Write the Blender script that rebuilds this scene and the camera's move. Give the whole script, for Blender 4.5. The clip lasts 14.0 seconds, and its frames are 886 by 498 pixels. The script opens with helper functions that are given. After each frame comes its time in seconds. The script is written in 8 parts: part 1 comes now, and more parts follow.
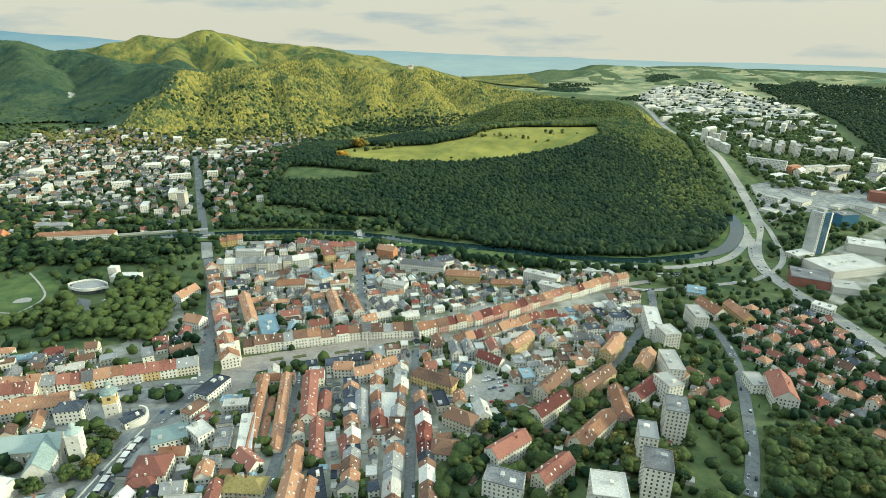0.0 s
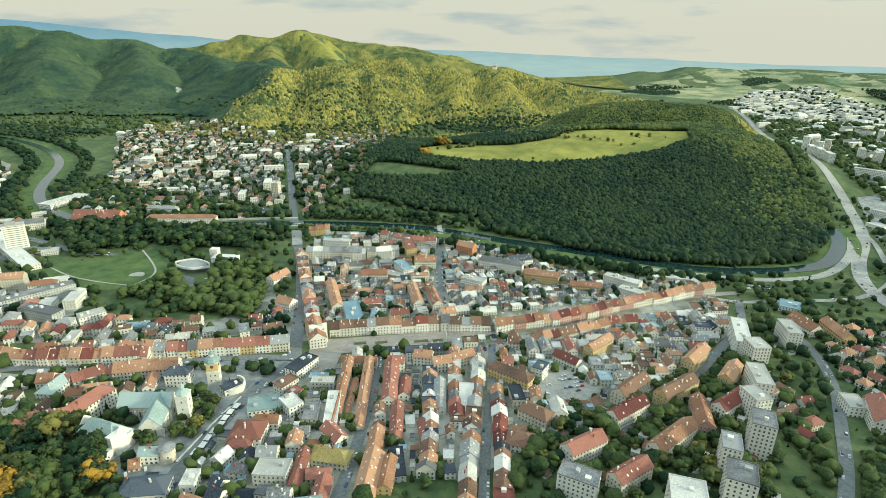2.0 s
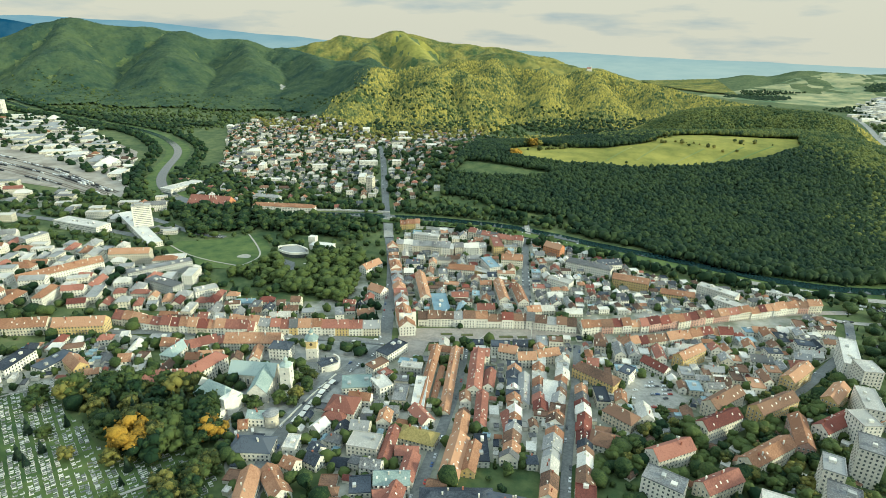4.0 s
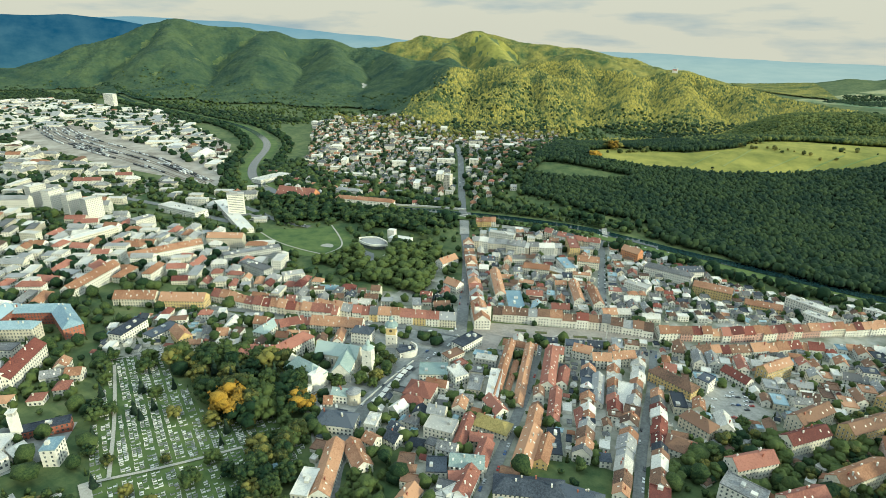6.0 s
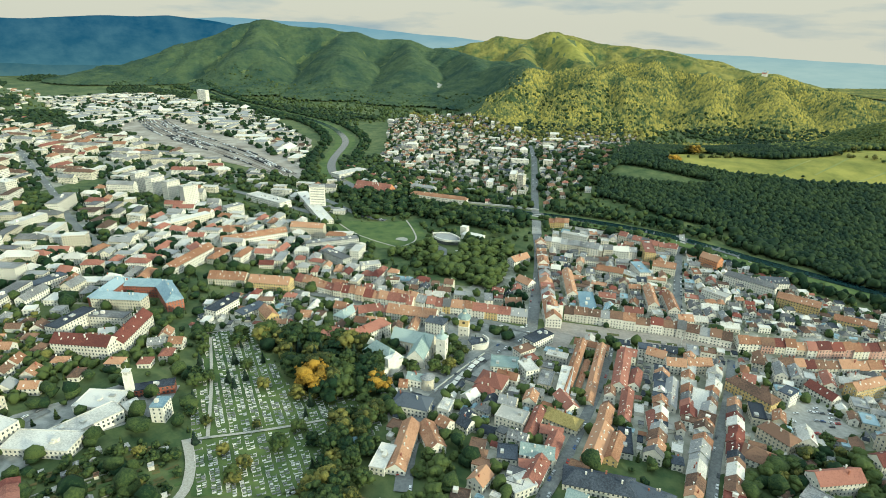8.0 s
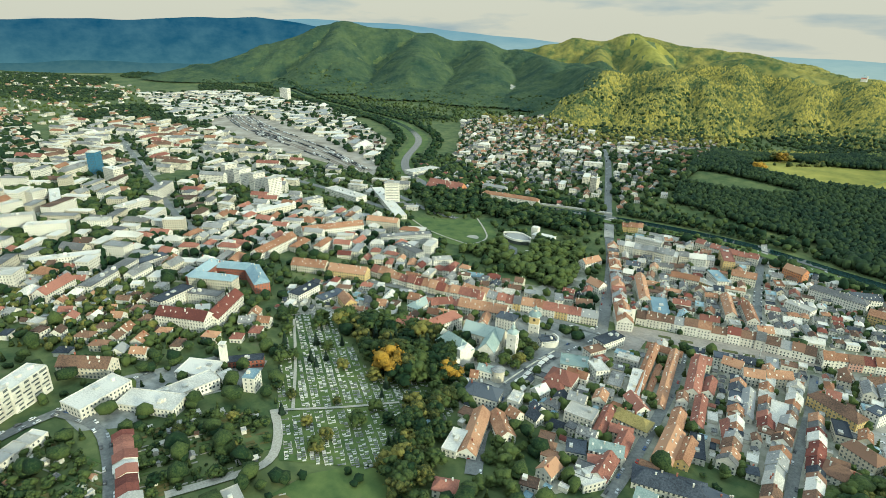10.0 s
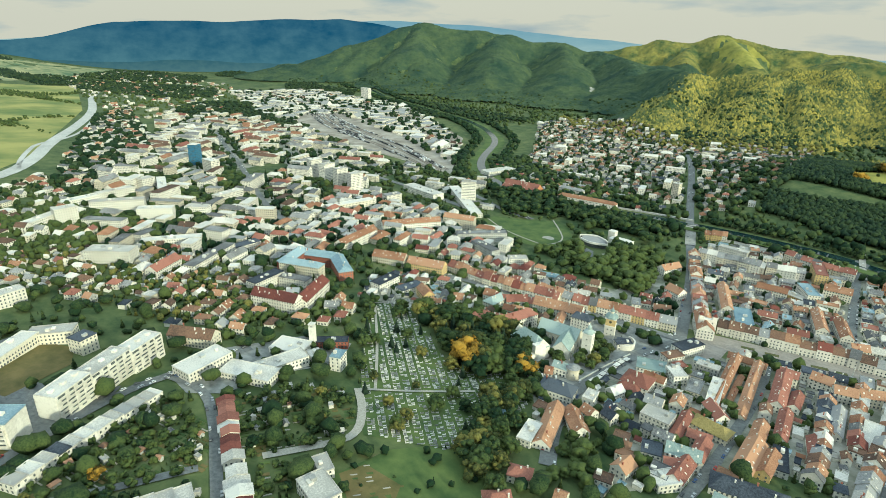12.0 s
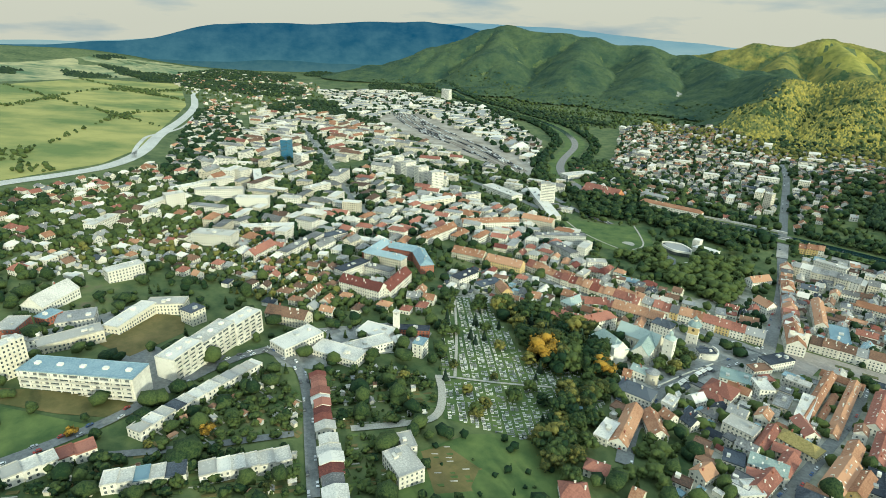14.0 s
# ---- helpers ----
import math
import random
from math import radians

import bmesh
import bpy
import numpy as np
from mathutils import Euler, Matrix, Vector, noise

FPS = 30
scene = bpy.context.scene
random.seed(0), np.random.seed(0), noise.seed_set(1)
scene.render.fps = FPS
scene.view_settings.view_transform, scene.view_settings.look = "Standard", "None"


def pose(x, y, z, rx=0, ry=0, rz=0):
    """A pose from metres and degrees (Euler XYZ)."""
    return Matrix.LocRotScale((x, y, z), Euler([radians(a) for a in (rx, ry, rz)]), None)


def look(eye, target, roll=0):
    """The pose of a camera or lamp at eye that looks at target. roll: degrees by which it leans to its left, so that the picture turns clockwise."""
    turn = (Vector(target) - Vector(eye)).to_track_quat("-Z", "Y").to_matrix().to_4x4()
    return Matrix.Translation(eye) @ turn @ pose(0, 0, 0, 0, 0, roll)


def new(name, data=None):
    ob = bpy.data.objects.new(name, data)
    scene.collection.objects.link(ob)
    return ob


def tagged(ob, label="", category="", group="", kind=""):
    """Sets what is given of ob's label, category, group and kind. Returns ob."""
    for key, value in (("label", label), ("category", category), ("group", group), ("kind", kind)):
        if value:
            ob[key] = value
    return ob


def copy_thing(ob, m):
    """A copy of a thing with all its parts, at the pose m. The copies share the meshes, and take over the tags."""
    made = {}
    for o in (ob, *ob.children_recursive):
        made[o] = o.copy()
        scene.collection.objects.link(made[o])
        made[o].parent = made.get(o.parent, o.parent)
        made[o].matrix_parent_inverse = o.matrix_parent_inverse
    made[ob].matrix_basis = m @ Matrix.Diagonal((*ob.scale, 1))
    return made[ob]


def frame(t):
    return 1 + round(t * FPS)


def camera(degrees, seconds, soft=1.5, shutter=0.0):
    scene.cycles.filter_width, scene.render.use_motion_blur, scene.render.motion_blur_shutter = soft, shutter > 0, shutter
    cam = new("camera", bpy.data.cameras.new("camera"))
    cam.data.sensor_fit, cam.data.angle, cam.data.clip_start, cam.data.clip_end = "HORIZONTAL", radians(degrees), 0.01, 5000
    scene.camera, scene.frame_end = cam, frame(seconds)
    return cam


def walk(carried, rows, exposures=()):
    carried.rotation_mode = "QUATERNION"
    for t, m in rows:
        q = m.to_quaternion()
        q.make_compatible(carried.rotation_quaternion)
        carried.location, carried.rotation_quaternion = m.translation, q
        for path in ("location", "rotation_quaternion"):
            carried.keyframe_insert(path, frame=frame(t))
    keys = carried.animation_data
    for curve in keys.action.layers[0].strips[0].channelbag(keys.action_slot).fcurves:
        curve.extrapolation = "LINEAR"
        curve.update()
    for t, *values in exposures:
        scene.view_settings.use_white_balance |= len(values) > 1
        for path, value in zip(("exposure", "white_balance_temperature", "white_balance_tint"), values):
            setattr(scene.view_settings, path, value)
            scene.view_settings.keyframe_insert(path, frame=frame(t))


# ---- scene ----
cam = camera(76.72, 14.0, soft=0.55)
# seconds, then place in metres and turn in degrees
ROWS = [
    (0.0, 0.00, 0.00, 285.00, 69.22, -0.64, 0.00),
    (0.5, -1.71, -2.81, 284.94, 69.21, -0.70, 1.27),
    (1.0, -3.90, -5.85, 284.84, 69.20, -0.74, 3.09),
    (1.5, -6.43, -9.11, 284.73, 69.18, -0.76, 5.49),
    (2.0, -8.73, -12.54, 284.59, 69.15, -0.81, 7.98),
    (2.5, -10.67, -16.12, 284.49, 69.12, -0.88, 10.33),
    (3.0, -12.53, -19.93, 284.50, 69.11, -0.90, 12.62),
    (5.5, -19.76, -40.08, 284.53, 69.02, -0.99, 22.42),
    (6.0, -20.95, -44.21, 284.40, 68.99, -1.01, 24.27),
    (6.5, -21.87, -48.37, 284.18, 68.99, -1.04, 26.04),
    (7.0, -22.62, -52.63, 283.92, 68.97, -1.09, 27.78),
    (7.5, -23.37, -57.05, 283.70, 68.95, -1.11, 29.66),
    (8.0, -23.77, -61.46, 283.56, 68.93, -1.15, 31.43),
    (10.5, -24.26, -83.84, 283.12, 68.90, -1.29, 40.32),
    (11.0, -24.13, -88.51, 282.99, 68.89, -1.28, 42.26),
    (11.5, -23.64, -93.16, 282.88, 68.88, -1.28, 44.12),
    (12.0, -22.82, -97.74, 282.80, 68.88, -1.31, 45.85),
    (12.5, -21.94, -102.36, 282.73, 68.91, -1.34, 47.64),
    (13.0, -21.00, -107.05, 282.57, 68.91, -1.37, 49.52),
    (13.5, -19.98, -111.73, 282.32, 68.90, -1.42, 51.49),
    (14.0, -19.03, -116.39, 282.07, 68.91, -1.45, 53.55),
]
walk(cam, [(t, pose(x, y, z, rx, ry, rz)) for t, x, y, z, rx, ry, rz in ROWS], [(0.0, 0.14, 5400, -5.0), (7.0, 0.08, 5360, -5.0), (14.0, 0.0, 5300, -5.5)])

# ---- world, sun ----
SUN_AZ, SUN_EL = radians(-5), radians(15)      # azimuth from +x towards +y
sun_way = Vector((math.cos(SUN_AZ) * math.cos(SUN_EL), math.sin(SUN_AZ) * math.cos(SUN_EL), math.sin(SUN_EL)))
world = bpy.data.worlds.new("evening_sky")
scene.world = world
world.use_nodes = True
wn, wl = world.node_tree.nodes, world.node_tree.links
wn.clear()
w_out = wn.new("ShaderNodeOutputWorld")
w_bg = wn.new("ShaderNodeBackground")
w_sky = wn.new("ShaderNodeTexSky")
w_sky.sky_type, w_sky.sun_disc = "NISHITA", False
w_sky.sun_elevation, w_sky.sun_rotation = SUN_EL, radians(90) - SUN_AZ
w_sky.air_density, w_sky.dust_density = 1.0, 3.0
w_gain = wn.new("ShaderNodeMix")
w_gain.data_type, w_gain.blend_type = "RGBA", "MULTIPLY"
w_gain.inputs[0].default_value = 1.0
w_gain.inputs[7].default_value = (0.10, 0.10, 0.10, 1)
w_mix = wn.new("ShaderNodeMix")
w_mix.data_type = "RGBA"
w_co = wn.new("ShaderNodeTexCoord")
w_map = wn.new("ShaderNodeMapping")
w_map.inputs["Scale"].default_value = (1.6, 1.6, 9.0)
w_noise = wn.new("ShaderNodeTexNoise")
w_noise.inputs["Scale"].default_value = 2.2
w_noise.inputs["Detail"].default_value = 6
w_ramp = wn.new("ShaderNodeValToRGB")
w_ramp.color_ramp.elements[0].position, w_ramp.color_ramp.elements[0].color = 0.36, (0.40, 0.44, 0.44, 1)
w_ramp.color_ramp.elements[1].position, w_ramp.color_ramp.elements[1].color = 0.50, (0.812, 0.673, 0.495, 1)
w_mix.inputs[0].default_value = 0.88
w_sep = wn.new("ShaderNodeSeparateXYZ")
w_rise = wn.new("ShaderNodeMapRange")            # an overcast sky: brighter and cooler towards the zenith
w_rise.inputs["From Min"].default_value, w_rise.inputs["From Max"].default_value = 0.06, 0.75
w_high = wn.new("ShaderNodeMix")
w_high.data_type = "RGBA"
w_high.inputs[7].default_value = (1.20, 1.26, 1.22, 1)
wl.new(w_co.outputs["Generated"], w_map.inputs["Vector"])
wl.new(w_map.outputs[0], w_noise.inputs["Vector"])
wl.new(w_noise.outputs["Fac"], w_ramp.inputs["Fac"])
wl.new(w_sky.outputs[0], w_gain.inputs[6])
wl.new(w_gain.outputs[2], w_mix.inputs[6])
wl.new(w_co.outputs["Generated"], w_sep.inputs[0])
wl.new(w_sep.outputs["Z"], w_rise.inputs["Value"])
wl.new(w_rise.outputs[0], w_high.inputs[0])
wl.new(w_ramp.outputs[0], w_high.inputs[6])
wl.new(w_high.outputs[2], w_mix.inputs[7])
wl.new(w_mix.outputs[2], w_bg.inputs["Color"])
w_bg.inputs["Strength"].default_value = 1.0
wl.new(w_bg.outputs[0], w_out.inputs["Surface"])

sun = new("sun", bpy.data.lights.new("sun", "SUN"))
sun.data.energy, sun.data.angle, sun.data.color = 4.0, radians(5.0), (1.0, 0.84, 0.54)
sun.matrix_world = look(sun_way * 1000, (0, 0, 0))
scene.view_settings.exposure = 0.0

# ---- materials ----


def material(name, dark, light, scale=1.0, detail=4.0, rough=0.85, bump=0.0, bump_scale=None, island=0.0, per_object=0.0, metal=0.0, third=None, stretch=(1, 1, 1), big=0.0):
    """A node material: two tones mixed by noise of `scale` (per metre), a slow second noise `big`, random shift per object or island."""
    m = bpy.data.materials.new(name)
    m.use_nodes = True
    n, l = m.node_tree.nodes, m.node_tree.links
    b = n["Principled BSDF"]
    b.inputs["Roughness"].default_value, b.inputs["Metallic"].default_value = rough, metal
    b.inputs["Specular IOR Level"].default_value = 0.25
    co = n.new("ShaderNodeTexCoord")
    geo = n.new("ShaderNodeNewGeometry")
    mp = n.new("ShaderNodeMapping")
    mp.inputs["Scale"].default_value = stretch
    l.new(geo.outputs["Position"], mp.inputs["Vector"])
    no = n.new("ShaderNodeTexNoise")
    no.inputs["Scale"].default_value, no.inputs["Detail"].default_value, no.inputs["Roughness"].default_value = scale, detail, 0.65
    l.new(mp.outputs[0], no.inputs["Vector"])
    ramp = n.new("ShaderNodeValToRGB")
    e = ramp.color_ramp.elements
    e[0].position, e[0].color, e[1].position, e[1].color = 0.33, (*dark, 1), 0.67, (*light, 1)
    if third:
        q = e.new(0.78)
        q.color = (*third, 1)
    fac = no.outputs["Fac"]
    for amount, source in ((island, geo.outputs["Random Per Island"]), (per_object, None)):
        if amount:
            if source is None:
                source = n.new("ShaderNodeObjectInfo").outputs["Random"]
            ma = n.new("ShaderNodeMath")
            ma.operation = "MULTIPLY_ADD"
            l.new(source, ma.inputs[0])
            ma.inputs[1].default_value = amount
            su = n.new("ShaderNodeMath")
            su.operation = "SUBTRACT"
            l.new(fac, su.inputs[0])
            su.inputs[1].default_value = amount / 2
            l.new(su.outputs[0], ma.inputs[2])
            fac = ma.outputs[0]
    if big:
        n2 = n.new("ShaderNodeTexNoise")
        n2.inputs["Scale"].default_value, n2.inputs["Detail"].default_value = big, 3
        l.new(geo.outputs["Position"], n2.inputs["Vector"])
        ma = n.new("ShaderNodeMath")
        ma.operation = "MULTIPLY_ADD"
        l.new(n2.outputs["Fac"], ma.inputs[0])
        ma.inputs[1].default_value = 0.6
        su = n.new("ShaderNodeMath")
        su.operation = "SUBTRACT"
        l.new(fac, su.inputs[0])
        su.inputs[1].default_value = 0.3
        l.new(su.outputs[0], ma.inputs[2])
        fac = ma.outputs[0]
    l.new(fac, ramp.inputs["Fac"])
    l.new(ramp.outputs[0], b.inputs["Base Color"])
    if bump:
        bn = n.new("ShaderNodeTexNoise")
        bn.inputs["Scale"].default_value, bn.inputs["Detail"].default_value = bump_scale or scale, 5
        l.new(geo.outputs["Position"], bn.inputs["Vector"])
        bu = n.new("ShaderNodeBump")
        bu.inputs["Strength"].default_value, bu.inputs["Distance"].default_value = min(1.0, bump), 0.2 + bump
        l.new(bn.outputs["Fac"], bu.inputs["Height"])
        l.new(bu.outputs[0], b.inputs["Normal"])
    return m


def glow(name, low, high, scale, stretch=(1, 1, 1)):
    """Far distance: a plain backdrop that glows, haze and daylight put into its emission colour."""
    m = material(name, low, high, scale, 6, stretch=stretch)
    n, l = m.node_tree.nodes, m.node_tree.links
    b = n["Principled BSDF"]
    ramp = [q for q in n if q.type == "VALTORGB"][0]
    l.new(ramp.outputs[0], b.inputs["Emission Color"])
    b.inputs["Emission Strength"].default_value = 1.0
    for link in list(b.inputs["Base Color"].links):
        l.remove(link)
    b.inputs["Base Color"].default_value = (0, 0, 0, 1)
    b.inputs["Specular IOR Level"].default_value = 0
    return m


M_GROUND = material("valley_ground", (0.048, 0.080, 0.030), (0.140, 0.165, 0.062), 0.05, 8, 0.95, 0.5, 0.4, big=0.008, third=(0.16, 0.14, 0.08))
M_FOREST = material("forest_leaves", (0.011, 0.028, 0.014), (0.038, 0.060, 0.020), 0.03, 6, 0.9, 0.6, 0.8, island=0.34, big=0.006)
# lighter copy of the forest leaves: low sun put into the colour
M_SUNLITWOOD = material("sunlit_forest_leaves", (0.034, 0.060, 0.020), (0.130, 0.145, 0.036), 0.03, 6, 0.9, 0.6, 0.8, island=0.32, big=0.006)
# autumn leaves; the gold also paints in sun, the dark green shaded ravines
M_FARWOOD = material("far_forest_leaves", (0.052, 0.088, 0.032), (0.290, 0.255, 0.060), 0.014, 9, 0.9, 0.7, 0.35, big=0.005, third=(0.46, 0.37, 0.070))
# single crowns in the same mix: autumn gold raised to stand for sunlight
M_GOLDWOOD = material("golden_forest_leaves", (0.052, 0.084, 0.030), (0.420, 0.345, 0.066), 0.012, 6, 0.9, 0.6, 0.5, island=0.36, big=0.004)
# darker than the other woods: cloud shade painted into the mixed forest colour
M_SHADEDWOOD = material("cloud_shaded_forest", (0.026, 0.056, 0.036), (0.082, 0.115, 0.050), 0.014, 9, 0.9, 0.7, 0.35, big=0.005)
M_LEAF = material("tree_leaves", (0.012, 0.032, 0.012), (0.080, 0.108, 0.030), 0.8, 7, 0.9, 0.8, 1.5, island=0.35, per_object=0.55)
M_GOLD = material("autumn_leaves", (0.11, 0.075, 0.012), (0.42, 0.25, 0.03), 0.8, 7, 0.9, 0.8, 1.5, island=0.4, per_object=0.3)
M_OLIVE = material("turning_leaves", (0.040, 0.055, 0.016), (0.20, 0.185, 0.045), 0.8, 7, 0.9, 0.8, 1.5, island=0.4, per_object=0.5)
M_CONIFER = material("conifer_needles", (0.016, 0.036, 0.026), (0.045, 0.075, 0.042), 0.5, 5, 0.9, 0.8, 2.0, island=0.3, per_object=0.4)
M_BARK = material("bark", (0.05, 0.04, 0.03), (0.12, 0.09, 0.06), 3, 4, 0.95, 0.5)
M_LAWN = material("lawn", (0.055, 0.095, 0.030), (0.130, 0.170, 0.050), 0.06, 8, 0.95, 0.3, 2.0, big=0.014, third=(0.17, 0.165, 0.065))
M_MEADOW = material("meadow_grass", (0.16, 0.17, 0.035), (0.34, 0.31, 0.065), 0.02, 8, 0.95, 0.3, 0.6, big=0.006)
M_DRYLAWN = material("dry_grass", (0.09, 0.09, 0.03), (0.19, 0.15, 0.06), 0.06, 8, 0.95, 0.3, 1.0, big=0.02)
M_PASTURE = material("pasture_grass", (0.140, 0.185, 0.055), (0.38, 0.35, 0.11), 0.006, 7, 0.95, 0.3, 0.6, big=0.003)
M_FIELD = material("far_fields", (0.10, 0.16, 0.08), (0.44, 0.40, 0.20), 0.010, 4, 0.95, 0.2, 0.3, big=0.0022)
M_PAVING = material("town_paving", (0.16, 0.165, 0.155), (0.36, 0.36, 0.33), 0.12, 8, 0.9, 0.3, 2.0, big=0.03)
M_COURT = material("courtyard_ground", (0.120, 0.135, 0.078), (0.42, 0.40, 0.345), 0.045, 8, 0.92, 0.4, 1.5, big=0.02)
M_SQUARE = material("square_paving", (0.25, 0.22, 0.19), (0.37, 0.33, 0.28), 0.3, 8, 0.85, 0.2, 3.0, big=0.05)
M_ASPHALT = material("asphalt", (0.13, 0.135, 0.13), (0.23, 0.235, 0.225), 0.4, 8, 0.9, 0.2, 4.0, big=0.03)
M_ROADPALE = material("worn_concrete_road", (0.26, 0.25, 0.22), (0.42, 0.40, 0.35), 0.3, 8, 0.9, 0.2, 3.0, big=0.02)
M_CONCRETE = material("pale_new_concrete", (0.42, 0.41, 0.37), (0.62, 0.60, 0.54), 0.3, 8, 0.9, 0.2, 3.0, big=0.02)
M_GRAVEL = material("gravel_path", (0.32, 0.30, 0.25), (0.50, 0.47, 0.40), 0.8, 8, 0.95, 0.3, 5.0)
M_YARD = material("railway_ballast", (0.23, 0.20, 0.16), (0.44, 0.40, 0.33), 0.03, 8, 0.95, 0.3, 2.0, big=0.012)
M_TRACK = material("rusty_track", (0.11, 0.09, 0.075), (0.22, 0.18, 0.14), 0.3, 6, 0.9)
M_WATER = material("river_water", (0.010, 0.026, 0.028), (0.022, 0.045, 0.042), 0.02, 4, 0.06, 0.03, 0.8)
M_WATER.node_tree.nodes["Principled BSDF"].inputs["Specular IOR Level"].default_value = 0.5
M_GLASS = material("window_glass", (0.06, 0.07, 0.075), (0.18, 0.19, 0.185), 0.6, 2, 0.25, per_object=0.3)
M_CARPAINT = material("car_paint", (0.03, 0.035, 0.04), (0.65, 0.65, 0.63), 0.02, 1, 0.3, island=1.0)
M_STONE = material("grave_stone", (0.20, 0.20, 0.19), (0.66, 0.64, 0.58), 0.5, 4, 0.6, island=0.9)


def roof_paint(name, dark, light, spread=0.45):
    return material(name, dark, light, 0.9, 6, 0.85, 0.5, 3.0, per_object=spread, big=0.06)


ROOF = {
    "o": roof_paint("orange_clay_tiles", (0.26, 0.130, 0.074), (0.47, 0.268, 0.158)),
    "r": roof_paint("red_clay_tiles", (0.21, 0.088, 0.066), (0.37, 0.165, 0.118)),
    "d": roof_paint("dark_red_tiles", (0.11, 0.038, 0.032), (0.22, 0.075, 0.055)),
    "b": roof_paint("brown_tiles", (0.09, 0.06, 0.045), (0.24, 0.14, 0.09)),
    "g": roof_paint("grey_roofing", (0.13, 0.13, 0.13), (0.34, 0.34, 0.33)),
    "k": roof_paint("dark_slate", (0.035, 0.042, 0.055), (0.10, 0.115, 0.14)),
    "w": roof_paint("pale_flat_roofing", (0.42, 0.40, 0.355), (0.72, 0.69, 0.615)),
    "c": roof_paint("green_copper", (0.25, 0.32, 0.30), (0.42, 0.49, 0.45)),
    "t": roof_paint("blue_grey_sheet_metal", (0.20, 0.29, 0.34), (0.36, 0.46, 0.50)),
    "y": roof_paint("mossy_yellow_tiles", (0.20, 0.16, 0.05), (0.38, 0.31, 0.12)),
}
WALL = {
    "w": material("white_render", (0.62, 0.585, 0.505), (0.82, 0.785, 0.69), 0.5, 6, 0.9, 0.15, 4, per_object=0.3, big=0.08),
    "c": material("cream_render", (0.54, 0.485, 0.375), (0.74, 0.69, 0.56), 0.5, 6, 0.9, 0.15, 4, per_object=0.4, big=0.08),
    "y": material("ochre_render", (0.46, 0.33, 0.13), (0.66, 0.50, 0.24), 0.5, 6, 0.9, 0.15, 4, per_object=0.3, big=0.08),
    "p": material("pink_render", (0.46, 0.27, 0.22), (0.66, 0.44, 0.36), 0.5, 6, 0.9, 0.15, 4, per_object=0.3, big=0.08),
    "g": material("grey_render", (0.32, 0.32, 0.30), (0.54, 0.54, 0.50), 0.5, 6, 0.9, 0.15, 4, per_object=0.4, big=0.08),
    "r": material("red_brick_wall", (0.26, 0.09, 0.06), (0.42, 0.17, 0.11), 0.8, 6, 0.9, 0.2, 5, per_object=0.3, big=0.08),
    "k": material("dark_cladding", (0.05, 0.05, 0.055), (0.13, 0.12, 0.12), 0.8, 6, 0.7, 0.2, 5, per_object=0.3),
    "b": material("blue_cladding", (0.03, 0.12, 0.22), (0.08, 0.22, 0.34), 0.8, 6, 0.4, 0.1, 5),
}

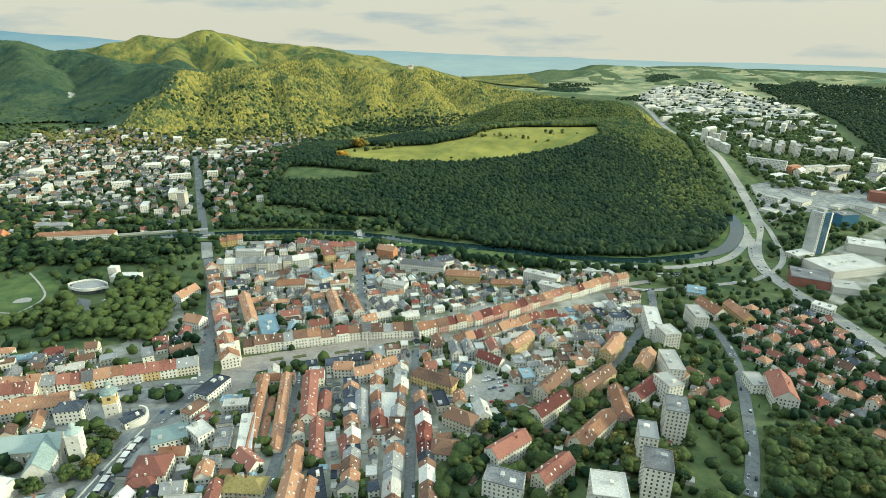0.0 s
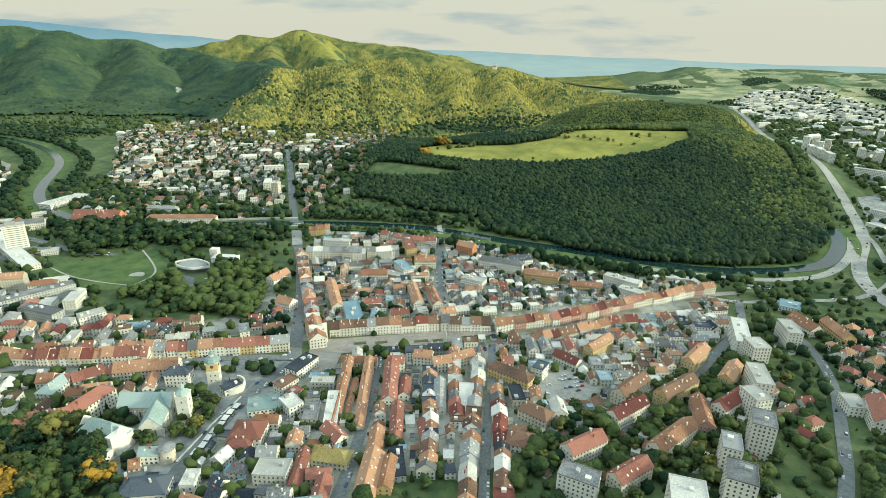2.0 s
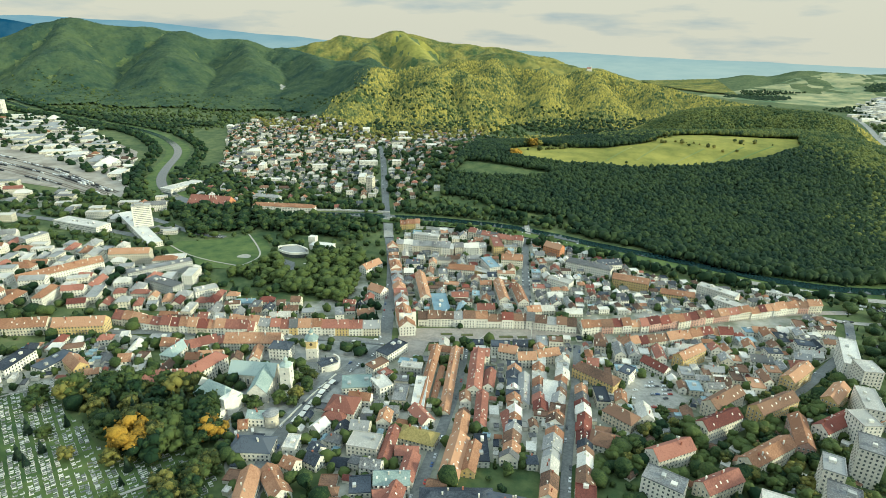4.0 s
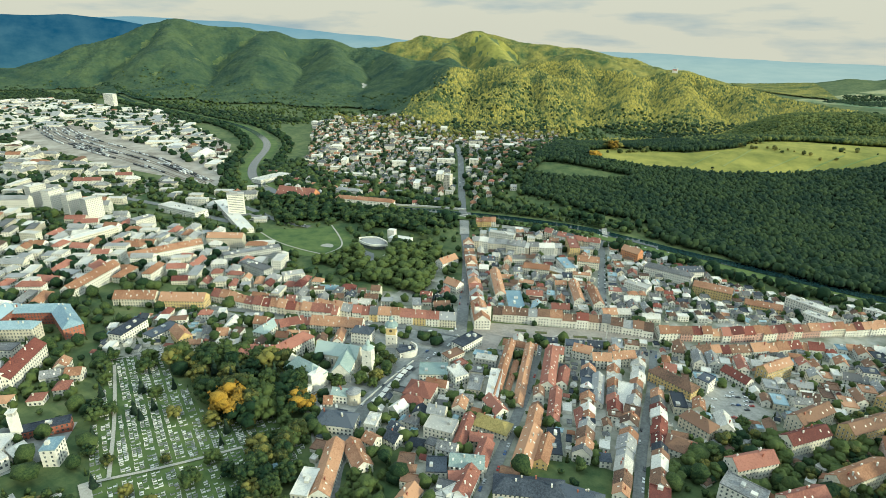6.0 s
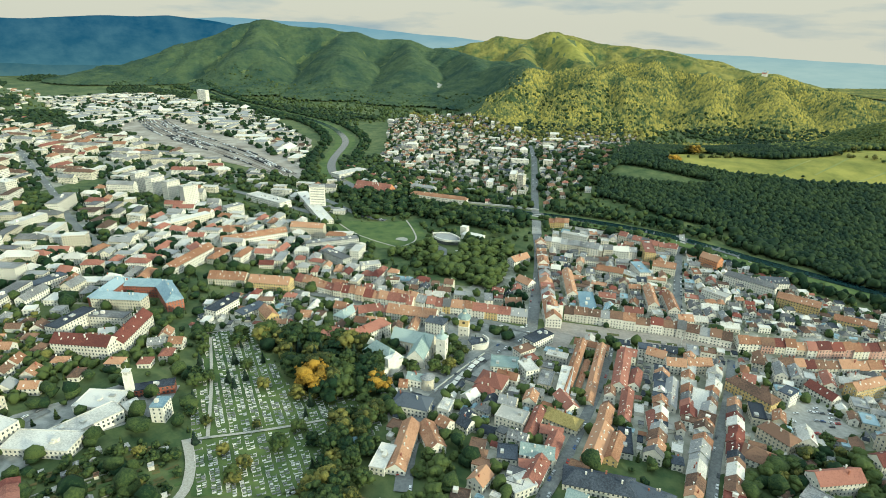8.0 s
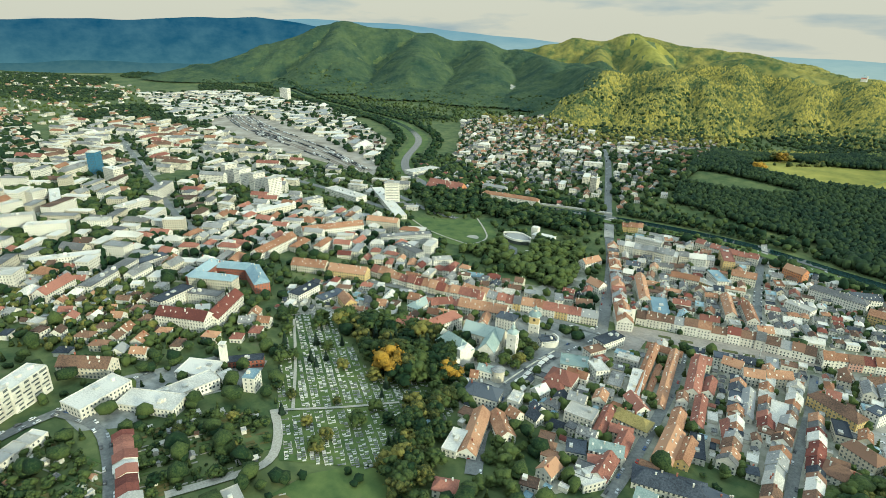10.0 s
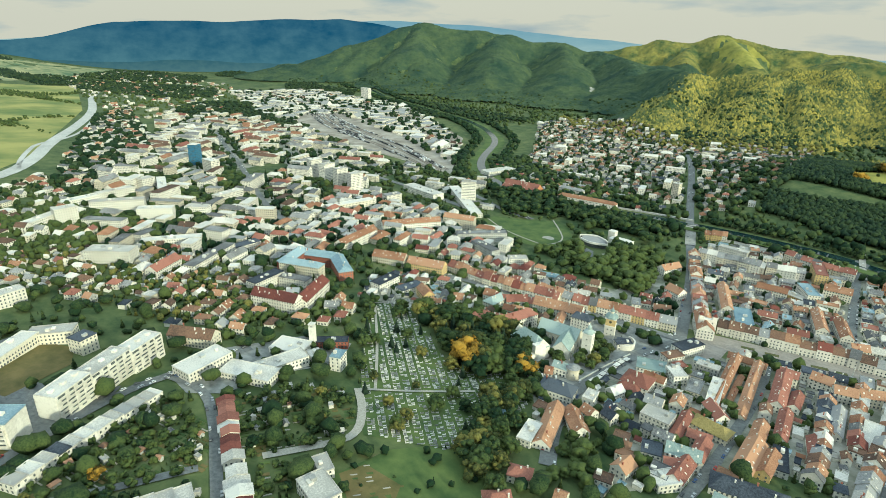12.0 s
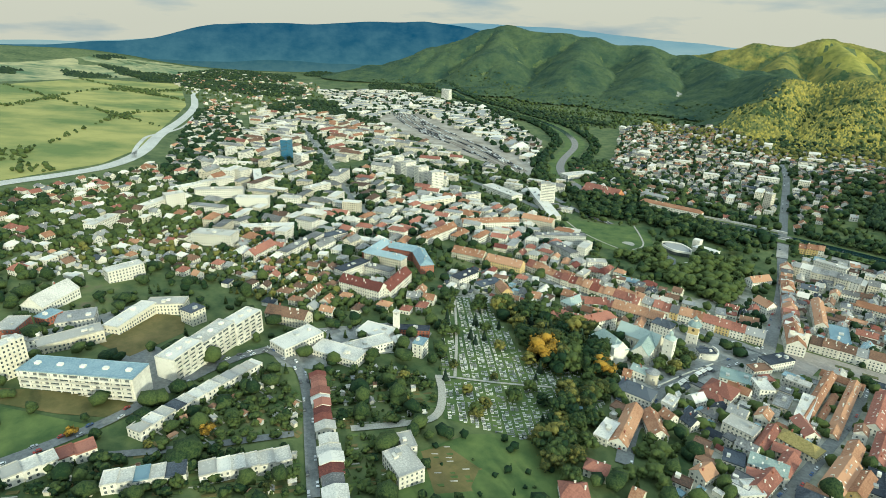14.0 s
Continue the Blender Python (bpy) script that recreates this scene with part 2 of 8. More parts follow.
# ---- lie of the land ----
# each ridge: crest points (x, y, height) and half-width of its flanks
RIDGES = [
    # the meadow hill by the river and its wooded dome
    ([(-230, 1210, 46), (-60, 1270, 54), (110, 1380, 68), (300, 1450, 72), (400, 1480, 76)], 345),
    ([(250, 1800, 86), (385, 1812, 99), (505, 1770, 95), (545, 1600, 50), (540, 1400, 22)], 205),
    # golden hill beyond the suburb, with spurs
    ([(-1330, 2620, 126), (-1030, 2400, 140), (-913, 2435, 134), (-776, 2479, 141), (-684, 2505, 132), (-589, 2527, 104), (-510, 2530, 55)], 185),
    ([(-1030, 2400, 140), (-985, 2050, 82), (-900, 1690, -10)], 150),
    ([(-776, 2479, 141), (-735, 2150, 92), (-650, 1790, -10)], 150),
    ([(-684, 2505, 132), (-570, 2200, 58), (-480, 1940, -10)], 105),
    # wooded dome behind it
    ([(-1078, 3276, 98), (-903, 3326, 148), (-718, 3369, 190), (-586, 3393, 175), (-441, 3414, 152), (-298, 3428, 114), (-100, 3440, 50)], 200),
    ([(-718, 3369, 190), (-660, 3080, 112), (-590, 2880, 40)], 150),
    ([(-441, 3414, 152), (-390, 3150, 70)], 120),
    # castle ridge
    ([(-420, 2800, 70), (-289, 2826, 104), (-162, 2850, 136), (-51, 2838, 118), (118, 2835, 86), (297, 2821, 40), (560, 2500, 30)], 180),
    ([(-289, 2826, 104), (-290, 2480, 78), (-270, 2170, 0)], 120),
    ([(-120, 2845, 130), (-70, 2480, 84), (-40, 2170, 0)], 125),
    ([(118, 2835, 86), (150, 2500, 58), (180, 2250, 0)], 120),
    # the dark mountain
    ([(-3575, 1990, 55), (-3380, 2300, 180), (-3100, 2660, 334), (-2920, 2755, 306), (-2650, 2960, 278), (-2270, 3170, 220), (-1880, 3225, 162), (-1460, 3250, 95)], 310),
    ([(-3100, 2660, 334), (-2780, 2330, 180), (-2520, 2110, 10)], 260),
    ([(-2650, 2960, 278), (-2250, 2500, 150), (-2020, 2190, 5)], 240),
    ([(-2270, 3170, 220), (-1830, 2600, 115), (-1600, 2230, 0)], 220),
    ([(-1880, 3225, 162), (-1520, 2750, 118), (-1290, 2300, 30)], 200),
    # far bald peak
    ([(-2310, 3814, 184), (-2013, 3975, 247), (-1785, 4079, 262), (-1597, 4155, 304), (-1322, 4247, 232), (-977, 4336, 202), (-600, 4402, 138), (-200, 4450, 60)], 260),
    ([(-1597, 4155, 304), (-1410, 3930, 236), (-1230, 3720, 110)], 190),
    ([(-1785, 4079, 262), (-1750, 3850, 190), (-1650, 3650, 120)], 170),
    ([(-977, 4336, 202), (-880, 3950, 140), (-800, 3700, 80)], 200),
    # far slopes with fields at both ends of the valley
    ([(-4950, -700, 175), (-4900, 100, 130)], 800),
    ([(1500, 4700, 95), (2600, 4100, 95)], 800),
    ([(2600, 4100, 95), (3600, 3200, 95)], 800),
    # low rise west of the bypass
    ([(-1600, -900, 20), (-2300, -60, 15), (-3200, 60, 5)], 420),
]


def base_level(x, y):
    q = np.clip(y / 285.0, -1.6, 9)
    q = -np.logaddexp(0, -(q - 2.2) / 0.25) * 0.25
    return 285.0 * (-0.0377 + 0.003 * np.clip(x / 285.0, -8, 8) - 0.0105 * np.clip(y / 285.0, -1.6, 5) - 0.0912 * q)


def hills(x, y):
    """Height of the hills above the valley, at arrays x and y."""
    best, rel = np.zeros_like(x, dtype=float), np.zeros_like(x, dtype=float)
    level = base_level(x, y)
    box = x.min(), x.max(), y.min(), y.max()
    for points, width in RIDGES:
        reach = 2.6 * width
        if (max(q[0] for q in points) + reach < box[0] or min(q[0] for q in points) - reach > box[1]
                or max(q[1] for q in points) + reach < box[2] or min(q[1] for q in points) - reach > box[3]):
            continue
        top, near = np.zeros_like(best), np.zeros_like(best)
        for (ax, ay, az), (bx, by, bz) in zip(points, points[1:]):
            vx, vy = bx - ax, by - ay
            s = np.clip(((x - ax) * vx + (y - ay) * vy) / (vx * vx + vy * vy), 0, 1)
            d = np.hypot(x - ax - s * vx, y - ay - s * vy) / width
            flank = np.exp(-d ** 2 * 1.05) if max(ay, by) < 1900 or ax > 1000 else np.clip(1 - (np.sqrt(d * d + 0.05) - 0.22) / 1.3, 0, 1) ** 1.12
            here = (az + s * (bz - az) - level) * flank
            near = np.where(here > top, flank, near)
            top = np.maximum(top, here)
        rel = np.where(top > best, near, rel)
        best = np.maximum(best, top)
    folds = 0.9 * np.abs(np.sin(x / 150 + y / 420 + 0.8 * np.sin(y / 170))) - 0.6 + 0.5 * np.sin(x / 95 + 2.2 * np.sin(y / 310)) * np.cos(y / 170 + 1.7 * np.sin(x / 260)) + 0.6 * np.sin((x + y) / 61 + np.sin(x / 83))
    spurs = np.abs(np.sin(x / 104 + y / 700 + 0.7 * np.sin(y / 210 + x / 900))) - 0.55 + 0.4 * np.abs(np.sin(x / 47 + y / 130 + np.sin(y / 90))) - 0.2
    folds = folds * (0.5 + 0.5 * rel) + spurs * 2.1 * 4 * rel * (1 - rel)
    return np.where(best > 3, best + folds * np.clip(best - 12, 0, 90) * np.where(y > 1900, 0.13, 0.02), best)


def ground(x, y):
    one = np.isscalar(x)
    x, y = np.atleast_1d(np.asarray(x, float)), np.atleast_1d(np.asarray(y, float))
    z = base_level(x, y) + hills(x, y)
    return float(z[0]) if one else z


# ---- mesh helpers ----
def mesh_object(name, verts, faces, mats, parent=None, slots=None, smooth=False):
    me = bpy.data.meshes.new(name)
    me.from_pydata(verts, [], faces)
    for m in (mats if isinstance(mats, (list, tuple)) else [mats]):
        me.materials.append(m)
    if slots is not None:
        me.polygons.foreach_set("material_index", slots)
    if smooth:
        me.shade_smooth()
    ob = new(name, me)
    if parent:
        ob.parent = parent
    return ob


def bulk_object(name, verts, tris, mat, parent=None, smooth=False):
    """A large mesh of triangles from numpy arrays."""
    me = bpy.data.meshes.new(name)
    me.vertices.add(len(verts))
    me.vertices.foreach_set("co", np.asarray(verts, np.float32).ravel())
    me.loops.add(len(tris) * 3)
    me.loops.foreach_set("vertex_index", np.asarray(tris, np.int32).ravel())
    me.polygons.add(len(tris))
    me.polygons.foreach_set("loop_start", np.arange(len(tris), dtype=np.int32) * 3)
    me.update(calc_edges=True)
    me.materials.append(mat)
    if smooth:
        me.shade_smooth()
    ob = new(name, me)
    if parent:
        ob.parent = parent
    return ob


class Soup:
    """Gathers verts and faces of many small solids into one mesh."""

    def __init__(self):
        self.v, self.f = [], []

    def add(self, verts, faces):
        n = len(self.v)
        self.v += verts
        self.f += [tuple(i + n for i in q) for q in faces]

    def box(self, cx, cy, z0, z1, lx, ly, ang=0.0):
        c, s = math.cos(ang), math.sin(ang)
        pts = [(cx + c * dx * lx / 2 - s * dy * ly / 2, cy + s * dx * lx / 2 + c * dy * ly / 2) for dx, dy in ((-1, -1), (1, -1), (1, 1), (-1, 1))]
        self.add([(px, py, z0) for px, py in pts] + [(px, py, z1) for px, py in pts], BOX)

    def object(self, name, mat, parent=None, smooth=False):
        return mesh_object(name, self.v, self.f, mat, parent, None, smooth)


BOX = [(3, 2, 1, 0), (4, 5, 6, 7), (0, 1, 5, 4), (1, 2, 6, 5), (2, 3, 7, 6), (3, 0, 4, 7)]


def inside(poly, x, y):
    """Whether points x, y (arrays) lie in a polygon."""
    x, y = np.asarray(x, float), np.asarray(y, float)
    hit = np.zeros(x.shape, bool)
    for (ax, ay), (bx, by) in zip(poly, poly[1:] + poly[:1]):
        if ay != by:
            hit ^= ((ay > y) != (by > y)) & (x < (bx - ax) * (y - ay) / (by - ay) + ax)
    return hit


def sheet(name, poly, mat, lift=0.35, step=25.0, label="", category="", kind="structure"):
    """A piece of ground laid over the land inside a polygon."""
    from mathutils import geometry
    xs, ys = [q[0] for q in poly], [q[1] for q in poly]
    edge = []
    for (ax, ay), (bx, by) in zip(poly, poly[1:] + poly[:1]):
        n = max(1, int(math.hypot(bx - ax, by - ay) / step))
        edge += [Vector((ax + (bx - ax) * i / n, ay + (by - ay) * i / n)) for i in range(n)]
    gx, gy = np.meshgrid(np.arange(min(xs), max(xs), step), np.arange(min(ys), max(ys), step))
    gx, gy = gx.ravel(), gy.ravel()
    keep = inside(poly, gx, gy)
    pts = edge + [Vector((float(u), float(v))) for u, v in zip(gx[keep], gy[keep])]
    k = len(edge)
    v, _, f, *_ = geometry.delaunay_2d_cdt(pts, [], [list(range(k))], 1, 0.01)
    z = ground(np.array([q.x for q in v]), np.array([q.y for q in v])) + lift
    ob = mesh_object(name, [(q.x, q.y, h) for q, h in zip(v, z)], f, mat)
    return tagged(ob, label, category, kind=kind)


def along(points, step):
    """Even steps along a polyline: (x, y, direction)."""
    out = []
    for (ax, ay), (bx, by) in zip(points, points[1:]):
        d = math.hypot(bx - ax, by - ay)
        n = max(1, int(d / step))
        out += [(ax + (bx - ax) * i / n, ay + (by - ay) * i / n) for i in range(n)]
    return out + [tuple(points[-1][:2])]


def rounded(points, rounds=2):
    """Chaikin's corner cutting, for winding lines."""
    for _ in range(rounds):
        cut = [points[0]]
        for (ax, ay), (bx, by) in zip(points, points[1:]):
            cut += [(0.75 * ax + 0.25 * bx, 0.75 * ay + 0.25 * by), (0.25 * ax + 0.75 * bx, 0.25 * ay + 0.75 * by)]
        points = cut + [points[-1]]
    return points


def strip(name, points, width, mat, lift=0.6, label="", category="", thick=0.0, heights=None, kind="structure", level=False):
    """A ribbon along a polyline: road, river, path; with a thickness it is a deck."""
    pts = along(points, 18)
    v, f = [], []
    for i, (x, y) in enumerate(pts):
        ax, ay = pts[max(0, i - 1)]
        bx, by = pts[min(len(pts) - 1, i + 1)]
        d = math.hypot(bx - ax, by - ay) or 1
        nx, ny = -(by - ay) / d * width / 2, (bx - ax) / d * width / 2
        for s in (1, -1):
            px, py = x + s * nx, y + s * ny
            z = (heights(i / max(1, len(pts) - 1)) if heights else (ground(x, y) if level else ground(px, py))) + lift
            v.append((px, py, z))
        for s in (1, -1):
            px, py = x + s * nx, y + s * ny
            z = (heights(i / max(1, len(pts) - 1)) if heights else (ground(x, y) if level else ground(px, py))) + lift
            v.append((px, py, z - max(thick, 0.02)))
        if i:
            a, b = 4 * (i - 1), 4 * i
            f.append((a + 1, b + 1, b, a))
            if thick:
                f += [(a, b, b + 2, a + 2), (a + 3, b + 3, b + 1, a + 1), (a + 2, b + 2, b + 3, a + 3)]
    return tagged(mesh_object(name, v, f, mat), label, category, kind=kind)


# ---- the ground ----
def build_ground():
    ang = np.radians(np.concatenate([np.linspace(20, 175, 350), np.linspace(176, 379, 60)]))
    rad = np.concatenate([[0.0], np.geomspace(60, 4880, 200)])
    aa, rr = np.meshgrid(ang, rad)
    x, y = rr * np.cos(aa), rr * np.sin(aa) - 60
    z = ground(x.ravel(), y.ravel())
    v = np.stack([x.ravel(), y.ravel(), z], 1)
    n = len(ang)
    i, j = np.meshgrid(np.arange(len(rad) - 1), np.arange(n), indexing="ij")
    a, b, c, d = i * n + j, i * n + (j + 1) % n, (i + 1) * n + (j + 1) % n, (i + 1) * n + j
    tris = np.concatenate([np.stack([a, d, c], -1).reshape(-1, 3), np.stack([a, c, b], -1).reshape(-1, 3)])
    tagged(bulk_object("ground", v, tris, M_GROUND, smooth=True), "grassy valley floor and wooded hills round a town", "ground", kind="structure")


build_ground()


def far_range(name, label, radius, profile, mat, start, end):
    """A far chain of hills as a plain backdrop; profile gives its top for a bearing in degrees."""
    v, f = [], []
    steps = 240
    for k in range(steps + 1):
        deg = start + (end - start) * k / steps
        x, y = radius * math.cos(radians(deg)), radius * math.sin(radians(deg)) - 60
        v += [(x, y, -60), (x, y, profile(deg))]
        if k:
            f.append((2 * k - 2, 2 * k, 2 * k + 1, 2 * k - 1))
    tagged(mesh_object(name, v, f, mat), label, "backdrop", kind="structure")


def wavy(deg, seed):
    return sum(math.sin(radians(deg) * w + seed * w) * a for w, a in ((9, 10), (21, 6), (47, 3), (90, 1.5)))


def top_far(deg):
    return float(np.interp(deg, (56, 64, 84, 95, 108, 118, 120.5, 124, 129, 133.5, 141, 150, 168, 176), (126, 128, 148, 165, 190, 238, 266, 274, 306, 338, 362, 330, 200, 165))) + wavy(deg, 2) * 0.5


def top_mid(deg):
    return float(np.interp(deg, (128, 138, 142, 146, 152, 158, 165, 170, 178), (200, 300, 340, 366, 352, 316, 288, 200, 150))) + wavy(deg, 5) * 1.1


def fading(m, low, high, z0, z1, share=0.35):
    """Paints haze into a backdrop's glow: low colour at its foot, high at its top."""
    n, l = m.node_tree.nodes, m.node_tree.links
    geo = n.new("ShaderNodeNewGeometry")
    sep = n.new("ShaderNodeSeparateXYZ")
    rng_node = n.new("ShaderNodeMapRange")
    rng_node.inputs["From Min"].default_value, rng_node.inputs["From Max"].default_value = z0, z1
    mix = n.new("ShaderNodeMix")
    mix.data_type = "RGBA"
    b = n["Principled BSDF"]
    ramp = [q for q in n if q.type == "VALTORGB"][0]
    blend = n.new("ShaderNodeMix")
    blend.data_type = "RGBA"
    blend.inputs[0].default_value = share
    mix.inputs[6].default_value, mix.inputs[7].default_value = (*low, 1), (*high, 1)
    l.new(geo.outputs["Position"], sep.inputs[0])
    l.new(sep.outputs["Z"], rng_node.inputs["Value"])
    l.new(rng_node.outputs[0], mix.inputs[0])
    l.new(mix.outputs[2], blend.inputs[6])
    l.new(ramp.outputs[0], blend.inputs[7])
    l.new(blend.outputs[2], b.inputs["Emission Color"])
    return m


# distance haze is painted into these colours, bluer and darker with height
M_HAZE_FAR = fading(glow("far_hazy_hills", (0.22, 0.35, 0.36), (0.52, 0.57, 0.48), 0.004, (1, 1, 7)), (0.47, 0.53, 0.44), (0.20, 0.33, 0.38), 90, 300, 0.25)
M_HAZE_MID = fading(glow("mid_hazy_hills", (0.010, 0.065, 0.115), (0.150, 0.250, 0.250), 0.0055, (1, 1, 1.7)), (0.095, 0.195, 0.210), (0.020, 0.090, 0.155), -30, 290, 0.36)
M_HAZE_NEAR = fading(glow("near_hazy_hills", (0.035, 0.095, 0.115), (0.10, 0.17, 0.15), 0.016, (1, 1, 2.0)), (0.13, 0.21, 0.20), (0.045, 0.115, 0.14), -40, 70, 0.45)
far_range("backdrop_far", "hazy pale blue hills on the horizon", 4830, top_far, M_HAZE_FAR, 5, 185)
far_range("backdrop_mid", "wooded range far up the valley in painted dark blue haze", 4780, top_mid, M_HAZE_MID, 128, 182)
far_range("backdrop_near", "dark wooded foothills far up the valley in painted haze", 4740, lambda deg: 25 + 22 * math.exp(-((deg - 147) / 5) ** 2) + 30 * math.exp(-((deg - 160) / 6) ** 2) + 45 * math.exp(-((deg - 178) / 9) ** 2) + wavy(deg, 9) * 0.9, M_HAZE_NEAR, 128, 186)


# ---- trees ----
def ico(level=1):
    bm = bmesh.new()
    bmesh.ops.create_icosphere(bm, subdivisions=level, radius=1.0)
    v = np.array([q.co[:] for q in bm.verts])
    f = np.array([[q.index for q in face.verts] for face in bm.faces])
    bm.free()
    return v, f


ICO1, ICO2 = ico(1), ico(2)


def rough_ball(rng, base, wobble):
    v, f = base
    return v * (1 + rng.uniform(-wobble, wobble, (len(v), 1))), f


def broad_crown(rng, lumps, base=ICO1):
    """Leaf clumps of a broad crown, unit height above the trunk: verts, tris."""
    vs, fs, n = [], [], 0
    for k in range(lumps):
        th, ph = rng.uniform(0, 2 * math.pi), rng.uniform(-0.5, 1.0)
        r = rng.uniform(0.15, 0.40) * (1 - 0.35 * max(ph, 0)) * min(1, 0.55 + lumps * 0.03)
        centre = np.array([math.cos(th) * r, math.sin(th) * r, 0.52 + 0.30 * ph])
        v, f = rough_ball(rng, base, 0.30)
        size = rng.uniform(0.13, 0.22) * (22 / lumps) ** 0.42
        vs.append(v * np.array([size, size, size * 0.9]) + centre)
        fs.append(f + n)
        n += len(v)
    return np.concatenate(vs), np.concatenate(fs)


def lobed_crown(rng):
    """One uneven crown: a ball pushed out in lobes and ragged at the edge."""
    v, f = ICO2
    push = np.ones(len(v))
    for k in range(7):
        d = rng.normal(size=3)
        push += 0.22 * np.clip((v @ (d / np.linalg.norm(d)) - 0.55) / 0.45, 0, 1) * rng.uniform(0.3, 1.4)
    push *= rng.uniform(0.62, 1.18, len(v))
    return v * push[:, None] * np.array([0.36, 0.36, 0.42]) + np.array([0, 0, 0.52]), f


def tufted(rng, v, f, count):
    """Adds small leafy tufts all over a crown, so that its outline is uneven."""
    vs, fs, n = [v], [f], len(v)
    tet = np.array([(0, 0, 1.0), (0.9, 0, -0.4), (-0.5, 0.8, -0.4), (-0.5, -0.8, -0.4)])
    tri = np.array([(0, 1, 2), (0, 2, 3), (0, 3, 1), (1, 3, 2)])
    for k in rng.integers(0, len(v), count):
        out = v[k] - np.array([0, 0, 0.55])
        p = v[k] + out / (np.linalg.norm(out) + 1e-6) * rng.uniform(0.0, 0.05) + rng.uniform(-0.03, 0.03, 3)
        a = rng.uniform(0, 6.283)
        c, s = math.cos(a), math.sin(a)
        q = tet @ np.array([[c, s, 0], [-s, c, 0], [0, 0, 1]]) * rng.uniform(0.025, 0.055)
        vs.append(q + p)
        fs.append(tri + n)
        n += 4
    return np.concatenate(vs), np.concatenate(fs)


def conifer_crown(rng, tiers=6, sides=9):
    vs, fs, n = [], [], 0
    for k in range(tiers):
        z0, r = 0.10 + 0.86 * k / tiers, 0.21 * (1 - k / tiers) + 0.03
        ring = [(math.cos(2 * math.pi * i / sides) * r * rng.uniform(0.7, 1.2), math.sin(2 * math.pi * i / sides) * r * rng.uniform(0.7, 1.2), z0 + rng.uniform(-0.03, 0.02)) for i in range(sides)]
        vs.append(np.array(ring + [(0, 0, z0 + 0.30 * (1 - 0.4 * k / tiers)), (0, 0, z0 + 0.02)]))
        fs.append(np.array([(i, (i + 1) % sides, sides) for i in range(sides)] + [((i + 1) % sides, i, sides + 1) for i in range(sides)]) + n)
        n += sides + 2
    return np.concatenate(vs), np.concatenate(fs)


def dome_ball(rng):
    """A cheap crown for far woods: an uneven peaked cap."""
    lean = rng.uniform(-0.25, 0.25, 2)
    v = [(lean[0], lean[1], 1.0)]
    a0 = rng.uniform(0, 1)
    v += [(math.cos(6.283 * (i + a0) / 6) * rng.uniform(0.75, 1.25), math.sin(6.283 * (i + a0) / 6) * rng.uniform(0.75, 1.25), 0.10 + rng.uniform(-0.15, 0.15)) for i in range(6)]
    return np.array(v), np.array([(0, 1 + i, 1 + (i + 1) % 6) for i in range(6)])


def trunk_mesh(rng):
    v, f, sides = [], [], 7
    for z, r in ((0, 0.035), (0.05, 0.026), (0.30, 0.020), (0.55, 0.010)):
        v += [(math.cos(2 * math.pi * i / sides) * r, math.sin(2 * math.pi * i / sides) * r, z) for i in range(sides)]
    for k in range(3):
        f += [(k * sides + i, k * sides + (i + 1) % sides, (k + 1) * sides + (i + 1) % sides, (k + 1) * sides + i) for i in range(sides)]
    for limb in range(4):
        th = limb * 1.6 + rng.uniform(0, 0.5)
        n = len(v)
        e = (math.cos(th) * 0.24, math.sin(th) * 0.24, 0.52 + rng.uniform(-0.06, 0.1))
        for (cx, cy, cz), r in (((0, 0, 0.24 + 0.04 * limb), 0.012), (e, 0.004)):
            v += [(cx + r, cy, cz), (cx - r * 0.5, cy + r * 0.87, cz), (cx - r * 0.5, cy - r * 0.87, cz)]
        f += [(n, n + 1, n + 4, n + 3), (n + 1, n + 2, n + 5, n + 4), (n + 2, n, n + 3, n + 5)]
    return v, f


TREE_KINDS = {
    "green": ("broadleaf_tree", M_LEAF, "green broadleaf tree with a full rounded crown", 5),
    "olive": ("broadleaf_tree", M_OLIVE, "broadleaf tree with leaves turning olive and yellow", 3),
    "gold": ("broadleaf_tree", M_GOLD, "broadleaf tree in golden autumn leaf", 2),
    "dark": ("conifer_tree", M_CONIFER, "dark green pointed conifer", 3),
}
TREES = {}


def plant(kind, x, y, height, sink=0.3):
    name, mat, label, count = TREE_KINDS[kind]
    made = TREES.setdefault(kind, [])
    spin = (x * 12.9898 + y * 78.233) % 6.283
    place = Matrix.Translation((x, y, ground(x, y) - sink)) @ Matrix.Rotation(spin, 4, "Z")
    grow = 0.92 + 0.16 * ((x * 3.7 + y * 1.9) % 1)
    if len(made) < count:
        rng = np.random.default_rng(100 + len(made) * 7 + len(kind))
        root = new(name)
        tagged(root, label, "tree", "trees of the town")
        v, f = trunk_mesh(rng)
        mesh_object("trunk", v, f, M_BARK, root)
        v, f = conifer_crown(rng) if kind == "dark" else tufted(rng, *broad_crown(rng, 30, ICO1), 260)
        if kind != "dark":
            v = v * np.array([1.12, 1.12, 1.0])
        bulk_object("crown", v, f, mat, root, smooth=True)
        made.append(root)
        ob = root
    else:
        ob = copy_thing(made[int(abs(x * 7 + y * 13)) % count], Matrix())
    ob.scale = (1, 1, 1)
    ob.matrix_basis = place @ Matrix.Diagonal((height * grow, height * grow, height, 1))
    return ob


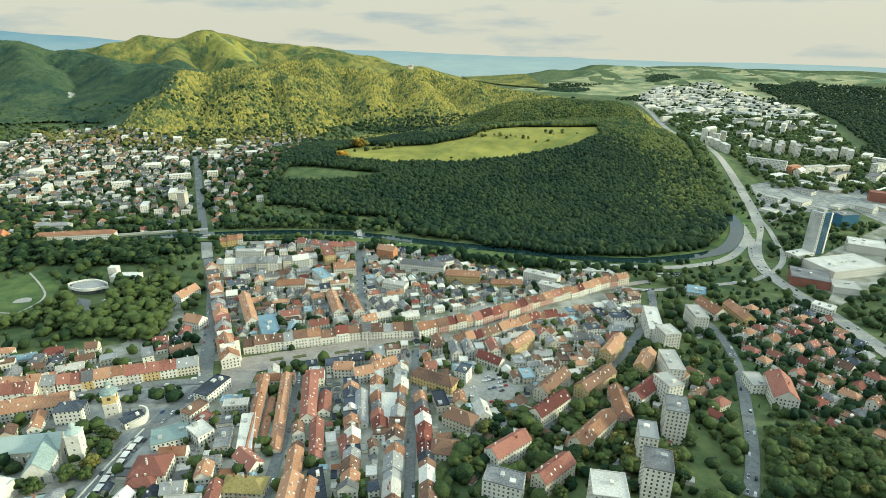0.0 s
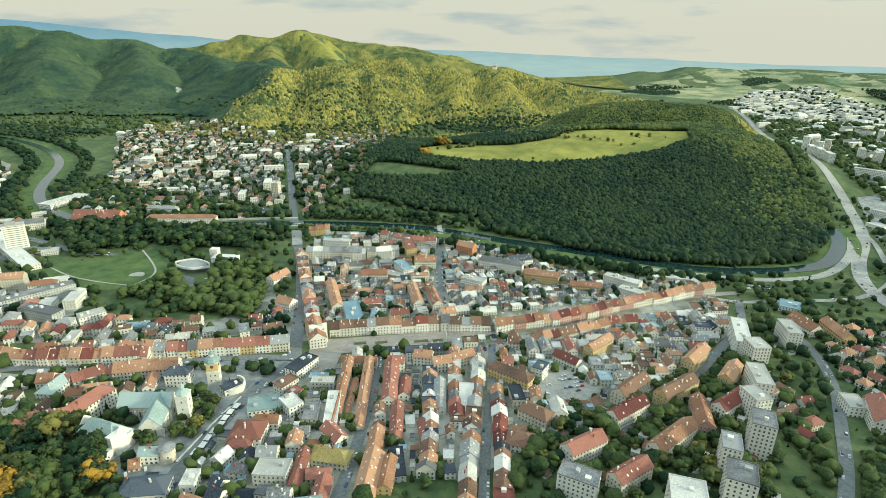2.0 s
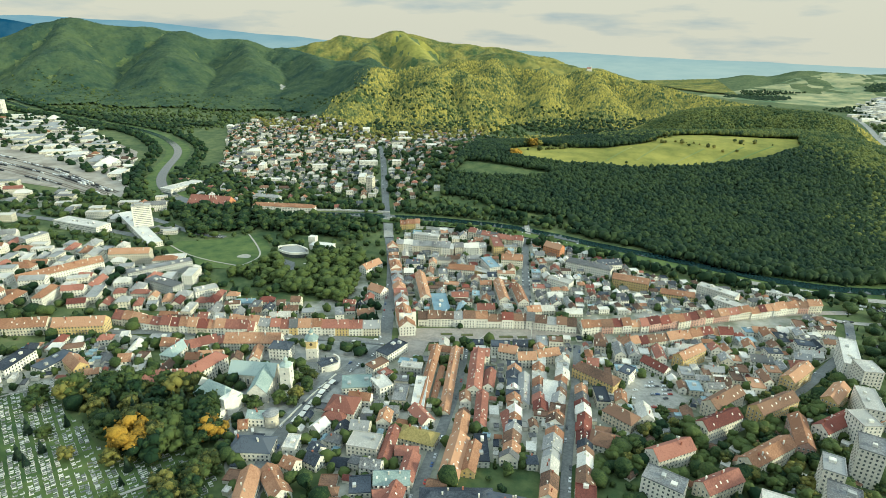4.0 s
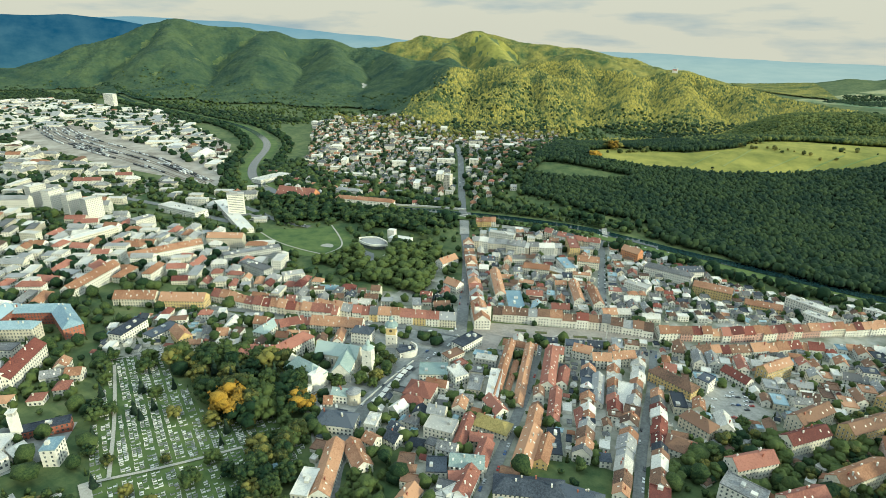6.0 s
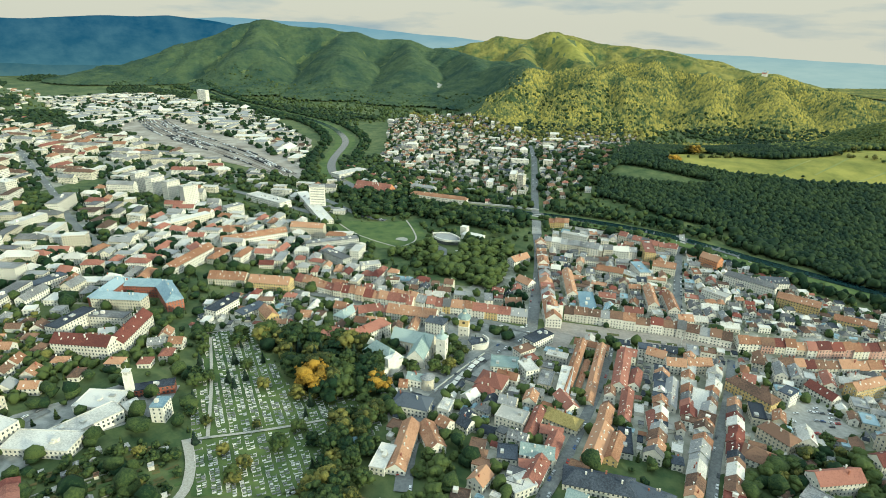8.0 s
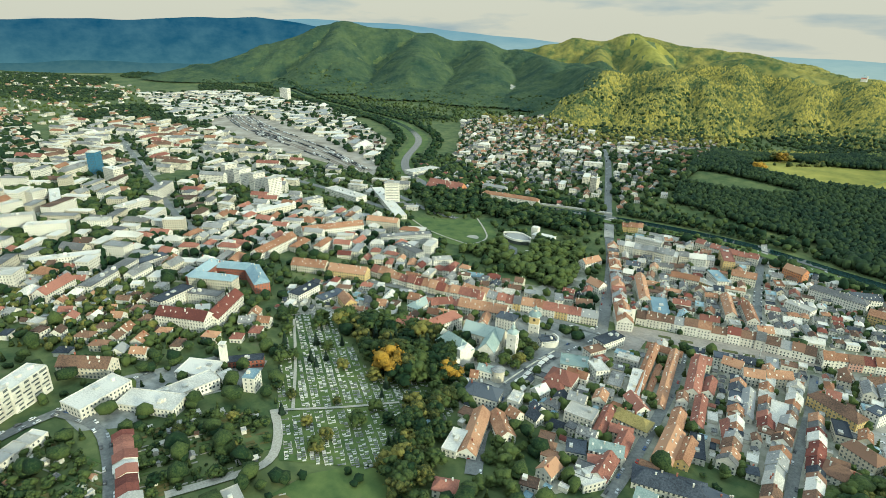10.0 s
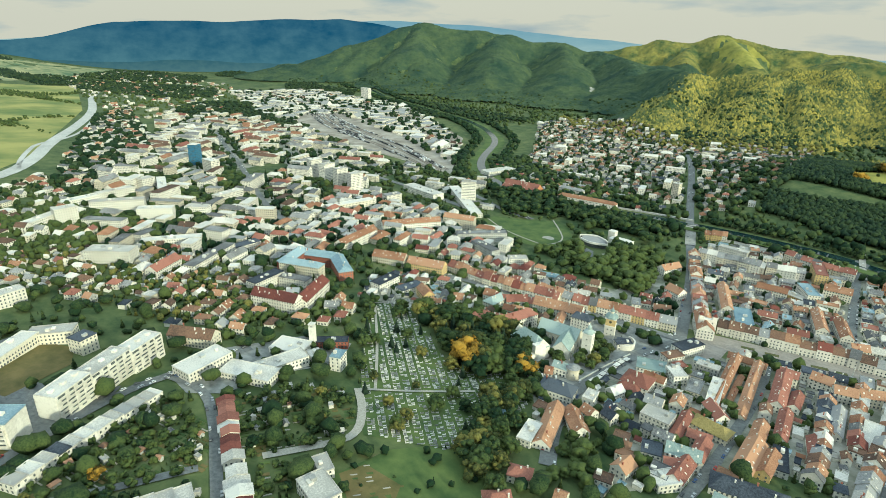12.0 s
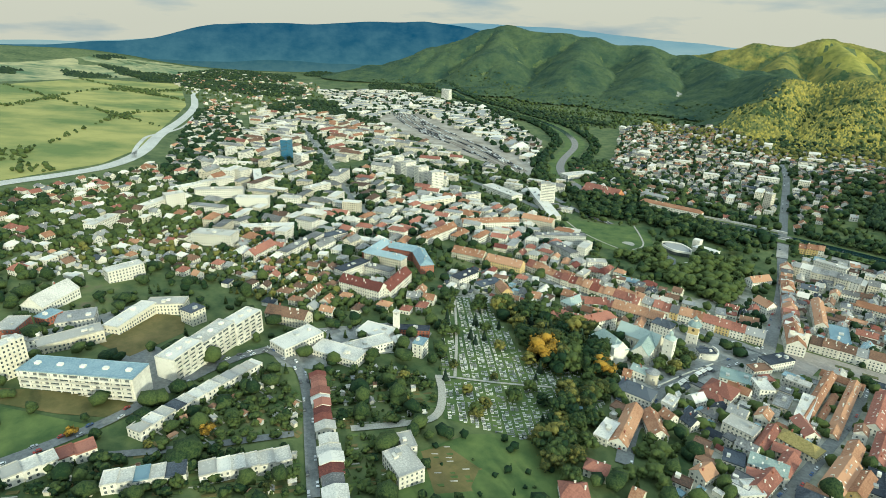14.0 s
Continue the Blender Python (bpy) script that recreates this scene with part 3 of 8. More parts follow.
def scatter(poly, spacing, seed, jitter=0.45, avoid=None):
    """Uneven grid of points inside a polygon."""
    rng = np.random.default_rng(seed)
    xs, ys = [q[0] for q in poly], [q[1] for q in poly]
    gx, gy = np.meshgrid(np.arange(min(xs), max(xs), spacing), np.arange(min(ys), max(ys), spacing))
    gx, gy = gx.ravel(), gy.ravel()
    gx = gx + rng.uniform(-jitter, jitter, len(gx)) * spacing
    gy = gy + rng.uniform(-jitter, jitter, len(gy)) * spacing
    keep = inside(poly, gx, gy)
    for other in avoid or ():
        keep &= ~inside(other, gx, gy)
    return gx[keep], gy[keep], rng


def woods(name, x, y, rng, height, mat, label, kind="mixed", lumps=3, low=0.7, high=1.25, wide=0.42):
    """Many trees as one mesh of leafy crowns."""
    protos = []
    for k in range(7):
        if kind == "far":
            v, f = dome_ball(rng)
            protos.append((v * np.array([wide, wide, 1.0 if k < 5 else 1.25]), f))
        elif kind == "mixed" and k == 6:
            protos.append(conifer_crown(rng, 4, 6))
        else:
            v, f = tufted(rng, *broad_crown(rng, lumps + 3, ICO1), 9 * lumps) if lumps > 5 else lobed_crown(rng) if lumps > 2 else broad_crown(rng, lumps, ICO1) if lumps > 1 else rough_ball(rng, ICO1, 0.26)
            if lumps == 1:
                v = v * np.array([wide, wide, 0.40]) + np.array([0, 0, 0.62])
            else:
                v = v * np.array([1.2, 1.2, 1.05])
            protos.append((v, f))
    vs, fs, n = [], [], 0
    pick = rng.integers(0, len(protos), len(x))
    for k, (pv, pf) in enumerate(protos):
        sel = np.where(pick == k)[0]
        if not len(sel):
            continue
        h = height * rng.uniform(low, high, len(sel))
        th = rng.uniform(0, 6.283, len(sel))
        c, s = np.cos(th), np.sin(th)
        wx = pv[None, :, 0] * c[:, None] - pv[None, :, 1] * s[:, None]
        wy = pv[None, :, 0] * s[:, None] + pv[None, :, 1] * c[:, None]
        stretch = rng.uniform(0.85, 1.15, len(sel))
        z0 = ground(x[sel], y[sel])
        out = np.stack([x[sel][:, None] + wx * (h * stretch)[:, None], y[sel][:, None] + wy * (h * stretch)[:, None], z0[:, None] - 0.5 + pv[None, :, 2] * h[:, None]], -1)
        vs.append(out.reshape(-1, 3))
        fs.append((pf[None] + (np.arange(len(sel)) * len(pv))[:, None, None]).reshape(-1, 3) + n)
        n += len(sel) * len(pv)
    if not vs:
        return None
    return tagged(bulk_object(name, np.concatenate(vs), np.concatenate(fs), mat, smooth=True), label, "forest", kind="stuff")


MEADOW = [(-215, 1150), (-235, 1226), (-176, 1290), (-100, 1270), (-28, 1262), (64, 1325), (110, 1405), (200, 1450), (395, 1450), (384, 1370), (292, 1264), (142, 1180), (45, 1137), (-94, 1122), (-172, 1130)]
URPIN = [(-300, 930), (-171, 893), (-75, 883), (67, 790), (178, 762), (301, 765), (430, 850), (510, 970), (555, 1150), (580, 1350), (600, 1550), (590, 1750), (530, 1900), (250, 1960), (-100, 1700), (-330, 1400), (-330, 1150)]
CLEARING = [(-305, 1105), (-201, 1086), (-100, 1068), (-150, 1036), (-230, 1012), (-310, 1030)]
gx, gy, rng = scatter(URPIN, 4.9, 11, avoid=[MEADOW, CLEARING])
# far flank and crest, where the leaf colour stands for sunlight
sun_side = (gx + 0.25 * (gy - 1100) + 70 * np.sin(gy / 70) + rng.uniform(-90, 90, len(gx)) > 470) | ((gy + rng.uniform(-60, 60, len(gx)) > 1400 + 0.1 * gx) & (gx > -50))
woods("hill_forest", gx[~sun_side], gy[~sun_side], rng, 11.5, M_FOREST, "dense dark green forest on the hill by the river", "mixed", 1, 0.74, 1.22, 0.37)
woods("hill_forest", gx[sun_side], gy[sun_side], rng, 11.5, M_SUNLITWOOD, "broadleaf forest on the far flank of the hill, painted yellow-green for sunlight", "broad", 1, 0.74, 1.22, 0.37)
sheet("hill_clearing", CLEARING, M_GROUND, 0.6, 20, "green grassy clearing on the hillside", "meadow")
sheet("meadow", MEADOW, M_MEADOW, 0.6, 30, "sunlit yellow-green mown meadow on the hilltop", "meadow")
for line in ([(40, 1190), (95, 1320)], [(95, 1170), (180, 1300)], [(165, 1195), (265, 1340)], [(-20, 1175), (30, 1280)], [(230, 1240), (330, 1370)]):
    strip("field_bank", rounded(line), 3.5, M_PASTURE, 1.1, "low grassy bank across the meadow", "bank", thick=0.5)
for line, part in (([(-200, 1208), (-110, 1262), (0, 1318), (104, 1378)], 0.35), ([(95, 1325), (130, 1345), (180, 1330), (215, 1290)], 0.5), ([(250, 1360), (340, 1385)], 0.3)):
    pts = np.array(along(rounded(line), 4.5))
    rng = np.random.default_rng(len(pts))
    pts = pts[rng.uniform(0, 1, len(pts)) < part]
    woods("meadow_hedge", pts[:, 0] + rng.uniform(-5, 5, len(pts)), pts[:, 1] + rng.uniform(-5, 5, len(pts)), rng, 7.0, M_OLIVE, "olive hedge and trees along a meadow edge", "broad", 3, 0.4, 1.5)


# ---- occupancy of the plan, so that nothing overlaps ----
GX0, GY0, GC = -2600.0, -260.0, 2.0
TAKEN = np.zeros((2300, 1150), bool)


def cells(points):
    p = np.asarray(points)
    i, j = ((p[:, 0] - GX0) / GC).astype(int), ((p[:, 1] - GY0) / GC).astype(int)
    ok = (i >= 0) & (j >= 0) & (i < TAKEN.shape[0]) & (j < TAKEN.shape[1])
    return i[ok], j[ok]


def footprint(x, y, ang, length, width, margin=0.0):
    u = np.arange(-length / 2 - margin, length / 2 + margin + 0.1, 1.6)
    v = np.arange(-width / 2 - margin, width / 2 + margin + 0.1, 1.6)
    uu, vv = np.meshgrid(u, v)
    c, s = math.cos(radians(ang)), math.sin(radians(ang))
    return np.stack([x + c * uu.ravel() - s * vv.ravel(), y + s * uu.ravel() + c * vv.ravel()], 1)


def is_free(points, most=0.03):
    i, j = cells(points)
    return len(i) > 0 and TAKEN[i, j].mean() <= most


def take(points):
    i, j = cells(points)
    TAKEN[i, j] = True


def take_line(points, width):
    for x, y in along(points, 2):
        take(footprint(x, y, 0, width, width))


def take_area(poly):
    xs, ys = [q[0] for q in poly], [q[1] for q in poly]
    gx, gy = np.meshgrid(np.arange(min(xs), max(xs), 1.8), np.arange(min(ys), max(ys), 1.8))
    p = np.stack([gx.ravel(), gy.ravel()], 1)
    take(p[inside(poly, p[:, 0], p[:, 1])])


# ---- houses ----
ROOF_WORDS = {"o": "orange clay-tiled", "r": "red tiled", "d": "dark red tiled", "b": "brown tiled", "g": "grey", "k": "dark slate", "w": "pale flat", "c": "green copper", "t": "blue-grey metal", "y": "mossy yellow"}
WALL_WORDS = {"w": "white", "c": "cream", "y": "ochre", "p": "pink", "g": "grey", "r": "red brick", "k": "dark", "b": "blue-clad", "o": "orange"}
WALL["o"] = material("orange_render", (0.48, 0.20, 0.09), (0.62, 0.30, 0.15), 0.5, 6, 0.9, 0.15, 4, per_object=0.3, big=0.08)
HRNG = random.Random(42)


def body_solid(L, W, h, shape, rise, sink):
    """Walls of a house round the origin, ridge along x."""
    a, b = L / 2, W / 2
    v = [(-a, -b, -sink), (a, -b, -sink), (a, b, -sink), (-a, b, -sink), (-a, -b, h), (a, -b, h), (a, b, h), (-a, b, h)]
    if shape == "g":
        v += [(-a, 0, h + rise), (a, 0, h + rise)]
        return v, [(0, 1, 5, 4), (2, 3, 7, 6), (1, 2, 6, 9, 5), (3, 0, 4, 8, 7)]
    return v, [(0, 1, 5, 4), (2, 3, 7, 6), (1, 2, 6, 5), (3, 0, 4, 7)] + ([(4, 5, 6, 7)] if shape == "f" else [])


def roof_solid(L, W, h, shape, rise):
    t = 0.28
    if shape == "f":
        a, b = L / 2 + 0.15, W / 2 + 0.15
        c, d = a - 0.5, b - 0.5
        v = [(-a, -b, h), (a, -b, h), (a, b, h), (-a, b, h), (-a, -b, h + 0.8), (a, -b, h + 0.8), (a, b, h + 0.8), (-a, b, h + 0.8),
             (-c, -d, h + 0.8), (c, -d, h + 0.8), (c, d, h + 0.8), (-c, d, h + 0.8), (-c, -d, h + 0.3), (c, -d, h + 0.3), (c, d, h + 0.3), (-c, d, h + 0.3)]
        f = [(0, 1, 5, 4), (1, 2, 6, 5), (2, 3, 7, 6), (3, 0, 4, 7), (4, 5, 9, 8), (5, 6, 10, 9), (6, 7, 11, 10), (7, 4, 8, 11),
             (8, 9, 13, 12), (9, 10, 14, 13), (10, 11, 15, 14), (11, 8, 12, 15), (12, 13, 14, 15), (3, 2, 1, 0)]
        return v, f
    over = 0.55
    a, b = L / 2 + (0.25 if shape == "g" else over), W / 2 + over
    drop = rise * over / (W / 2)
    r = a if shape == "g" else max(0.4, a - b * 0.85)
    low = h - drop + 0.05
    v = [(-a, -b, low), (a, -b, low), (a, b, low), (-a, b, low), (-r, 0, h + rise + 0.1), (r, 0, h + rise + 0.1)]
    v += [(x, y, z + t) for x, y, z in v]
    f = [(6, 7, 11, 10), (8, 9, 10, 11), (0, 4, 5, 1), (2, 5, 4, 3), (0, 1, 7, 6), (2, 3, 9, 8)]
    if shape == "g":
        f += [(1, 5, 11, 7), (5, 2, 8, 11), (3, 4, 10, 9), (4, 0, 6, 10)]
    else:
        f += [(7, 8, 11), (9, 6, 10), (1, 2, 8, 7), (3, 0, 6, 9), (1, 5, 2), (3, 4, 0)]
    return v, f


def window_places(L, W, st, storey):
    """Where the windows sit on the four walls: wall turn, offset, run, height, width, height of pane."""
    for side in range(4):
        run, off = (L, W / 2) if side % 2 == 0 else (W, L / 2)
        n = int((run - 1.2) / 2.7)
        for k in range(int(st + 0.01)):
            for i in range(max(n, 0)):
                yield (-90, 0, 90, 180)[side], off, (i - (n - 1) / 2) * (run - 1.0) / n, k * storey + 0.95


def window_solid(L, W, st, storey, plain=False):
    """All the small windows of a far-off house: shallow boxes on its four walls."""
    soup = Soup()
    for side in range(4):
        run, off = (L, W / 2) if side % 2 == 0 else (W, L / 2)
        n = int((run - 1.2) / 2.7)
        if n < 1:
            continue
        turn = radians((-90, 0, 90, 180)[side])
        c, s = math.cos(turn), math.sin(turn)
        for k in range(int(st + 0.01)):
            z = k * storey + 0.95
            for i in range(n):
                u = (i - (n - 1) / 2) * (run - 1.0) / n
                wide, tall = (1.15, 1.5) if k or st > 3 else (1.4, 1.7)
                box = [(off - 0.05, u - wide / 2, z), (off + 0.05, u - wide / 2, z), (off + 0.05, u + wide / 2, z), (off - 0.05, u + wide / 2, z)]
                box += [(p, q, z + tall) for p, q, _ in box]
                soup.add([(c * p - s * q, s * p + c * q, r) for p, q, r in box], [(1, 2, 6, 5)] if plain else [(1, 2, 6, 5), (4, 5, 6, 7)])
    return soup


PANES = {}


def window_object(parent, turn, off, u, z):
    """One window: a recessed-looking pane in a pale surround, as a part of its house."""
    if "mesh" not in PANES:
        so = Soup()
        so.box(0.03, 0, 0, 1.5, 0.06, 1.1)
        k = len(so.f)
        for y, w, z0, z1 in ((-0.63, 0.16, -0.15, 1.65), (0.63, 0.16, -0.15, 1.65), (0, 1.1, -0.15, 0.0), (0, 1.1, 1.5, 1.65)):
            so.box(0.05, y, z0, z1, 0.10, w)
        me = bpy.data.meshes.new("window")
        me.from_pydata(so.v, [], so.f)
        me.materials.append(M_GLASS)
        me.materials.append(WALL["w"])
        me.polygons.foreach_set("material_index", [0 if q < k else 1 for q in range(len(so.f))])
        PANES["mesh"] = me
    ob = new("window", PANES["mesh"])
    ob.parent = parent
    ob.matrix_basis = pose(0, 0, 0, 0, 0, turn) @ Matrix.Translation((off, u, z))
    return ob


def house(x, y, ang, L, W, st, code, detail=2, name="", label="", group="town houses", rng=HRNG, force=True, storey=3.15, pitch=None):
    shape, rc, wc = code
    feet = footprint(x, y, ang, L, W)
    if not force and not is_free(footprint(x, y, ang, L, W, 0.8)):
        return None
    take(footprint(x, y, ang, L, W, 0.3))
    zs = ground(feet[:, 0], feet[:, 1])
    z0, sink = float(zs.max()) * 0.5 + float(zs.min()) * 0.5, float(zs.max() - zs.min()) + 1.0
    h = st * storey
    rise = 0.0 if shape == "f" else (pitch or 0.39) * W * (1.0 if shape == "g" else 0.8)
    kind = name or ("apartment_block" if st >= 4.5 and shape == "f" else "flat_roofed_building" if shape == "f" else "house")
    v, f = body_solid(L, W, h, shape, rise, sink)
    root = mesh_object(kind, v, f, WALL[wc])
    root.matrix_basis = pose(x, y, z0, 0, 0, ang)
    word = {"g": "gabled", "h": "hipped", "f": "flat"}[shape]
    roofing = ROOF_WORDS[rc] if rc != "w" else "pale"
    tagged(root, label or f"{WALL_WORDS[wc]} {int(st + 0.5)}-storey {'block' if shape == 'f' else 'house'} with a {roofing} {word} roof", "building", group)
    v, f = roof_solid(L, W, h, shape, rise)
    roof = mesh_object("roof", v, f, ROOF[rc], root)
    if detail >= 3:
        for turn, off, u, zz in window_places(L, W, st, storey):
            window_object(root, turn, off, u, zz)
    elif detail >= 1:
        tagged(window_solid(L, W, st, storey).object("glazing", M_GLASS, root), kind="stuff")
    if detail >= 2:
        if shape == "f":
            for q in range(1 + int(L / 22)):
                so = Soup()
                so.box(rng.uniform(-0.36, 0.36) * L, rng.uniform(-0.2, 0.2) * W, h + 0.25, h + rng.uniform(1.4, 2.8), rng.uniform(2, 4.2), rng.uniform(2, 3.5))
                so.object("roof_hut", WALL["g" if rng.random() < 0.5 else "w"], roof)
        else:
            for q in range(1 + int(L / 13)):
                so = Soup()
                cx, cy = rng.uniform(-0.38, 0.38) * L, rng.choice((-1, 1)) * W * rng.uniform(0.05, 0.2)
                so.box(cx, cy, h + rise * 0.5, h + rise + 0.9, 0.9, 0.7)
                so.box(cx, cy, h + rise + 0.9, h + rise + 1.1, 1.1, 0.9)
                so.object("chimney", WALL[rng.choice("rcww")], roof)
            n = int(L / 5)
            if n and rng.random() < 0.85 and shape == "g":
                so = Soup()
                for i in range(2 * n):
                    if rng.random() < 0.5:
                        continue
                    u, side, part_up = (i // 2 - (n - 1) / 2) * L / n + rng.uniform(-0.8, 0.8), (-1, 1)[i % 2], rng.uniform(0.25, 0.6)
                    yy, zz = side * W / 2 * (1 - part_up), h + rise * part_up + 0.36
                    k = rise / (W / 2)
                    so.add([(u - 0.5, yy + side * 0.6, zz - 0.6 * k), (u + 0.5, yy + side * 0.6, zz - 0.6 * k), (u + 0.5, yy - side * 0.6, zz + 0.6 * k), (u - 0.5, yy - side * 0.6, zz + 0.6 * k),
                            (u - 0.5, yy + side * 0.6, zz - 0.6 * k + 0.12), (u + 0.5, yy + side * 0.6, zz - 0.6 * k + 0.12), (u + 0.5, yy - side * 0.6, zz + 0.6 * k + 0.12), (u - 0.5, yy - side * 0.6, zz + 0.6 * k + 0.12)], BOX)
                tagged(so.object("skylight_row", WALL["w"], roof), kind="stuff")
    return root


def terrace(points, W, st, roofs, walls, lo, hi, shape="g", detail=2, pitch=None):
    """A closed row of houses along a line; roofs as a tuple are taken in turn."""
    made = 0
    rng = random.Random(int(points[0][0] * 31 + points[0][1]))
    for (ax, ay), (bx, by) in zip(points, points[1:]):
        d, ang = math.hypot(bx - ax, by - ay), math.degrees(math.atan2(by - ay, bx - ax))
        cuts, s = [], 0.0
        while s < d - lo * 0.6:
            w = min(rng.uniform(lo, hi), d - s)
            if d - s - w < lo * 0.6:
                w = d - s
            cuts.append((s + w / 2, w))
            s += w
        for mid, w in cuts:
            kind = rng.choice(shape)
            storeys = st if shape == "f" else max(1, st + rng.choice((0, 0, 0, -0.4, 0.4)))
            shift = 0 if shape == "f" else rng.uniform(-0.6, 0.6)
            px, py = ax + (bx - ax) * mid / d, ay + (by - ay) * mid / d
            px, py = px - math.sin(radians(ang)) * shift, py + math.cos(radians(ang)) * shift
            house(px, py, ang, w - 0.06, W + (rng.uniform(-1.5, 1.5) if shape != "f" else 0), storeys, kind + (roofs[made % len(roofs)] if isinstance(roofs, tuple) else rng.choice(roofs)) + rng.choice(walls), detail, group="row of joined houses", rng=rng, name="row_house", pitch=pitch)
            made += 1


def slab_block(x, y, ang, L, W, st, rc, group):
    """A long estate block with continuous balconies and window bands on both faces."""
    take(footprint(x, y, ang, L, W, 1))
    feet = footprint(x, y, ang, L, W)
    z0 = float(ground(feet[:, 0], feet[:, 1]).mean())
    h = st * 3.05
    v, f = body_solid(L, W, h, "f", 0, 4)
    root = mesh_object("apartment_block", v, f, WALL["w"])
    root.matrix_basis = pose(x, y, z0, 0, 0, ang)
    tagged(root, f"long white {st}-storey apartment block with continuous balconies", "building", group)
    v, f = roof_solid(L, W, h, "f", 0)
    mesh_object("roof", v, f, ROOF[rc], root)
    for side in (-1, 1):
        for k in range(st):
            band, slab = Soup(), Soup()
            band.box(0, side * (W / 2 + 0.02), k * 3.05 + 0.9, k * 3.05 + 2.6, L * 0.96, 0.1)
            tagged(band.object("window_band", M_GLASS, root), kind="stuff")
            n = max(2, int(L / 6.8))
            for i in range(n + 1):
                slab.box((i / n - 0.5) * L * 0.965, side * (W / 2 + 0.62), k * 3.05 + 0.08, k * 3.05 + 2.95, 0.35, 1.2)
            for i in range(n):
                if (i * 7 + k * 5 + side) % 3:
                    slab.box(((i + 0.28) / n - 0.5) * L * 0.965, side * (W / 2 + 0.09), k * 3.05 + 0.1, k * 3.05 + 2.8, L * 0.34 / n, 0.12)
            slab.box(0, side * (W / 2 + 0.6), k * 3.05 - 0.12, k * 3.05 + 0.08, L * 0.98, 1.2)
            slab.box(0, side * (W / 2 + 1.2), k * 3.05 + 0.08, k * 3.05 + 1.0, L * 0.98, 0.1)
            slab.object("balcony", WALL["w"], root)
    for i in range(2 + int(L / 25)):
        so = Soup()
        so.box((i + 0.5 - (2 + int(L / 25)) / 2) * L / (2 + int(L / 25)), 0, h + 0.3, h + 1.9, 3.2, 2.6)
        so.object("roof_hut", WALL["w"], root)


def infill(poly, ang, cell, seed, sizes, shapes, roofs, walls, storeys, detail=2, group="town houses", turn=8, chance=1.0, most=9999):
    """Fills what is free inside a polygon with houses, roughly aligned to an angle."""
    rng = random.Random(seed)
    xs, ys = [q[0] for q in poly], [q[1] for q in poly]
    cx, cy = (min(xs) + max(xs)) / 2, (min(ys) + max(ys)) / 2
    reach = math.hypot(max(xs) - min(xs), max(ys) - min(ys)) / 2
    c, s = math.cos(radians(ang)), math.sin(radians(ang))
    n, made = int(reach / cell) + 1, 0
    for i in range(-n, n + 1):
        for j in range(-n, n + 1):
            u, v = (i + rng.uniform(-0.25, 0.25)) * cell, (j + rng.uniform(-0.25, 0.25)) * cell
            x, y = cx + c * u - s * v, cy + s * u + c * v
            L, W = rng.uniform(sizes[0], sizes[1]), rng.uniform(sizes[2], sizes[3])
            a = ang + rng.choice((0, 90)) + rng.uniform(-turn, turn)
            code = rng.choice(shapes) + rng.choice(roofs) + rng.choice(walls)
            st = rng.choice(storeys)
            if rng.random() > chance or made >= most or not inside(poly, np.array([x]), np.array([y]))[0]:
                continue
            if house(x, y, a, L, W, st, code, detail, group=group, rng=rng, force=False):
                made += 1
    return made


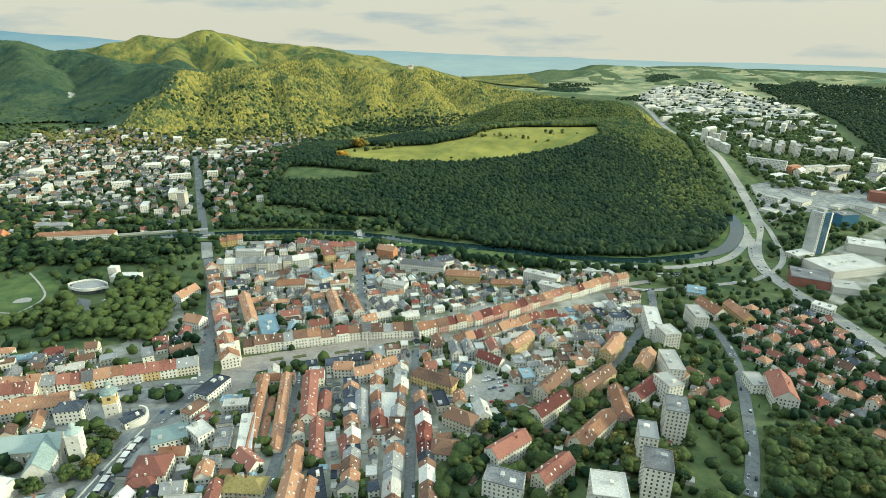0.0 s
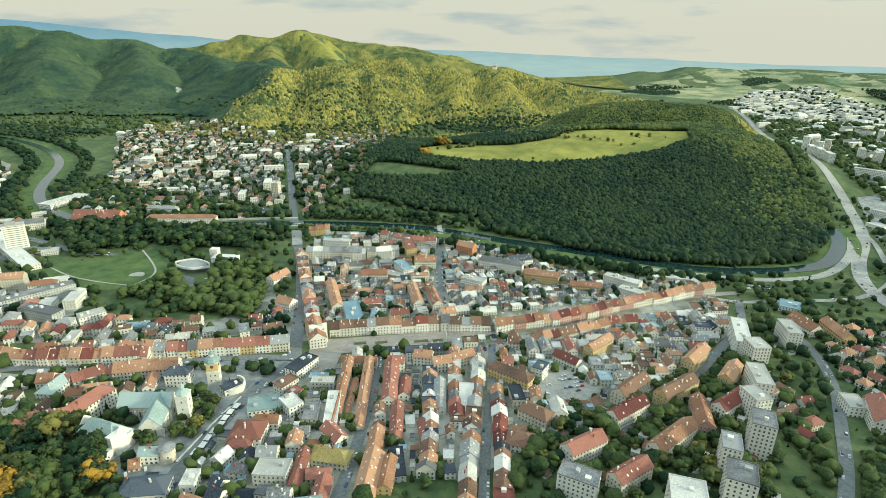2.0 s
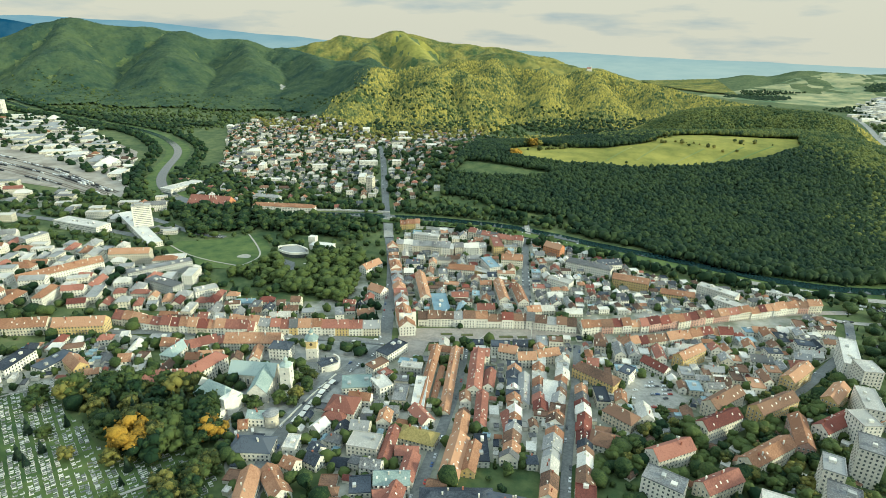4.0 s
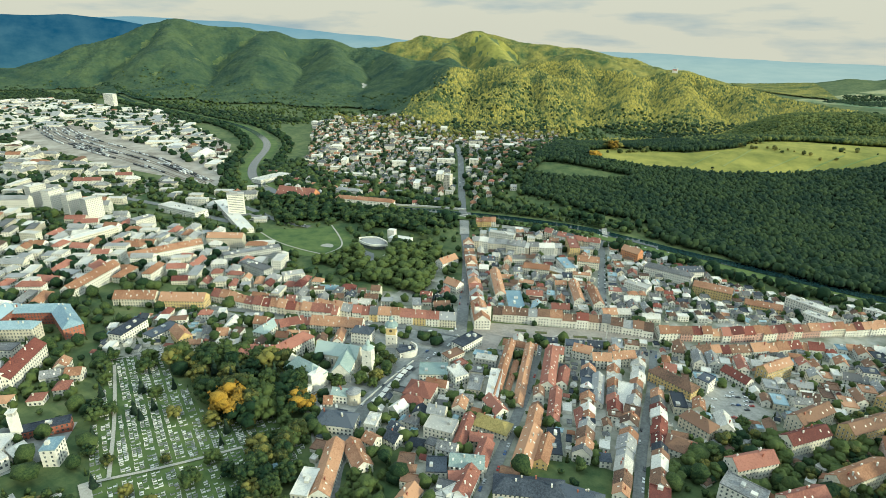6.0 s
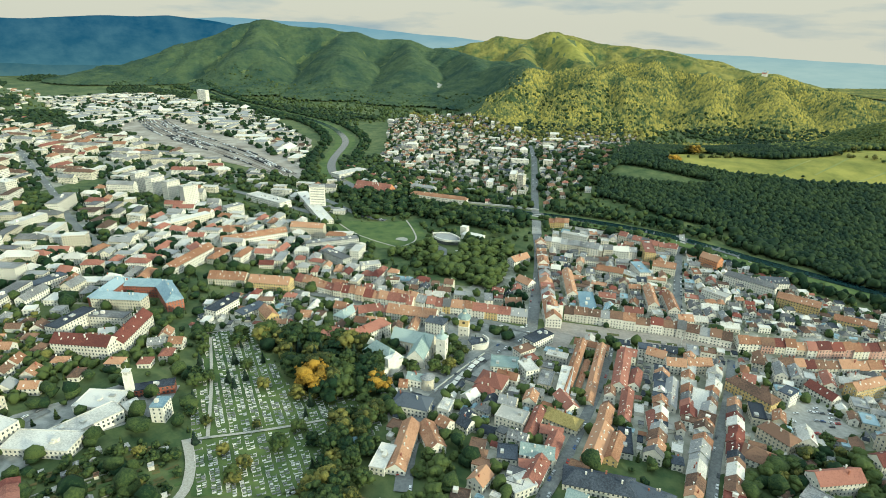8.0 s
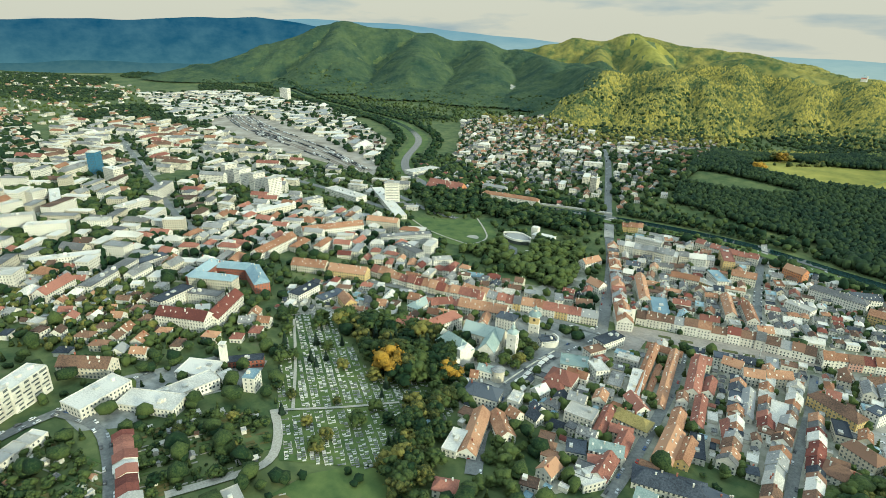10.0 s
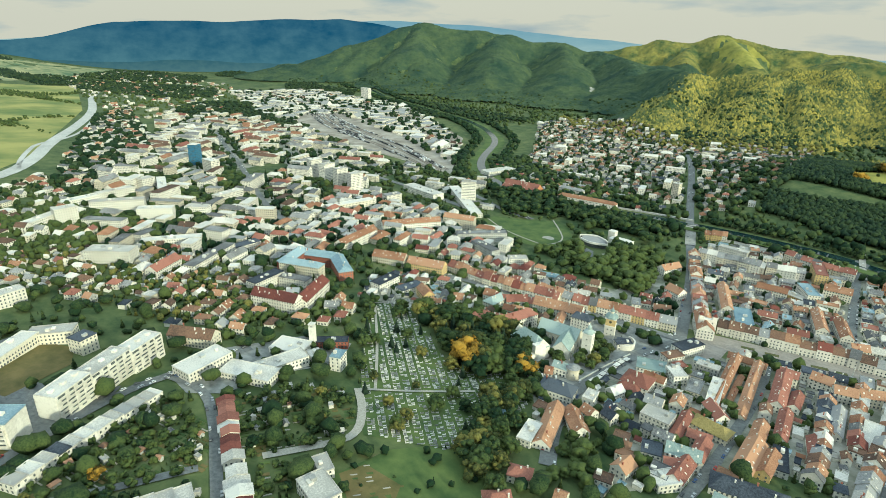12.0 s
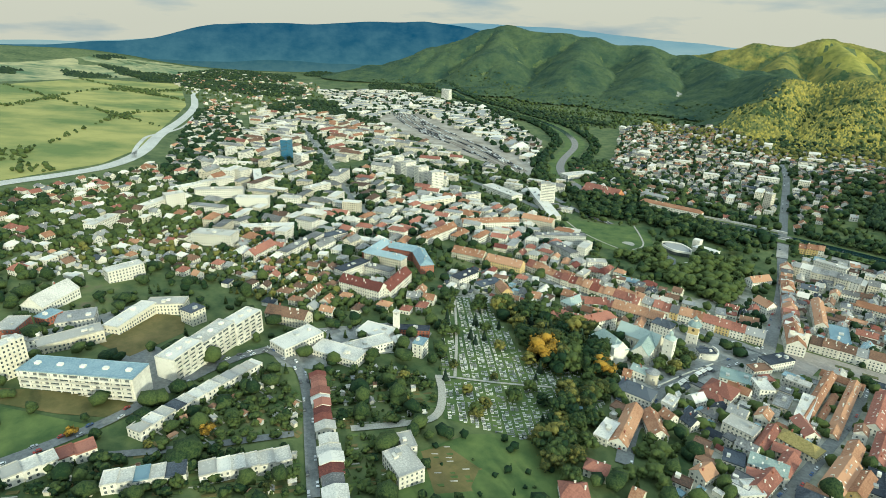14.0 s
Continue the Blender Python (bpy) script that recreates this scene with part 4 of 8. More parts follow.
def far_houses(name, label, poly, ang, cell, seed, sizes, roofs, walls, storeys, flat=0.3, chance=1.0):
    """A far district: small solid houses gathered by roof and wall colour into one thing of many."""
    rng = random.Random(seed)
    xs, ys = [q[0] for q in poly], [q[1] for q in poly]
    cx, cy = (min(xs) + max(xs)) / 2, (min(ys) + max(ys)) / 2
    reach = math.hypot(max(xs) - min(xs), max(ys) - min(ys)) / 2
    c, s = math.cos(radians(ang)), math.sin(radians(ang))
    n = int(reach / cell) + 1
    wall_soup, roof_soup, glass = {}, {}, Soup()
    for i in range(-n, n + 1):
        for j in range(-n, n + 1):
            u, v = (i + rng.uniform(-0.3, 0.3)) * cell, (j + rng.uniform(-0.3, 0.3)) * cell
            x, y = cx + c * u - s * v, cy + s * u + c * v
            L, W, st = rng.uniform(sizes[0], sizes[1]), rng.uniform(sizes[2], sizes[3]), rng.choice(storeys)
            a = ang + rng.choice((0, 90)) + rng.uniform(-10, 10)
            rc, wc = rng.choice(roofs), rng.choice(walls)
            shape = "f" if rng.random() < flat else rng.choice("gh")
            if rng.random() > chance or math.hypot(x, y) > 4650 or not inside(poly, np.array([x]), np.array([y]))[0]:
                continue
            feet = footprint(x, y, a, L, W)
            if len(cells(feet)[0]) and not is_free(feet):
                continue
            take(feet)
            z0 = ground(x, y)
            h, rise = st * 3.1, 0.36 * W
            ca, sa = math.cos(radians(a)), math.sin(radians(a))
            for soup, (vv, ff) in ((wall_soup.setdefault(wc, Soup()), body_solid(L, W, h, shape, rise, 1.5)), (roof_soup.setdefault("w" if shape == "f" and rc in "ord" else rc, Soup()), roof_solid(L, W, h, shape, rise))):
                soup.add([(x + ca * p - sa * q, y + sa * p + ca * q, z0 + r) for p, q, r in vv], ff)
            if shape != "f" and st >= 1.5:
                cu, cv = rng.uniform(-0.3, 0.3) * L, rng.choice((-1, 1)) * 0.12 * W
                wall_soup.setdefault(rng.choice("wwcr"), Soup()).box(x + ca * cu - sa * cv, y + sa * cu + ca * cv, z0 + h + rise * 0.5, z0 + h + rise + 1.0, 0.9, 0.8, radians(a))
            if st >= 2:
                ws = window_solid(L, W, st, 3.1, True)
                glass.add([(x + ca * p - sa * q, y + sa * p + ca * q, z0 + r) for p, q, r in ws.v], ws.f)
    root = new(name)
    tagged(root, label, "buildings", kind="stuff")
    for key, so in wall_soup.items():
        tagged(so.object("walls", WALL[key], root), kind="stuff")
    for key, so in roof_soup.items():
        tagged(so.object("roofs", ROOF[key], root), kind="stuff")
    if glass.v:
        tagged(glass.object("windows", M_GLASS, root), kind="stuff")



# ---- plan: ways and areas ----
SQUARE = [(-186, 397), (-201, 449), (-161, 465), (-51, 505), (-26, 515), (-25, 497), (-75, 465), (-122, 447), (-163, 428), (-160, 398), (-176, 384)]
MAIN_STREET = [(-202, 409), (-276, 621), (-350, 780), (-431, 966), (-563, 1277), (-660, 1482)]
LOWER_STREET = [(-31, 508), (13, 523), (50, 546), (98, 578), (151, 614), (217, 652), (275, 673)]
UPPER_STREET = [(-204, 411), (-249, 405), (-299, 385), (-355, 373), (-411, 355), (-460, 337), (-515, 315)]
MARKET_STREET = [(-203, 401), (-212, 355), (-215, 306), (-214, 257), (-211, 230), (-195, 184), (-173, 147)]
BRIDGE_STREET = [(-77, 514), (-92, 592), (-111, 706), (-132, 831)]
SOUTH_LANE = [(-24, 475), (-20, 400), (-20, 334), (-18, 268), (-16, 236)]
CHAPTER_LANE = [(-127, 428), (-121, 398), (-113, 345), (-108, 285), (-105, 245), (-103, 213), (-103, 185)]
SLOPE_ROAD = [(77, 343), (119, 392), (164, 449), (209, 519), (248, 578), (267, 649)]
PARK_ROAD = [(194, 270), (221, 317), (247, 376), (277, 445), (292, 507), (295, 558), (266, 590)]
RIVER_ROAD = [(-337, 779), (-239, 788), (-120, 789), (-69, 795), (-8, 777), (59, 762), (116, 747), (177, 733), (240, 727), (293, 721), (351, 728), (420, 756), (492, 842), (535, 930)]
HIGHWAY = [(430, 420), (438, 477), (446, 542), (448, 594), (447, 654), (448, 708), (463, 764), (494, 828), (538, 900), (569, 965), (597, 1061), (622, 1148), (656, 1291), (697, 1461), (742, 1676), (799, 1936), (866, 2281), (935, 2553), (1010, 3000)]
RAMP = [(569, 970), (563, 935), (557, 901), (526, 815), (503, 760), (469, 719), (446, 702)]
RAMP2 = [(231, 650), (264, 640), (304, 651), (344, 660), (411, 676), (440, 697)]
RIVER = [(-3000, 2010), (-2500, 1810), (-2100, 1680), (-1936, 1630), (-1775, 1573), (-1652, 1544), (-1519, 1496), (-1388, 1428), (-1262, 1337), (-1176, 1262), (-1109, 1180), (-1055, 1092), (-1005, 1014), (-951, 944), (-885, 880), (-790, 820), (-662, 790), (-582, 793), (-504, 806), (-430, 814), (-382, 815), (-334, 817), (-247, 821), (-160, 823), (-123, 818), (-70, 810), (-17, 797), (76, 782), (180, 757), (258, 745), (320, 753), (379, 770), (423, 790), (449, 815), (478, 856), (505, 905), (518, 948), (522, 985)]
BYPASS = [(-1018, -190), (-1048, -159), (-1094, -88), (-1170, 1), (-1320, 77), (-1567, 152), (-1870, 272), (-2218, 398), (-2548, 480), (-2900, 560), (-3478, 760)]
BYPASS_RAMP = [(-1250, 48), (-1330, 60), (-1450, 92), (-1560, 128), (-1622, 189), (-1760, 262), (-1990, 340)]
CIRCLE_ROAD = [(-408, 4), (-376, 18), (-334, 7), (-288, -12), (-242, -30)]
WEST_ROAD = [(-347, -161), (-353, -136), (-362, -107), (-378, -79), (-403, -28), (-408, 4), (-415, 71)]
HOUSES_ROAD = [(-330, -119), (-314, -76), (-298, -18)]
BEND_ROAD = [(-286, 15), (-272, 53), (-269, 72), (-290, 92), (-314, 105)]
AVENUE = [(-757, 290), (-908, 328), (-1111, 405), (-1409, 501), (-1728, 608)]
RAIL_ROAD = [(-663, 614), (-884, 644), (-1002, 644), (-1220, 630), (-1394, 629)]
STATION_STREET = [(-928, 729), (-757, 712), (-631, 659), (-572, 660)]
PARK_LAWN = [(-621, 577), (-623, 620), (-573, 647), (-542, 683), (-504, 670), (-466, 623), (-457, 576), (-474, 544), (-507, 534), (-553, 552)]
PARK_WOOD_A = [(-746, 747), (-697, 809), (-567, 775), (-408, 758), (-375, 690), (-418, 659), (-553, 717), (-620, 645)]
PARK_WOOD_B = [(-444, 586), (-391, 611), (-357, 653), (-315, 622), (-283, 485), (-334, 494), (-414, 513), (-459, 523)]
PARK_WOOD_C = [(-378, 509), (-380, 561), (-332, 623), (-282, 555), (-273, 497), (-291, 465), (-350, 483)]
CEMETERY = [(-437, 212), (-425, 250), (-388, 225), (-339, 205), (-308, 190), (-262, 215), (-228, 205), (-213, 160), (-212, 116), (-267, 75), (-312, 106), (-371, 152)]
CHURCH_WOOD = [(-391, 232), (-363, 264), (-305, 276), (-262, 250), (-240, 217), (-268, 190), (-306, 194), (-350, 216)]
CEMETERY_WOOD = [(-258, 180), (-236, 205), (-214, 170), (-190, 130), (-176, 100), (-196, 92), (-222, 118), (-232, 150)]
SLOPE_LAWN = [(-222, 5), (-247, 40), (-245, 79), (-224, 116), (-195, 122), (-172, 91)]
GARDENS_A = [(-348, 28), (-350, 62), (-317, 99), (-276, 74), (-278, 43), (-291, 5)]
GARDENS_B = [(-383, -5), (-336, 4), (-295, -14), (-307, -69), (-330, -100), (-351, -68)]
GARDENS_C = [(-318, -161), (-328, -161), (-328, -117), (-283, -24), (-245, -34)]
GARDENS_D = [(-284, 6), (-269, 34), (-232, 15), (-225, 0), (-234, -16)]
SPORT_FIELD = [(-468, -102), (-519, -58), (-488, -36), (-462, -44), (-439, -86)]
WEST_LAWN = [(-407, -161), (-384, -139), (-361, -117), (-349, -119), (-348, -146), (-353, -161)]
CORE_A = [(-312, 724), (-267, 796), (-121, 800), (77, 700), (244, 693), (126, 628), (-30, 550), (-211, 498)]
CORE_B = [(-177, 398), (-119, 434), (-24, 488), (12, 489), (111, 539), (233, 633), (237, 565), (107, 401), (45, 358), (-26, 268), (-154, 266), (-162, 340)]
CORE_C = [(-397, 340), (-346, 351), (-311, 361), (-279, 385), (-325, 452), (-383, 454), (-429, 415), (-444, 355)]
CORE_D = [(-230, 472), (-305, 599), (-313, 485), (-377, 458), (-456, 448), (-530, 414), (-544, 373), (-450, 398), (-346, 412)]
TOWN_W = [(-763, 212), (-744, 290), (-846, 394), (-833, 510), (-666, 561), (-512, 567), (-471, 465), (-519, 394), (-611, 344), (-654, 278), (-652, 164)]
TOWN_WW = [(-597, 53), (-649, 156), (-703, 251), (-930, 476), (-1104, 470), (-878, 260), (-803, 106), (-717, 18)]
BLOCKS_NW = [(-993, 83), (-1323, 268), (-1119, 319), (-1104, 470), (-978, 507), (-730, 266), (-676, 153), (-752, 75), (-849, 49)]
BLOCKS_N = [(-1322, 243), (-2183, 644), (-2137, 833), (-1637, 890), (-1019, 760), (-920, 524), (-1237, 542), (-1117, 343)]
INDUSTRY = [(-3014, 1233), (-2872, 1659), (-2027, 1623), (-1250, 1192), (-923, 817), (-1134, 839), (-1508, 894), (-2090, 958)]
FAR_TOWN_N = [(-3883, 665), (-4444, 1188), (-3350, 1386), (-2278, 1002), (-2183, 644), (-1976, 400)]
SUBURB_W = [(-659, -160), (-721, -132), (-765, 29), (-609, 138), (-509, 187), (-455, 115), (-542, 58), (-624, -20), (-605, -102)]
SUBURB_WW = [(-730, -160), (-864, -138), (-957, 49), (-798, 128), (-740, 24), (-701, -133)]
SUBURB_M = [(-550, 131), (-523, 152), (-476, 181), (-451, 200), (-407, 162), (-444, 109), (-438, 61), (-514, 48)]
SUBURB_E = [(-861, 1022), (-1306, 1675), (-1253, 1910), (-742, 1650), (-424, 1849), (-411, 1522), (-387, 1110), (-346, 821), (-388, 832), (-622, 947)]
SUBURB_R = [(239, 506), (312, 574), (451, 619), (437, 477), (320, 324), (269, 360), (294, 456), (286, 506)]
SUBURB_RR = [(225, 444), (256, 413), (230, 344), (208, 298), (200, 316), (196, 359)]
WOOD_RR = [(235, 330), (286, 345), (315, 318), (278, 270), (201, 270)]
MALL_GROUND = [(472, 697), (549, 765), (784, 937), (591, 679), (468, 594)]
FAR_BLOCKS_R = [(955, 2600), (1560, 2330), (1266, 1746), (1147, 1424), (932, 1135), (690, 1145), (700, 1290), (750, 1512), (830, 1936)]
RIVER_WOOD = [(-60, 826), (80, 798), (180, 772), (258, 760), (320, 768), (390, 796), (430, 828), (480, 900), (500, 960), (470, 960), (400, 850), (300, 790), (180, 800), (60, 830), (-60, 870)]
HILL_VILLAGE = [(-412, 922), (-476, 1360), (-395, 1767), (-365, 1627), (-335, 1244), (-310, 976), (-327, 902)]
SLOPE_GREEN = [(-1068, -159), (-1197, -13), (-1376, 82), (-1730, 197), (-2306, 390), (-3466, 634), (-3458, 184), (-2818, -154)]
CORE_E = [(-274, 448), (-298, 490), (-293, 540), (-254, 511), (-256, 556), (-204, 449), (-235, 448)]
CORE_F = [(-408, 302), (-397, 340), (-319, 372), (-284, 367), (-305, 315), (-339, 274), (-380, 273)]
CORE_G = [(-459, 212), (-504, 264), (-463, 340), (-397, 340), (-380, 273), (-410, 235)]
CORE_H = [(-186, 397), (-160, 398), (-158, 340), (-154, 266), (-182, 266), (-186, 312), (-187, 371)]
CORE_I = [(-230, 208), (-223, 258), (-185, 313), (-147, 448), (-90, 350), (-68, 271), (-141, 145), (-147, 186), (-165, 225), (-190, 222), (-192, 164)]
SLAB_GREEN = [(-5, 268), (22, 338), (105, 392), (192, 505), (227, 519), (238, 444), (185, 344), (159, 269)]
TOWN_X = [(-628, 147), (-541, 207), (-635, 284), (-665, 386), (-816, 543), (-920, 524), (-751, 317)]
BEHIND_RAIL = [(-1096, 814), (-901, 749), (-817, 810), (-631, 659), (-733, 601), (-872, 650)]
EAST_BANK = [(-928, 935), (-881, 1049), (-622, 947), (-388, 832), (-376, 780), (-514, 767), (-697, 809), (-801, 792)]
WEST_WOOD = [(-675, -160), (-976, -159), (-1074, -28), (-1193, 79), (-954, 65), (-893, -1), (-800, -96)]
FAR_TOWN_R = [(955, 2500), (1000, 2971), (1150, 3350), (1344, 3600), (1731, 3766), (1718, 2826), (1564, 2324)]
FAR_PLAIN_R = [(414, 3627), (867, 4115), (1400, 4560), (2464, 3911), (3189, 3358), (1900, 1971), (1700, 2323), (1749, 3070), (1111, 3185)]
FAR_PLAIN_L = [(-2953, -154), (-3971, -150), (-4574, 484), (-4419, 1279), (-4233, 1800), (-4357, 1308), (-3883, 665), (-3458, 184)]
HILL_FOOT = [(-1364, 1869), (-764, 1702), (-437, 1907), (-394, 1757), (-689, 1528), (-1150, 1668)]
CHURCH_HILL = [(-261, 233), (-305, 315), (-309, 380), (-242, 404), (-220, 396), (-220, 347), (-219, 261), (-211, 230), (-242, 222)]
PARKING_A = [(-448, -90), (-461, -76), (-424, -51), (-412, -25), (-399, -37), (-382, -71), (-388, -84), (-429, -98)]
BROWN_LOT = [(-430, -161), (-419, -144), (-394, -109), (-367, -87), (-361, -102), (-384, -134), (-410, -161)]
FIRE_YARD = [(-412, 5), (-426, 55), (-410, 119), (-376, 143), (-353, 115), (-367, 67), (-363, 26), (-378, 6)]
SCHOOL_YARD = [(-496, -161), (-506, -140), (-521, -98), (-540, -52), (-522, -42), (-477, -99), (-472, -142)]
TOWN_R = [(650, 1148), (793, 1238), (967, 1182), (784, 937), (784, 1036), (644, 984), (574, 931)]
GARDEN_PLOT = [(-246, 42), (-243, 59), (-216, 64), (-204, 46), (-212, 28)]
CAR_PARK = [(11, 395), (42, 436), (71, 401), (46, 370)]
MARKET_WOOD = [(-185, 164), (-181, 202), (-156, 205), (-141, 176), (-143, 142), (-156, 119)]
CEMETERY_EDGE = [(-245, 179), (-226, 183), (-194, 158), (-191, 140), (-205, 128), (-221, 123)]
BYPASS_SUBURB = [(-2124, 375), (-2363, 550), (-1497, 366), (-1129, 186), (-974, 70), (-1064, 59), (-1395, 153)]
YARD = [(-1972, 1020), (-1956, 1197), (-1378, 1044), (-962, 874), (-918, 803), (-1243, 829), (-1617, 877)]

sheet("square", SQUARE, M_SQUARE, 0.7, 12, "pale paved town square with flower beds", "pavement")
CORE_J = [(-30, 503), (12, 487), (111, 537), (240, 638), (248, 690), (126, 626), (-30, 552)]
for area in (CORE_J, CORE_A, CORE_B, CORE_C, CORE_D, CORE_E, CORE_G, CORE_H, CORE_I, TOWN_W, TOWN_X):
    sheet("pavement", area, M_COURT, 0.26 if area is CORE_J else 0.3, 25, "grey paved courts and grassy yards of the old town", "pavement")
for area in (TOWN_WW, BLOCKS_NW, BLOCKS_N, MALL_GROUND):
    sheet("pavement", area, M_COURT, 0.25, 40, "worn grey paving between apartment blocks", "pavement")
sheet("pavement", [(-224, 296), (-224, 408), (-180, 404), (-186, 312), (-200, 262)], M_PAVING, 0.29, 15, "grey paved ground beside the market street", "pavement")
sheet("pavement", CHURCH_HILL, M_PAVING, 0.35, 15, "grey paved ground round the churches", "pavement")
sheet("industrial_ground", INDUSTRY, M_YARD, 0.2, 60, "dusty grey ground of an industrial estate", "ground")
sheet("railway_yard", YARD, M_YARD, 0.45, 40, "brown ballast of a wide railway yard", "ground")
sheet("park_lawn", PARK_LAWN, M_LAWN, 0.4, 20, "mown green park lawn", "lawn")
sheet("cemetery_grass", CEMETERY, M_LAWN, 0.3, 12, "green grass of the cemetery", "lawn")
sheet("hillside_lawn", SLOPE_LAWN, M_LAWN, 0.3, 12, "green grass slope with a few bushes", "lawn")
sheet("sport_field", SPORT_FIELD, M_DRYLAWN, 0.35, 12, "dry brownish playing field", "lawn")
sheet("west_lawn", WEST_LAWN, M_LAWN, 0.3, 12, "green lawn by the estate road", "lawn")
sheet("hill_pasture", SLOPE_GREEN, M_PASTURE, 0.3, 60, "pale green pasture beyond the bypass", "meadow")

for name, line, width, mat, words in (
        ("road", MAIN_STREET, 13, M_ASPHALT, "grey asphalt main street to the bridge"),
        ("road", LOWER_STREET, 10, M_SQUARE, "paved old street lined with houses"),
        ("road", UPPER_STREET, 11, M_ASPHALT, "grey asphalt upper street"),
        ("road", MARKET_STREET, 11, M_ASPHALT, "grey street beside the market stalls"),
        ("road", BRIDGE_STREET, 10, M_ASPHALT, "grey street to the small bridge"),
        ("road", SOUTH_LANE, 7, M_ASPHALT, "narrow asphalt lane between house rows"),
        ("road", CHAPTER_LANE, 8, M_ASPHALT, "narrow asphalt lane between old houses"),
        ("road", SLOPE_ROAD, 9, M_ASPHALT, "grey asphalt road between slab blocks"),
        ("road", PARK_ROAD, 9, M_ASPHALT, "grey winding asphalt road"),
        ("road", RIVER_ROAD, 12, M_ROADPALE, "pale road along the river"),
        ("motorway", HIGHWAY, 19, M_ROADPALE, "pale grey dual carriageway"),
        ("road", RAMP, 8, M_ROADPALE, "pale motorway slip road"),
        ("road", RAMP2, 8, M_ROADPALE, "pale motorway slip road"),
        ("motorway", BYPASS, 26, M_CONCRETE, "pale new concrete bypass road"),
        ("road", BYPASS_RAMP, 9, M_CONCRETE, "pale slip road of the bypass"),
        ("road", CIRCLE_ROAD, 7, M_ASPHALT, "grey estate road with parked cars"),
        ("road", WEST_ROAD, 8, M_ASPHALT, "grey estate road"),
        ("road", HOUSES_ROAD, 6, M_ASPHALT, "narrow grey road before row houses"),
        ("path", BEND_ROAD, 6, M_GRAVEL, "pale gravel lane bending round a lawn"),
        ("road", AVENUE, 12, M_ASPHALT, "grey town avenue"),
        ("road", RAIL_ROAD, 14, M_ASPHALT, "wide grey road by the station"),
        ("road", STATION_STREET, 12, M_ASPHALT, "wide grey road by the department store")):
    line = rounded(line)
    strip(name, line, width, mat, 0.75, words, "road")
    take_line(line, width + 1)
river_line = rounded(RIVER)
strip("water", river_line, 20, M_WATER, 1.1, "dark smooth river water", "river", level=True)
take_line(river_line, 31)
strip("river_bank", river_line, 60, M_LAWN, 0.4, "grassy river bank", "bank", level=True)
for area in (SQUARE, PARK_LAWN, CEMETERY, CHURCH_WOOD, CEMETERY_WOOD, SLOPE_LAWN, SPORT_FIELD, WEST_LAWN, PARK_WOOD_A, PARK_WOOD_B, PARK_WOOD_C):
    take_area(area)
sheet("far_fields", FAR_PLAIN_R, M_FIELD, 0.3, 120, "pale far fields in the wide valley", "field")
sheet("far_fields", FAR_PLAIN_L, M_FIELD, 0.3, 120, "pale far fields up the valley", "field")
PEAK_PASTURE = [(-1640, 4140), (-1508, 4150), (-1402, 4140), (-1277, 4080), (-1225, 3730), (-1340, 3745), (-1470, 3830), (-1620, 3970)]
sheet("peak_pasture", PEAK_PASTURE, M_MEADOW, 2.5, 14, "bright yellow pasture on the far peak", "meadow")
take_area(YARD)
for k in range(9):
    off = (k - 4) * 11
    track = [(-2180 + off * 0.3, 1240 + off), (-1700 + off * 0.3, 1010 + off), (-1300 + off * 0.3, 930 + off * 0.9), (-960 + off * 0.2, 810 + off * 0.5)]
    strip("railway_track", rounded(track), 3.2, M_TRACK if k % 3 else M_ROADPALE, 0.9, "rusty railway track on ballast", "railway")
wagon_rng = random.Random(4)
wagons = Soup()
for k in range(9):
    off = (k - 4) * 11
    spots = along(rounded([(-2180 + off * 0.3, 1240 + off), (-1700 + off * 0.3, 1010 + off), (-1300 + off * 0.3, 930 + off * 0.9), (-960 + off * 0.2, 810 + off * 0.5)]), 17)
    run = 0
    for (ax, ay), (bx, by) in zip(spots, spots[1:]):
        run = run - 1 if run else (wagon_rng.randint(4, 14) if wagon_rng.random() < 0.09 else 0)
        if run:
            wz = ground(ax, ay) + 1.2
            wagons.box(ax, ay, wz, wz + wagon_rng.choice((2.2, 3.4, 3.4)), 14, 3.0, math.atan2(by - ay, bx - ax))
tagged(wagons.object("freight_wagons", M_CARPAINT), "rows of freight wagons standing in the railway yard", "wagon", kind="stuff")
for area, mat, words in ((PARKING_A, M_ASPHALT, "grey asphalt car park behind the slab blocks"), (BROWN_LOT, M_DRYLAWN, "bare brown building plot"), (FIRE_YARD, M_PAVING, "pale concrete yard of the fire station"), (SCHOOL_YARD, M_PAVING, "pale paved school yard"), (TOWN_R, M_PAVING, "grey paved ground of the retail park"), (GARDEN_PLOT, M_DRYLAWN, "brown dug garden plots")):
    sheet("pavement" if mat is not M_DRYLAWN else "bare_ground", area, mat, 0.32, 14, words, "ground")
sheet("car_park", CAR_PARK, M_ROADPALE, 0.5, 12, "pale gravelled car park between the houses", "car park")
take_area(CAR_PARK)
SCAR = [(-1660, 2560), (-1625, 2575), (-1545, 2440), (-1570, 2420)]
sheet("rock_scar", SCAR, M_GRAVEL, 1.5, 10, "pale rock scar in the forest", "rock")

